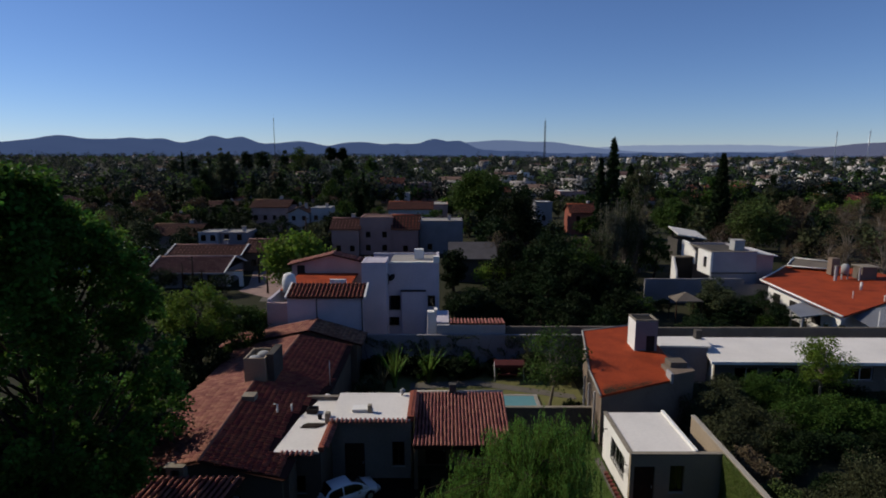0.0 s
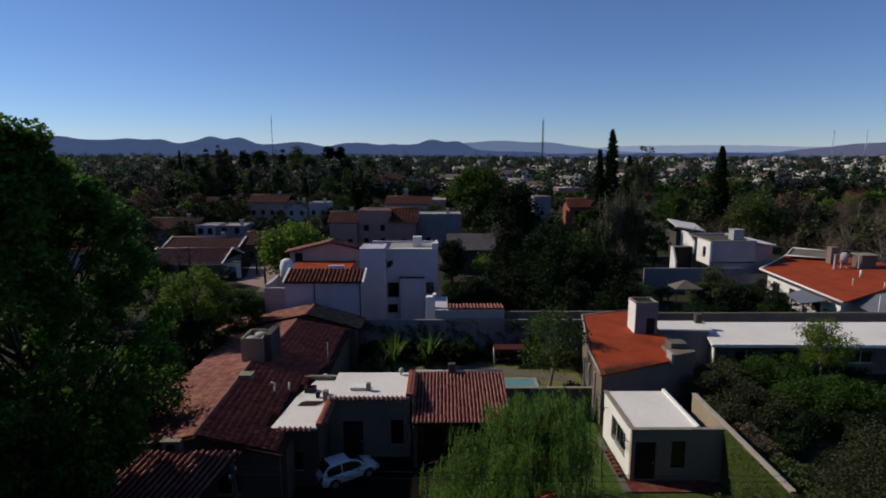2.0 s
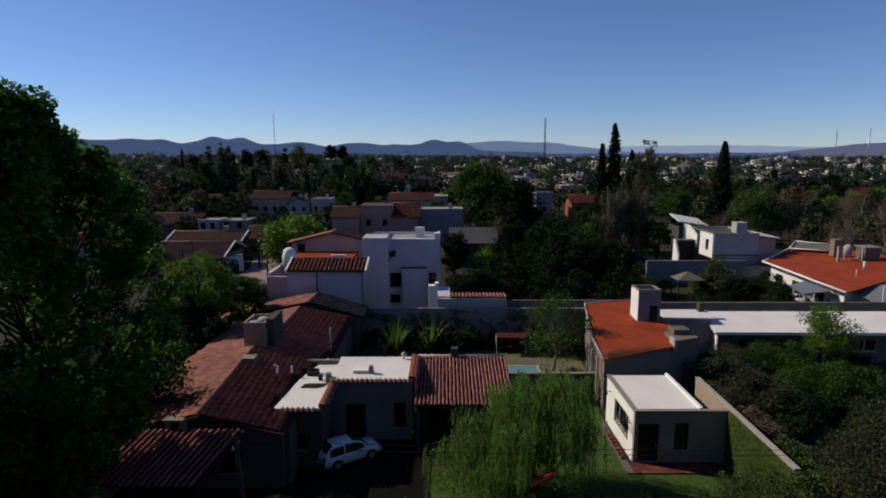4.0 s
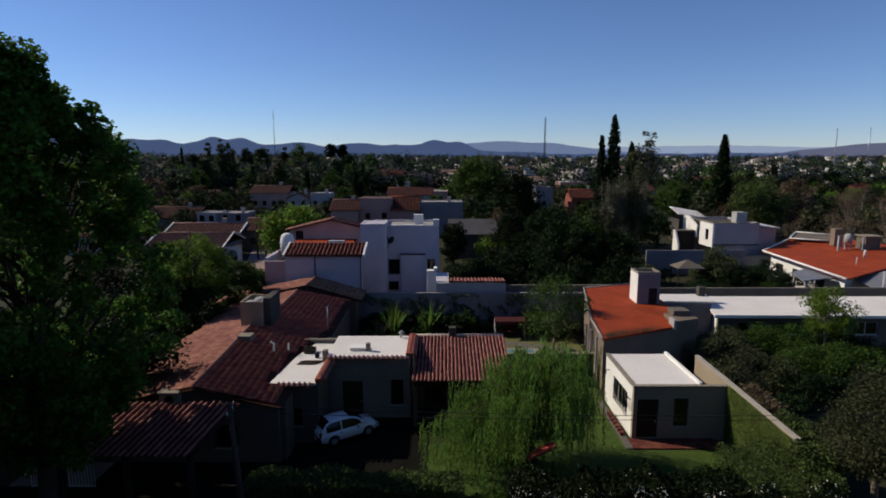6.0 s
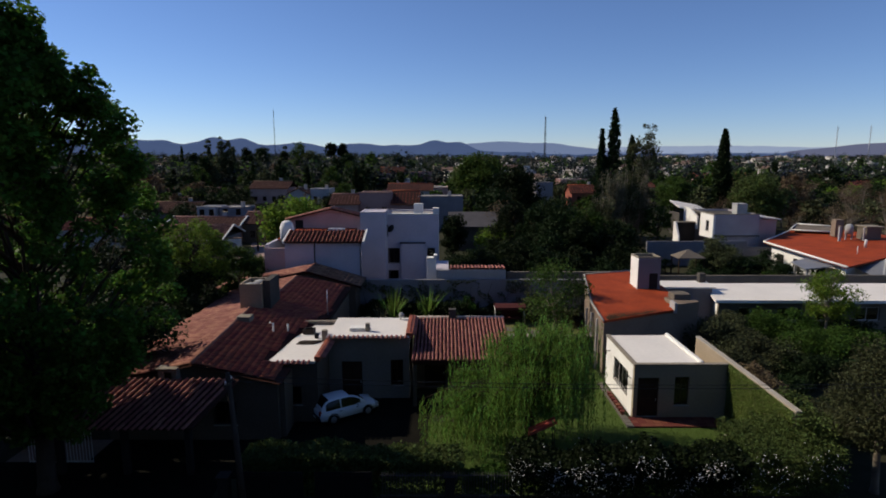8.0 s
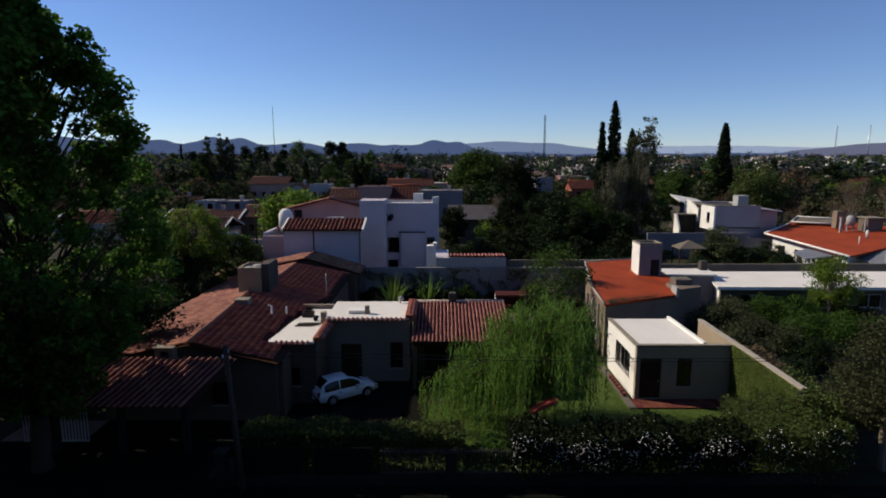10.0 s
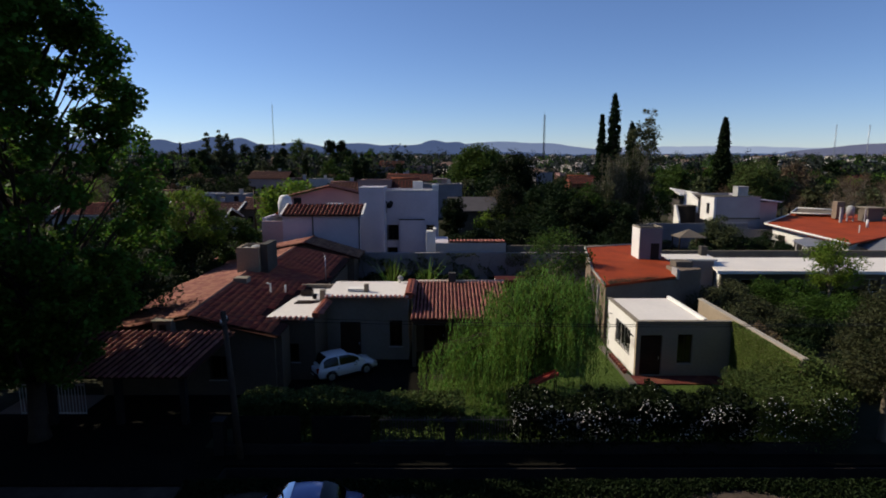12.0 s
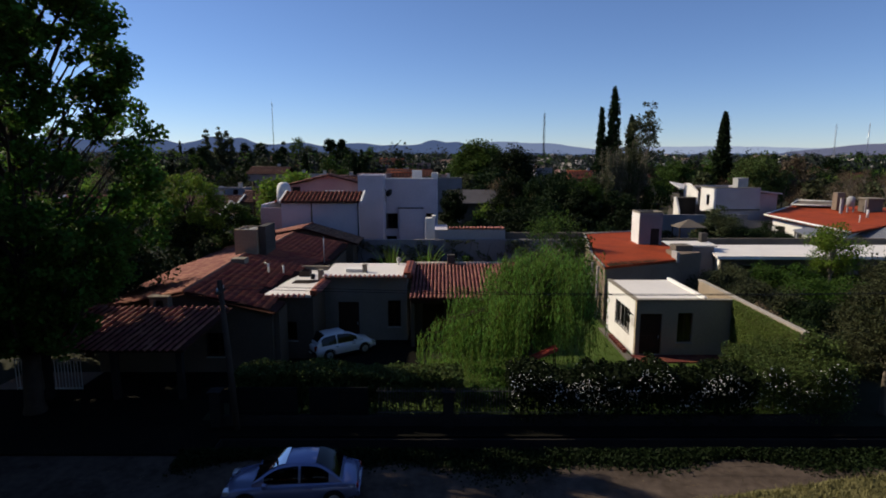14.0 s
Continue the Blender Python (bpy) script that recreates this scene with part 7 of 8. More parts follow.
for k in range(9):
    y = q.uniform(165, 250)
    x = q.uniform(-0.5, -0.12) * y
    flame("poplar", "narrow dark poplar between the far houses", (x, y, 0), q.uniform(9, 14), q.uniform(1.3, 2.0), "leaf_dark", 900 + k, 900, 0.6, 2, "poplar", "far poplars")
# unseen trees added out of the view, to shade the street and block skylight
for x, y, s in ((-27, 22.5, 1.5), (-31, 26.0, 2.0), (-34, 22.0, 2.2), (-26, 14.5, 1.4), (-31.5, 28.5, 1.2), (-35, 21, 1.5), (-31, 10, 1.3), (-16, 3, 1.3), (16, 3, 1.3), (-24, 5, 1.4), (24, 6, 1.4), (30, 3, 1.1), (-32, 0, 1.2)):
    copy_thing(PROTO[1 if x < 0 else 2], Matrix.LocRotScale((x, y, 0), Euler((0, 0, x)), (s, s, s)))
# two unseen rows behind the camera, added to dim the facing walls
for k in range(26):
    x, y = -42 + 7 * (k % 13) + q.normal(0, 0.8), (-12.5, -21)[k // 13] + q.normal(0, 0.7)
    copy_thing(PROTO[1], Matrix.LocRotScale((x, y, 0), Euler((0, 0, 1.3 * k)), (1.6, 1.6, 2.5)))
# unseen houses added behind the camera to close off the sky there
simple_house("facing_house", "unseen pale low house, added across the street", -22, -6, -44, -32, 3.4, 1.8, "x", M["white_worn_shade"], M["tile"])
simple_house("facing_house", "unseen pink low house, added across the street", 4, 20, -44, -32, 3.4, 1.8, "x", M["pink"], M["tile_old"])
for kd in PROTO:
    ms = [np.array([list(r) for r in m]) for k, m in JOINED if k == kd]
    if not ms:
        continue
    crown = [c for c in PROTO[kd].children if c.name.startswith("crown")][0]
    co = np.zeros(len(crown.data.vertices) * 3, np.float32)
    crown.data.vertices.foreach_get("co", co)
    v4 = np.concatenate([co.reshape(-1, 3), np.ones((len(co) // 3, 1))], 1)
    vs = np.einsum("nij,kj->nki", np.array(ms), v4)[:, :, :3].reshape(-1, 3)
    lab = "crowns of the further trees between the houses"
    tagged(link("further_trees", mesh_from("further_trees", vs, np.arange(len(vs)).reshape(-1, 4), crown.data.materials[0]), None), lab, "trees", "", "stuff")
bm = bmesh.new()
for kd, m in JOINED:
    s_ = m.to_scale().x
    p = m.translation
    tube(bm, [p, p + Vector((0, 0, 5 * s_))], [0.25 * s_, 0.12 * s_], 5)
tagged(part("further_trunks", bm, M["bark"]), "trunks of the further trees between the houses", "trees", "", "stuff")
for k in PROTO:
    PROTO[k].location = (-200 + 12 * k, 235, 0)
    if k < 6:
        FINE[k].location = (-125 + 10 * k, 140, 0)

# ---- cars ----
def car(label, at, turn, L, W, H, paint, sedan):
    """A car heading along +x: lofted body, greenhouse, glass, lamps, wheels."""
    t = thing("sedan_car" if sedan else "hatchback_car", label, "car", at, turn=turn)
    hl, hw = L / 2, W / 2
    belt = H * 0.61
    # stations along the body: x, lower edge, upper edge, half width
    st = [(-hl, 0.42, belt * 0.80, hw * 0.80), (-hl + 0.08, 0.30, belt * 0.96, hw * 0.90), (-hl + 0.4, 0.22, belt * 1.02, hw * 0.97), (-hl + 0.9, 0.2, belt * 1.02, hw), (0, 0.19, belt, hw),
          (hl - 1.35, 0.2, belt * 0.96, hw * 0.99), (hl - 0.9, 0.2, belt * 0.90, hw * 0.97), (hl - 0.4, 0.22, belt * 0.82, hw * 0.93), (hl - 0.1, 0.28, belt * 0.68, hw * 0.84), (hl, 0.38, belt * 0.55, hw * 0.7)]
    if not sedan:
        st[0] = (-hl, 0.38, belt * 0.92, hw * 0.84)
        st[1] = (-hl + 0.08, 0.28, belt * 1.0, hw * 0.93)
    bm = bmesh.new()
    rings = []
    for x, zb, zt, w in st:
        mid = zb + (zt - zb) * 0.55
        sec = [(w * 0.86, zb), (w * 0.97, zb + 0.12), (w, mid), (w * 0.96, zt - 0.06), (w * 0.86, zt), (0, zt + 0.025)]
        ring_ = [bm.verts.new((x, y, z)) for y, z in sec] + [bm.verts.new((x, -y, z)) for y, z in sec[-2::-1]]
        rings.append(ring_)
    n = len(rings[0])
    for a, b in zip(rings, rings[1:]):
        for k in range(n):
            bm.faces.new((a[k], b[k], b[(k + 1) % n], a[(k + 1) % n]))
    bm.faces.new(rings[0])
    bm.faces.new(rings[-1][::-1])
    bmesh.ops.recalc_face_normals(bm, faces=bm.faces)
    body = part("body", bm, paint, t, smooth=True)
    # greenhouse: a roofline that rises from the belt, arched at both ends
    if sedan:
        xb, rb, rf, xf = -hl + 0.5, -hl + 1.5, hl - 2.2, hl - 1.0
    else:
        xb, rb, rf, xf = -hl + 0.06, -hl + 0.75, hl - 2.0, hl - 0.85
    wb, wr, zb = hw * 0.9, hw * 0.66, belt * 0.985

    def top(x):
        if x < rb:
            f = math.sin(0.5 * math.pi * (x - xb) / (rb - xb)) ** (0.95 if sedan else 0.6)
        elif x > rf:
            f = math.sin(0.5 * math.pi * (xf - x) / (xf - rf)) ** 0.95
        else:
            f = 1.0 + 0.035 * math.sin(math.pi * (x - rb) / (rf - rb))
        return zb + (H - zb) * f

    def half(x, z):
        return wb + (wr - wb) * max(0.0, min(1.0, (z - zb) / (H - zb))) ** 1.3

    xs = [xb + (rb - xb) * k / 7 for k in range(7)] + [rb + (rf - rb) * k / 5 for k in range(5)] + [rf + (xf - rf) * k / 7 for k in range(8)]
    xs[0], xs[-1] = xb + 0.02, xf - 0.02
    bm = bmesh.new()
    prev = None
    for x in xs:
        zt = top(x)
        z1 = zb + (zt - zb) * 0.55
        edge = half(x, zt)
        sec = [(half(x, zb - 0.02), zb - 0.05), (half(x, z1), z1), (edge, zt - 0.03 * (zt - zb) / (H - zb)), (edge * 0.82, zt + 0.012), (0, zt + 0.03)]
        row_ = [bm.verts.new((x, y, z)) for y, z in sec] + [bm.verts.new((x, -y, z)) for y, z in sec[-2::-1]]
        if prev:
            for k in range(len(row_) - 1):
                bm.faces.new((prev[k], row_[k], row_[k + 1], prev[k + 1]))
        prev = row_
    bmesh.ops.recalc_face_normals(bm, faces=bm.faces)
    part("cabin", bm, paint, t, "rounded painted roof and pillars", smooth=True)

    def strip(name, rows_):
        """Glass patch through rows of points."""
        bm_ = bmesh.new()
        vs_ = [[bm_.verts.new(p_) for p_ in r_] for r_ in rows_]
        for u, v in zip(vs_, vs_[1:]):
            for k in range(len(u) - 1):
                bm_.faces.new((u[k], v[k], v[k + 1], u[k + 1]))
        part(name, bm_, M["car_glass"], t, "dark tinted glass", smooth=True)

    for name, x0, x1 in (("rear_window", xb + 0.1, rb - 0.12), ("windscreen", xf - 0.1, rf + 0.1)):
        rows_ = []
        for k in range(7):
            x = x0 + (x1 - x0) * k / 6
            zt, e = top(x) + 0.028, half(x, top(x)) * 0.92
            rows_.append([(x, e * v, zt + 0.018 * (1 - v * v)) for v in (-1, -0.5, 0, 0.5, 1)])
        strip(name, rows_)
    mid_ = 0.5 * (rb + rf) + 0.02
    for s_ in (-1, 1):
        for x0, x1 in ((xb + (0.45 if sedan else 0.3), mid_ - 0.04), (mid_ + 0.04, xf - 0.42)):
            rows_ = []
            for k in range(8):
                x = x0 + (x1 - x0) * k / 7
                zt = top(x) - 0.07
                rows_.append([(x, s_ * (half(x, z) + 0.014), z) for z in (zb + 0.03 + (zt - zb - 0.03) * v / 3 for v in range(4))])
            strip("side_window", rows_)
    # lamps, bumpers, plate, mirrors, handles
    for s_ in (-1, 1):
        boxed("headlight", M["lamp_clear"], t, hl - 0.34, hl - 0.05, s_ * hw * 0.68 - 0.16, s_ * hw * 0.68 + 0.16, belt * 0.56, belt * 0.74, 0.04, "clear headlight")
        boxed("tail_light", M["lamp_red"], t, -hl - 0.005, -hl + 0.14, s_ * hw * 0.72 - 0.11, s_ * hw * 0.72 + 0.11, belt * 0.68, belt * 0.68 + (0.18 if sedan else 0.3), 0.03, "red tail light")
        boxed("mirror", paint, t, hl - 1.55, hl - 1.4, s_ * (hw + 0.1) - 0.09, s_ * (hw + 0.1) + 0.09, belt * 0.98, belt * 0.98 + 0.14, 0.03)
        for x in (-0.75, 0.3):
            boxed("door_handle", M["trim_black"] if not sedan else paint, t, x, x + 0.17, s_ * hw - 0.012, s_ * hw + 0.018, belt * 0.84, belt * 0.84 + 0.035, 0.008)
        boxed("sill_trim", M["trim_black"], t, -hl + 1.05, hl - 1.2, s_ * hw * 0.93 - 0.03, s_ * hw * 0.93 + 0.03, 0.2, 0.29, 0.02)
    boxed("bumper", paint, t, hl - 0.12, hl + 0.04, -hw * 0.72, hw * 0.72, 0.26, 0.46, 0.05)
    boxed("bumper", paint if sedan else M["trim_black"], t, -hl - 0.05, -hl + 0.12, -hw * 0.85, hw * 0.85, 0.32, 0.56, 0.05)
    boxed("plate", M["plastic"], t, -hl - 0.022 if sedan else -hl - 0.062, -hl + 0.02, -0.2, 0.2, 0.62 if sedan else 0.38, 0.73 if sedan else 0.48, 0.0, "pale plate with plain dark bar")
    for sx in (-hl + 0.78, hl - 0.82):
        for s_ in (-1, 1):
            y = s_ * (hw - 0.09)
            bm = bmesh.new()
            tube(bm, [(sx, y - 0.115, 0.31), (sx, y - 0.09, 0.31), (sx, y + 0.09, 0.31), (sx, y + 0.115, 0.31)], [0.27, 0.31, 0.31, 0.27], 22)
            wh = part("wheel", bm, M["rubber"], t, "black rubber tyre", smooth=True)
            bm = bmesh.new()
            o = y + s_ * 0.112
            tube(bm, [(sx, o, 0.31), (sx, o + s_ * 0.012, 0.31)], [0.2, 0.17], 18)
            for k in range(5):
                an = 2 * math.pi * k / 5
                e = Vector((sx + 0.16 * math.cos(an), o + s_ * 0.014, 0.31 + 0.16 * math.sin(an)))
                tube(bm, [(sx, o + s_ * 0.02, 0.31), e], [0.035, 0.028], 5)
            part("rim", bm, M["rim"], wh)
            bm = bmesh.new()
            seg = 14
            for k in range(seg):
                a0, a1 = math.pi * k / seg, math.pi * (k + 1) / seg
                f = [(sx + R_ * math.cos(an), (s_ * (hw + 0.006)), 0.31 + R_ * math.sin(an)) for R_, an in ((0.33, a0), (0.37, a0), (0.37, a1), (0.33, a1))]
                bm.faces.new([bm.verts.new(p) for p in f])
            bmesh.ops.remove_doubles(bm, verts=bm.verts, dist=0.001)
            bmesh.ops.solidify(bm, geom=bm.faces[:], thickness=0.02)
            part("wheel_arch", bm, M["trim_black"], t)
    return t


car("pale silver-blue sedan parked along the dusty street", (-4.95, 17.75, 0.012), 184.0, 4.45, 1.74, 1.46, M["car_silver"], True)
car("white hatchback parked on the driveway by the house", (-5.8, 32.0, 0.045), 35.0, 3.8, 1.66, 1.42, M["car_white"], False)

# ---- railings along the street ----
RAIL = thing("iron_railing", "iron railing on a low plinth wall", "railing", (3, 22.75, 0.55))
bar_mesh = bpy.data.meshes.new("bar")
bm = bmesh.new()
box(bm, -0.011, 0.011, -0.011, 0.011, 0, 1.15)
tube(bm, [(0, 0, 1.15), (0, 0, 1.19), (0, 0, 1.26)], [0.022, 0.018, 0.002], 6)
bm.to_mesh(bar_mesh)
bm.free()
bar_mesh.materials.append(M["grey_iron"])
for k in range(78):
    x = -2.6 + k * 0.125
    b = new("bar", bar_mesh)
    b.parent = RAIL
    b.location = (x - 3, 0, 0)
for z in (0.1, 1.05):
    boxed("rail", M["grey_iron"], RAIL, -2.7, 7.1, 22.735, 22.765, 0.55 + z, 0.59 + z, 0.0)
for x in (-9.5, 0.35):
    p = thing("fence_pillar", "rendered fence pillar with a cap, painted dark for shade", "pillar", (x, 22.75, 0), "fence pillars")
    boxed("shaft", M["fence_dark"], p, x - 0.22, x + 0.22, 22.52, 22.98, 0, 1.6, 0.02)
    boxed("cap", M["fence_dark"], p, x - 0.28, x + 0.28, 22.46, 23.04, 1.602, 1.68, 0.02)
# closed stretch in front of the driveway
SG = thing("sheet_gate", "dark sheet-metal driveway gate", "gate", (-6, 22.75, 0))
for x0, x1 in ((-8.95, -7.5), (-7.48, -6.05), (-5.55, -4.3), (-4.28, -3.05)):
    leafp = boxed("gate_leaf", M["iron"], SG, x0, x1, 22.71, 22.77, 0.56, 1.8, 0.01)
    for z in (0.7, 1.6):
        boxed("brace", M["iron"], leafp, x0 + 0.05, x1 - 0.05, 22.68, 22.71, z, z + 0.06, 0.0)

# white barred gate on the far side of the carport
WG = thing("white_gate", "white barred metal gate beside the carport", "gate", (-19.2, 26.5, 0))
boxed("gate_frame", M["white_iron"], WG, -20.8, -17.6, 26.48, 26.52, 0.15, 0.21, 0.0)
boxed("gate_frame", M["white_iron"], WG, -20.8, -17.6, 26.48, 26.52, 1.6, 1.66, 0.0)
for k in range(21):
    boxed("bar", M["white_iron"], WG, -20.8 + k * 0.16, -20.77 + k * 0.16, 26.485, 26.515, 0.1, 1.75, 0.0)

# ---- pole and wires ----
PO = thing("utility_pole", "weathered wooden utility pole by the fence", "pole", (-8.55, 22.3, 0))
tubed("shaft", M["wood_pole"], PO, [(-8.5, 22.3, 0), (-8.68, 22.3, 3.3), (-8.87, 22.3, 6.5)], (0.14, 0.125, 0.105), 10)
boxed("crossarm", M["wood_pole"], PO, -8.92, -8.8, 21.9, 22.7, 6.0, 6.12, 0.01)
for y in (22.0, 22.6):
    tubed("insulator", M["plastic"], PO, [(-8.86, y, 6.12), (-8.86, y, 6.25)], (0.045, 0.03), 8)


def wire(x0, y0, z0, x1, y1, z1, sag):
    bm = bmesh.new()
    pts = []
    for k in range(25):
        u = k / 24
        pts.append((x0 + (x1 - x0) * u, y0 + (y1 - y0) * u, z0 + (z1 - z0) * u - sag * 4 * u * (1 - u)))
    tube(bm, pts, [0.012] * 25, 5)
    tagged(part("power_wire", bm, M["trim_black"]), "thin black overhead power wire", "wire", "overhead wires")


wire(-8.86, 22.0, 6.25, 31, 21.2, 6.6, 0.35)
wire(-8.86, 22.6, 6.25, 31, 21.9, 6.5, 0.42)

# poles of the side street
for x, y, h in ((-30.3, 92, 7.6), (-26.8, 85, 3.4), (-40.6, 87, 4.3), (-39.0, 87, 5.4), (-37.6, 87, 3.4), (-30, 124, 7.6)):
    p = thing("street_pole", "dark wooden street pole far down the road", "pole", (x, y, 0), "poles of the side street")
    tubed("shaft", M["wood"], p, [(x, y, 0), (x, y, h)], (0.17, 0.12), 8)
    boxed("crossarm", M["wood"], p, x - 0.6, x + 0.6, y - 0.05, y + 0.05, h - 0.5, h - 0.38, 0.0)

# ---- hedge with white flowers ----
def hedge(label, x0, x1, y0, y1, h, leaf, seed, n, size, flowers=0, loose=1.0):
    q = np.random.default_rng(seed)
    t = thing("hedge", label, "hedge", ((x0 + x1) / 2, (y0 + y1) / 2, 0), turn=0.01)
    cx, cy = (x1 - x0) / 2, (y1 - y0) / 2
    x, y, u = q.uniform(-cx, cx, n), q.uniform(-cy, cy, n), q.random(n) ** 0.45
    top = np.array([h * (0.86 + 0.24 * loose * noise.noise((a * 0.55, seed, 0)) + 0.14 * loose * noise.noise((a * 2.1, seed, 4))) for a in x])
    side = 1 + 0.22 * np.sin(x * 2.3 + seed) * (u)
    pts = np.stack([x, y * side, u * top], 1)
    bm = bmesh.new()
    for k in range(int((x1 - x0) / 0.5)):
        xx = -cx + 0.25 + k * 0.5
        tube(bm, [(xx, 0, -0.1), (xx + q.normal(0, 0.1), q.normal(0, 0.1), h * 0.75)], [0.03, 0.012], 5, False)
    part("stem", bm, M["bark"], t)
    link("foliage", leaf_cloud(pts, size, M[leaf], "foliage", seed + 1, 0.3, 1.5), t)
    if flowers:
        k = q.integers(0, n, flowers)
        dense = np.array([noise.noise((pts[i][0] * 0.8, pts[i][2] * 1.2, 9)) for i in k])
        k = k[(dense > -0.16) & (pts[k][:, 2] > 0.9)]
        fp = pts[k] * np.array((1, 1.08, 1.03))
        fp[:, 1] = np.where(q.random(len(k)) < 0.7, -cy * 1.08 + q.normal(0, 0.1, len(k)), fp[:, 1])
        link("blossom", leaf_cloud(fp, 0.05, M["petal"], "blossom", seed + 2, 0.2, 1.1), t, "small white blossoms")["kind"] = "stuff"


hedge("flowering hedge dotted with white blossoms", 2.9, 13.4, 22.4, 24.4, 2.8, "leaf_dark", 601, 34000, 0.1, 2000)
hedge("loose olive-green hedge against the boundary wall", 13.5, 17.6, 22.5, 26.4, 3.15, "leaf_grass", 611, 40000, 0.06, 420)
hedge("clipped green hedge inside the driveway gate", -8.9, -3.6, 22.95, 24.6, 2.75, "leaf_grass", 621, 22000, 0.08, 0, 0.25)
hedge("clipped lower green hedge inside the driveway gate", -3.6, 1.0, 22.95, 24.5, 2.6, "leaf_grass", 625, 18000, 0.08, 0, 0.35)
hedge("loose green growth behind the iron railing", 1.0, 2.9, 23.0, 24.0, 1.8, "leaf", 641, 4200, 0.09, 12)

# ivy on the boundary wall
q = np.random.default_rng(631)
n = 42000
yy, zz = q.uniform(25.0, 31.4, n), q.uniform(0.02, 3.46, n)
ivy_pts = np.stack([16.47 + (yy - 22.8) * 0.0222 - np.abs(q.normal(0, 0.06, n)), yy, zz], 1)
ivy_t = thing("ivy", "clipped green ivy covering the sunlit wall", "ivy", (0, 0, 0))
for k in range(14):
    y0 = 25.2 + 0.45 * k
    zz_ = [0.0, 0.8, 1.7, 2.6, 3.3]
    tubed("stem", M["bark"], ivy_t, [(16.5 + (y0 - 22.8) * 0.0222, y0 + 0.25 * math.sin(3 * z + k), z) for z in zz_], (0.03, 0.025, 0.02, 0.015, 0.01), 5)
link("foliage", leaf_cloud(ivy_pts, 0.05, M["ivy"], "foliage", 632, 0.2, 1.2), ivy_t)

# creeper on the back wall
q3 = np.random.default_rng(651)
cx_, cz_ = q3.uniform(-8.0, 13.5, 30000), 3.75 * q3.random(30000) ** 0.8
patch = np.array([noise.noise((a * 0.35, b * 0.6, 5.0)) + 0.6 * noise.noise((a * 1.3, b * 1.5, 2.0)) for a, b in zip(cx_, cz_)])
sel = (patch > 0.1) & (q3.random(30000) < 0.3)
cp_ = np.stack([cx_[sel], 52.97 - np.abs(q3.normal(0, 0.14, sel.sum())), cz_[sel]], 1)
creeper = thing("creeper", "patchy dark creeper on the grey back wall", "creeper", (0, 0, 0))
for k in range(12):
    x0 = -7.4 + 1.7 * k
    tubed("stem", M["bark"], creeper, [(x0 + 0.2 * math.sin(2 * z + k), 52.95, z) for z in (0, 1.2, 2.4, 3.4)], (0.03, 0.025, 0.018, 0.01), 5)
link("foliage", leaf_cloud(cp_, 0.12, M["leaf_olive"], "foliage", 652, 0.2, 1.3), creeper)

# grass blades on the lawn
n = 36000
gx, gy = q.uniform(-7.8, 16.4, n), q.uniform(23.7, 37.5, n)
keep_ = ~((gx > 10.4) & (gy > 30.2)) & ~((gx < -0.7) & (gy > 25.1)) & ~((gx < 4.5) & (gy > 31.0))
gx, gy = gx[keep_], gy[keep_]
n = len(gx)
an, hh = q.uniform(0, 6.28, n), q.uniform(0.05, 0.13, n)
w = 0.012
lean = q.normal(0, 0.03, (n, 2))
vs = np.stack([np.stack([gx - w * np.cos(an), gy - w * np.sin(an), np.full(n, 0.028)], 1), np.stack([gx + w * np.cos(an), gy + w * np.sin(an), np.full(n, 0.028)], 1),
               np.stack([gx + lean[:, 0] + 0.004, gy + lean[:, 1], 0.03 + hh], 1), np.stack([gx + lean[:, 0] - 0.004, gy + lean[:, 1], 0.03 + hh], 1)], 1).reshape(-1, 3)
tagged(link("grass", mesh_from("grass", vs, np.arange(4 * n).reshape(-1, 4), M["blade"]), None), "short green grass blades on the lawn", "grass", "", "stuff")
# dry tufts on the verge
n = 16000
gx, gy = q.uniform(8.0, 21, n), q.uniform(16.6, 19.6, n)
keep_ = gy < 17.4 + 0.225 * (gx - 8.8)
gx, gy = gx[keep_], gy[keep_]
n = len(gx)
an, hh = q.uniform(0, 6.28, n), q.uniform(0.05, 0.2, n)
lean = q.normal(0, 0.06, (n, 2))
vs = np.stack([np.stack([gx - 0.02 * np.cos(an), gy - 0.02 * np.sin(an), np.full(n, 0.025)], 1), np.stack([gx + 0.02 * np.cos(an), gy + 0.02 * np.sin(an), np.full(n, 0.025)], 1),
               np.stack([gx + lean[:, 0] + 0.004, gy + lean[:, 1], 0.03 + hh], 1), np.stack([gx + lean[:, 0] - 0.004, gy + lean[:, 1], 0.03 + hh], 1)], 1).reshape(-1, 3)
tagged(link("dry_tufts", mesh_from("dry_tufts", vs, np.arange(4 * n).reshape(-1, 4), M["verge_grass"]), None), "dry yellowish grass tufts on the verge", "grass", "", "stuff")
# low weeds added to darken the shaded ditch edge, thinning out towards the street
n = 52000
wx = q.uniform(-10, 22, n)
wy = 20.45 - np.abs(q.normal(0, 0.62, n)) * (0.75 + 0.5 * np.sin(wx * 0.7) * np.sin(wx * 0.31 + 1))
wz = 0.02 + q.random(n) ** 2 * np.clip(0.32 - 0.2 * (20.45 - wy), 0.04, 0.3)
tagged(link("weeds", leaf_cloud(np.stack([wx, wy, wz], 1), 0.075, M["leaf_dark"], "weeds", 661, 0.3, 1.8), None), "low dark weeds added for the shade along the ditch", "weeds", "", "stuff")
# fallen leaves and pebbles on the street
n = 1900
lp = np.stack([q.uniform(-20, 22, n), q.uniform(15.2, 19.6, n), np.full(n, 0.02)], 1)
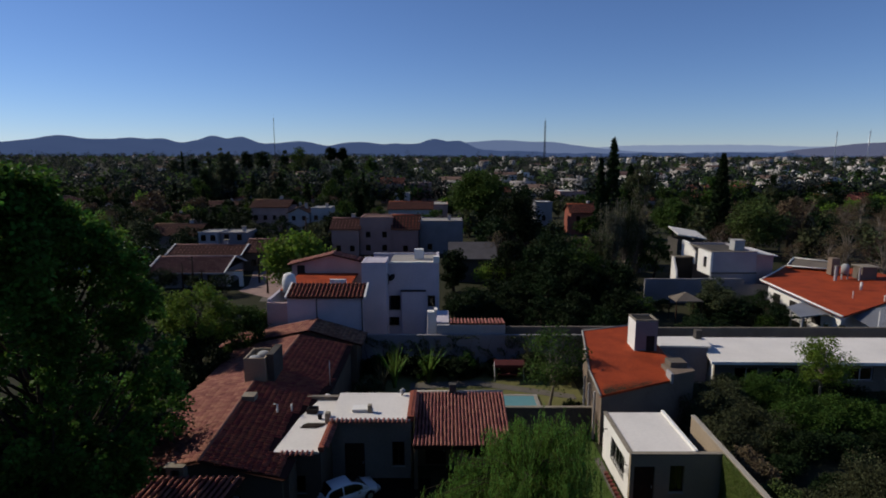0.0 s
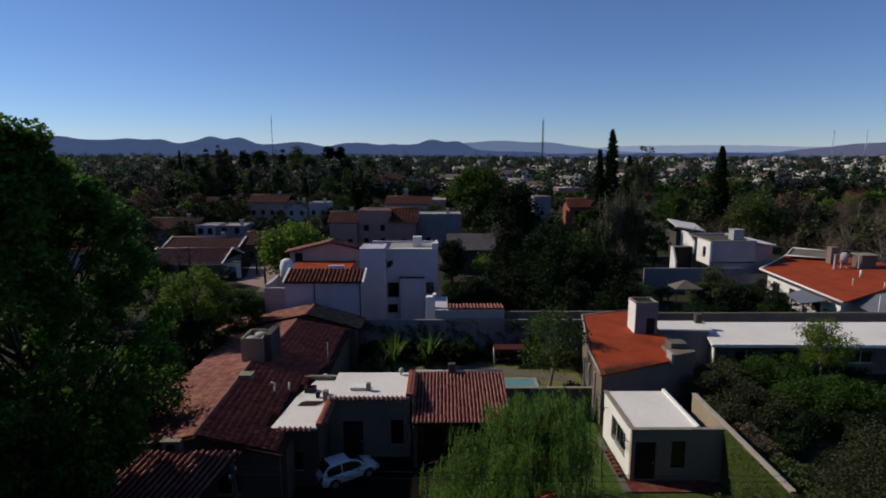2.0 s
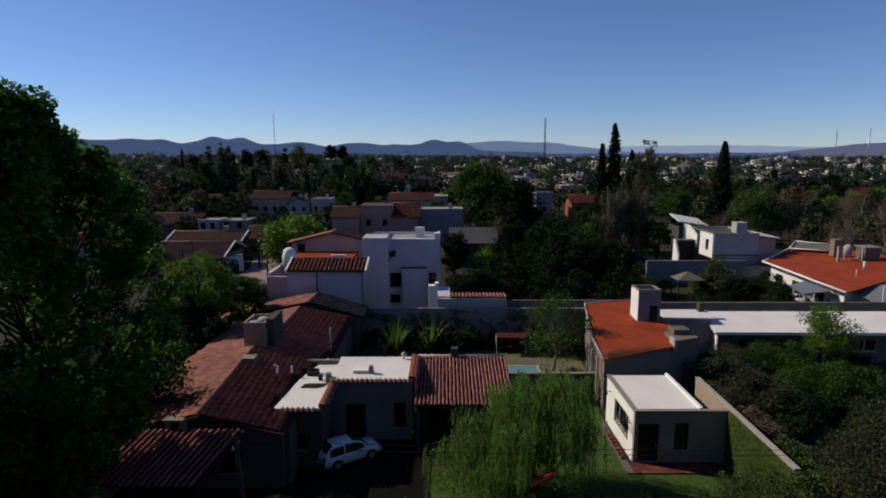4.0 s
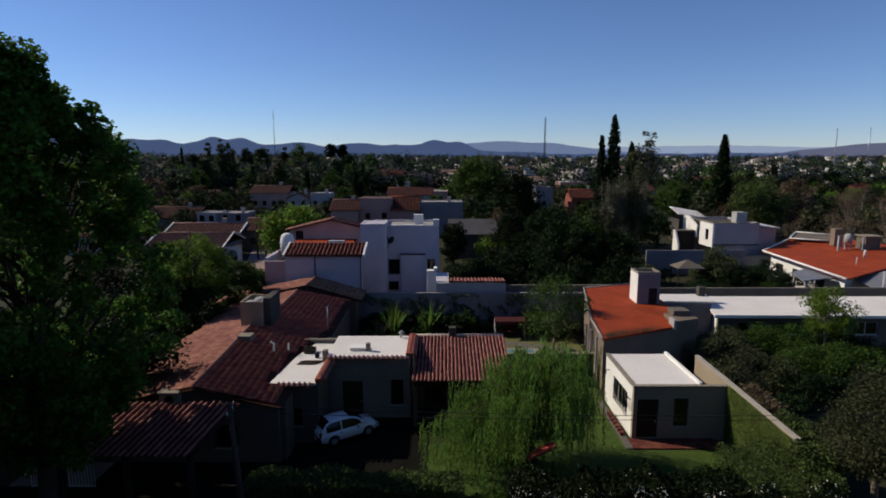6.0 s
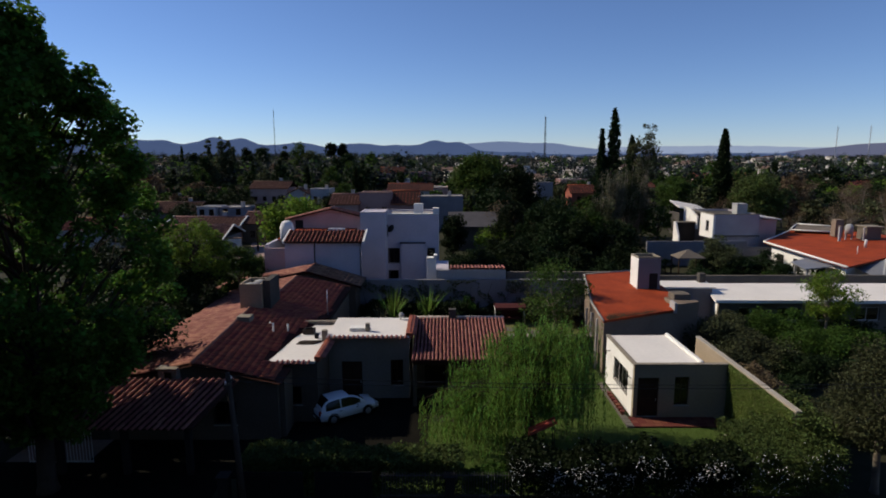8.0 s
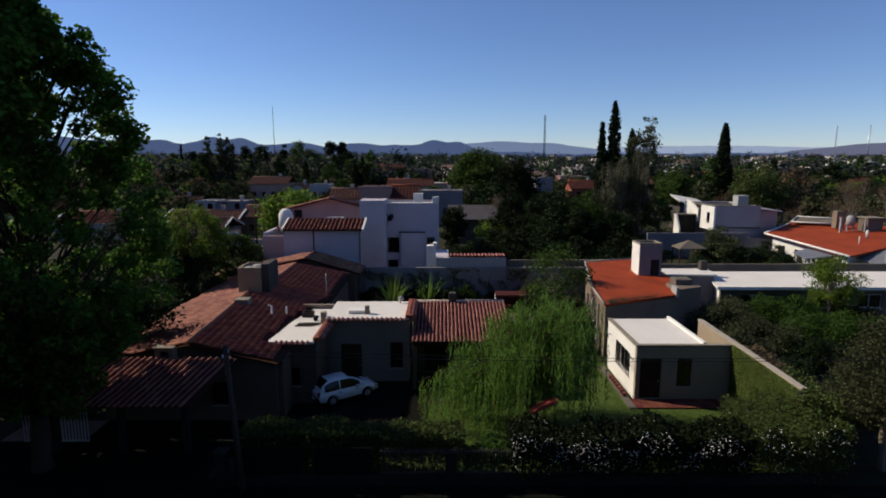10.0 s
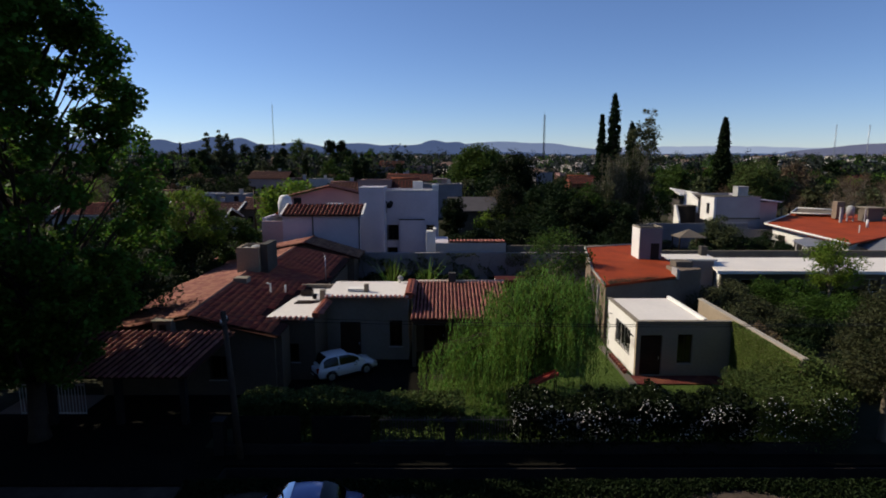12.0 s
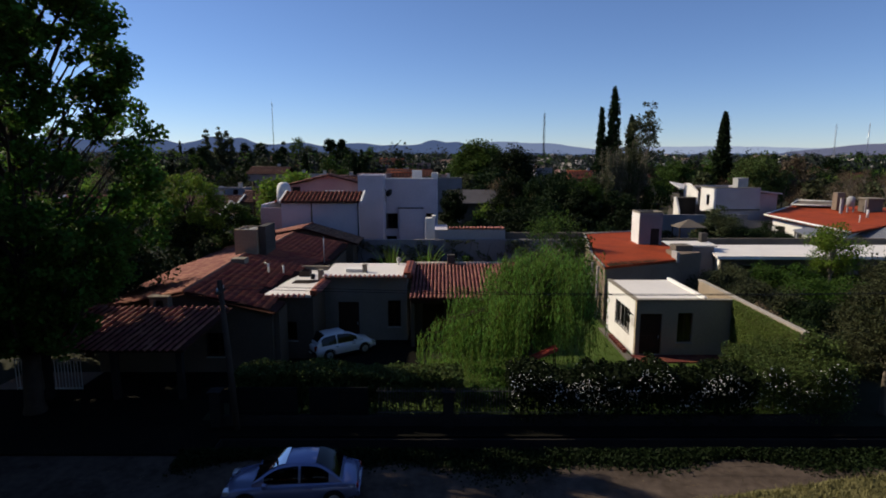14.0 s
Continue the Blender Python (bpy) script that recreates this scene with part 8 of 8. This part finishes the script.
tagged(link("leaf_litter", leaf_cloud(lp, 0.05, M["leaf_brown"], "leaf_litter", 641, 2.5, 1.3), None), "dry brown leaf litter on the street", "leaves", "", "stuff")

q2 = np.random.default_rng(645)
u_, v_ = q2.random(2200), np.abs(q2.normal(0, 0.3, 2200))
lp = np.stack([11.7 + 5.4 * u_, 38.85 + 2.43 * u_ + v_ * (1.5 + 2.5 * np.sin(u_ * 5) ** 2), 3.93 + 0.03 * v_], 1)
tagged(link("roof_litter", leaf_cloud(lp, 0.1, M["leaf_brown"], "roof_litter", 646, 2.5, 1.3), None), "dry dark leaf litter along the red roof edge", "leaves", "", "stuff")

# ---- pool garden things ----
PL = thing("swimming_pool", "small turquoise pool with a pale stone rim", "pool", (6.3, 45.4, 0))
bm = bmesh.new()
for a in ((4.4, 8.2, 44.5, 44.75), (4.4, 8.2, 47.0, 47.3), (4.4, 4.7, 44.75, 47.0), (7.9, 8.2, 44.75, 47.0)):
    box(bm, *a, 0.0, 0.2)
part("rim", bm, M["concrete"], PL, "pale stone rim")
boxed("basin", M["water_basin"], PL, 4.7, 7.9, 44.75, 47.0, 0.02, 0.12, 0.0, "turquoise tiled basin")
boxed("water", M["water"], PL, 4.702, 7.898, 44.752, 46.998, 0.125, 0.17, 0.0, "clear water").visible_shadow = False
SS = thing("swing_seat", "garden swing seat with a dark red canopy and side cloths", "swing seat", (6.2, 51.2, 0))
bm = bmesh.new()
prism(bm, [(4.8, 50.5, 1.62), (7.6, 50.5, 1.62), (7.6, 51.2, 1.85), (4.8, 51.2, 1.85)], (0, 0, 0.05))
prism(bm, [(4.8, 51.21, 1.85), (7.6, 51.21, 1.85), (7.6, 51.9, 1.62), (4.8, 51.9, 1.62)], (0, 0, 0.05))
part("canopy", bm, M["canopy"], SS, "dark red canvas canopy")
boxed("valance", M["canopy"], SS, 4.8, 7.6, 50.46, 50.5, 1.42, 1.66, 0.0)
boxed("back_cloth", M["canopy"], SS, 4.9, 7.5, 51.86, 51.9, 0.35, 1.6, 0.0)
boxed("seat", M["canopy"], SS, 5.2, 7.2, 50.95, 51.5, 0.45, 0.6, 0.03)
boxed("backrest", M["canopy"], SS, 5.2, 7.2, 51.5, 51.62, 0.58, 1.05, 0.03)
for x in (4.85, 7.55):
    for y in (50.55, 51.85):
        tubed("leg", M["white_iron"], SS, [(x, y, 0.02), (x, 51.2, 1.8)], (0.035, 0.035), 6)
SL = thing("garden_slide", "red plank slide beside the willow", "slide", (5.6, 27.4, 0))
bm = bmesh.new()
prism(bm, [(4.4, 26.9, 1.3), (4.4, 27.4, 1.3), (5.8, 27.4, 1.95), (5.8, 26.9, 1.95)], (0, 0, 0.06))
part("chute", bm, M["red_paint"], SL)
for y in (26.88, 27.4):
    bm = bmesh.new()
    prism(bm, [(4.4, y, 1.3), (4.4, y + 0.03, 1.3), (5.8, y + 0.03, 1.95), (5.8, y, 1.95)], (0, 0, 0.16))
    part("side_rail", bm, M["red_paint"], SL)
for x, z in ((5.7, 1.89), (4.5, 1.33)):
    for y in (26.92, 27.36):
        tubed("leg", M["iron"], SL, [(x, y, 0.0), (x, y, z)], (0.025, 0.025), 6)
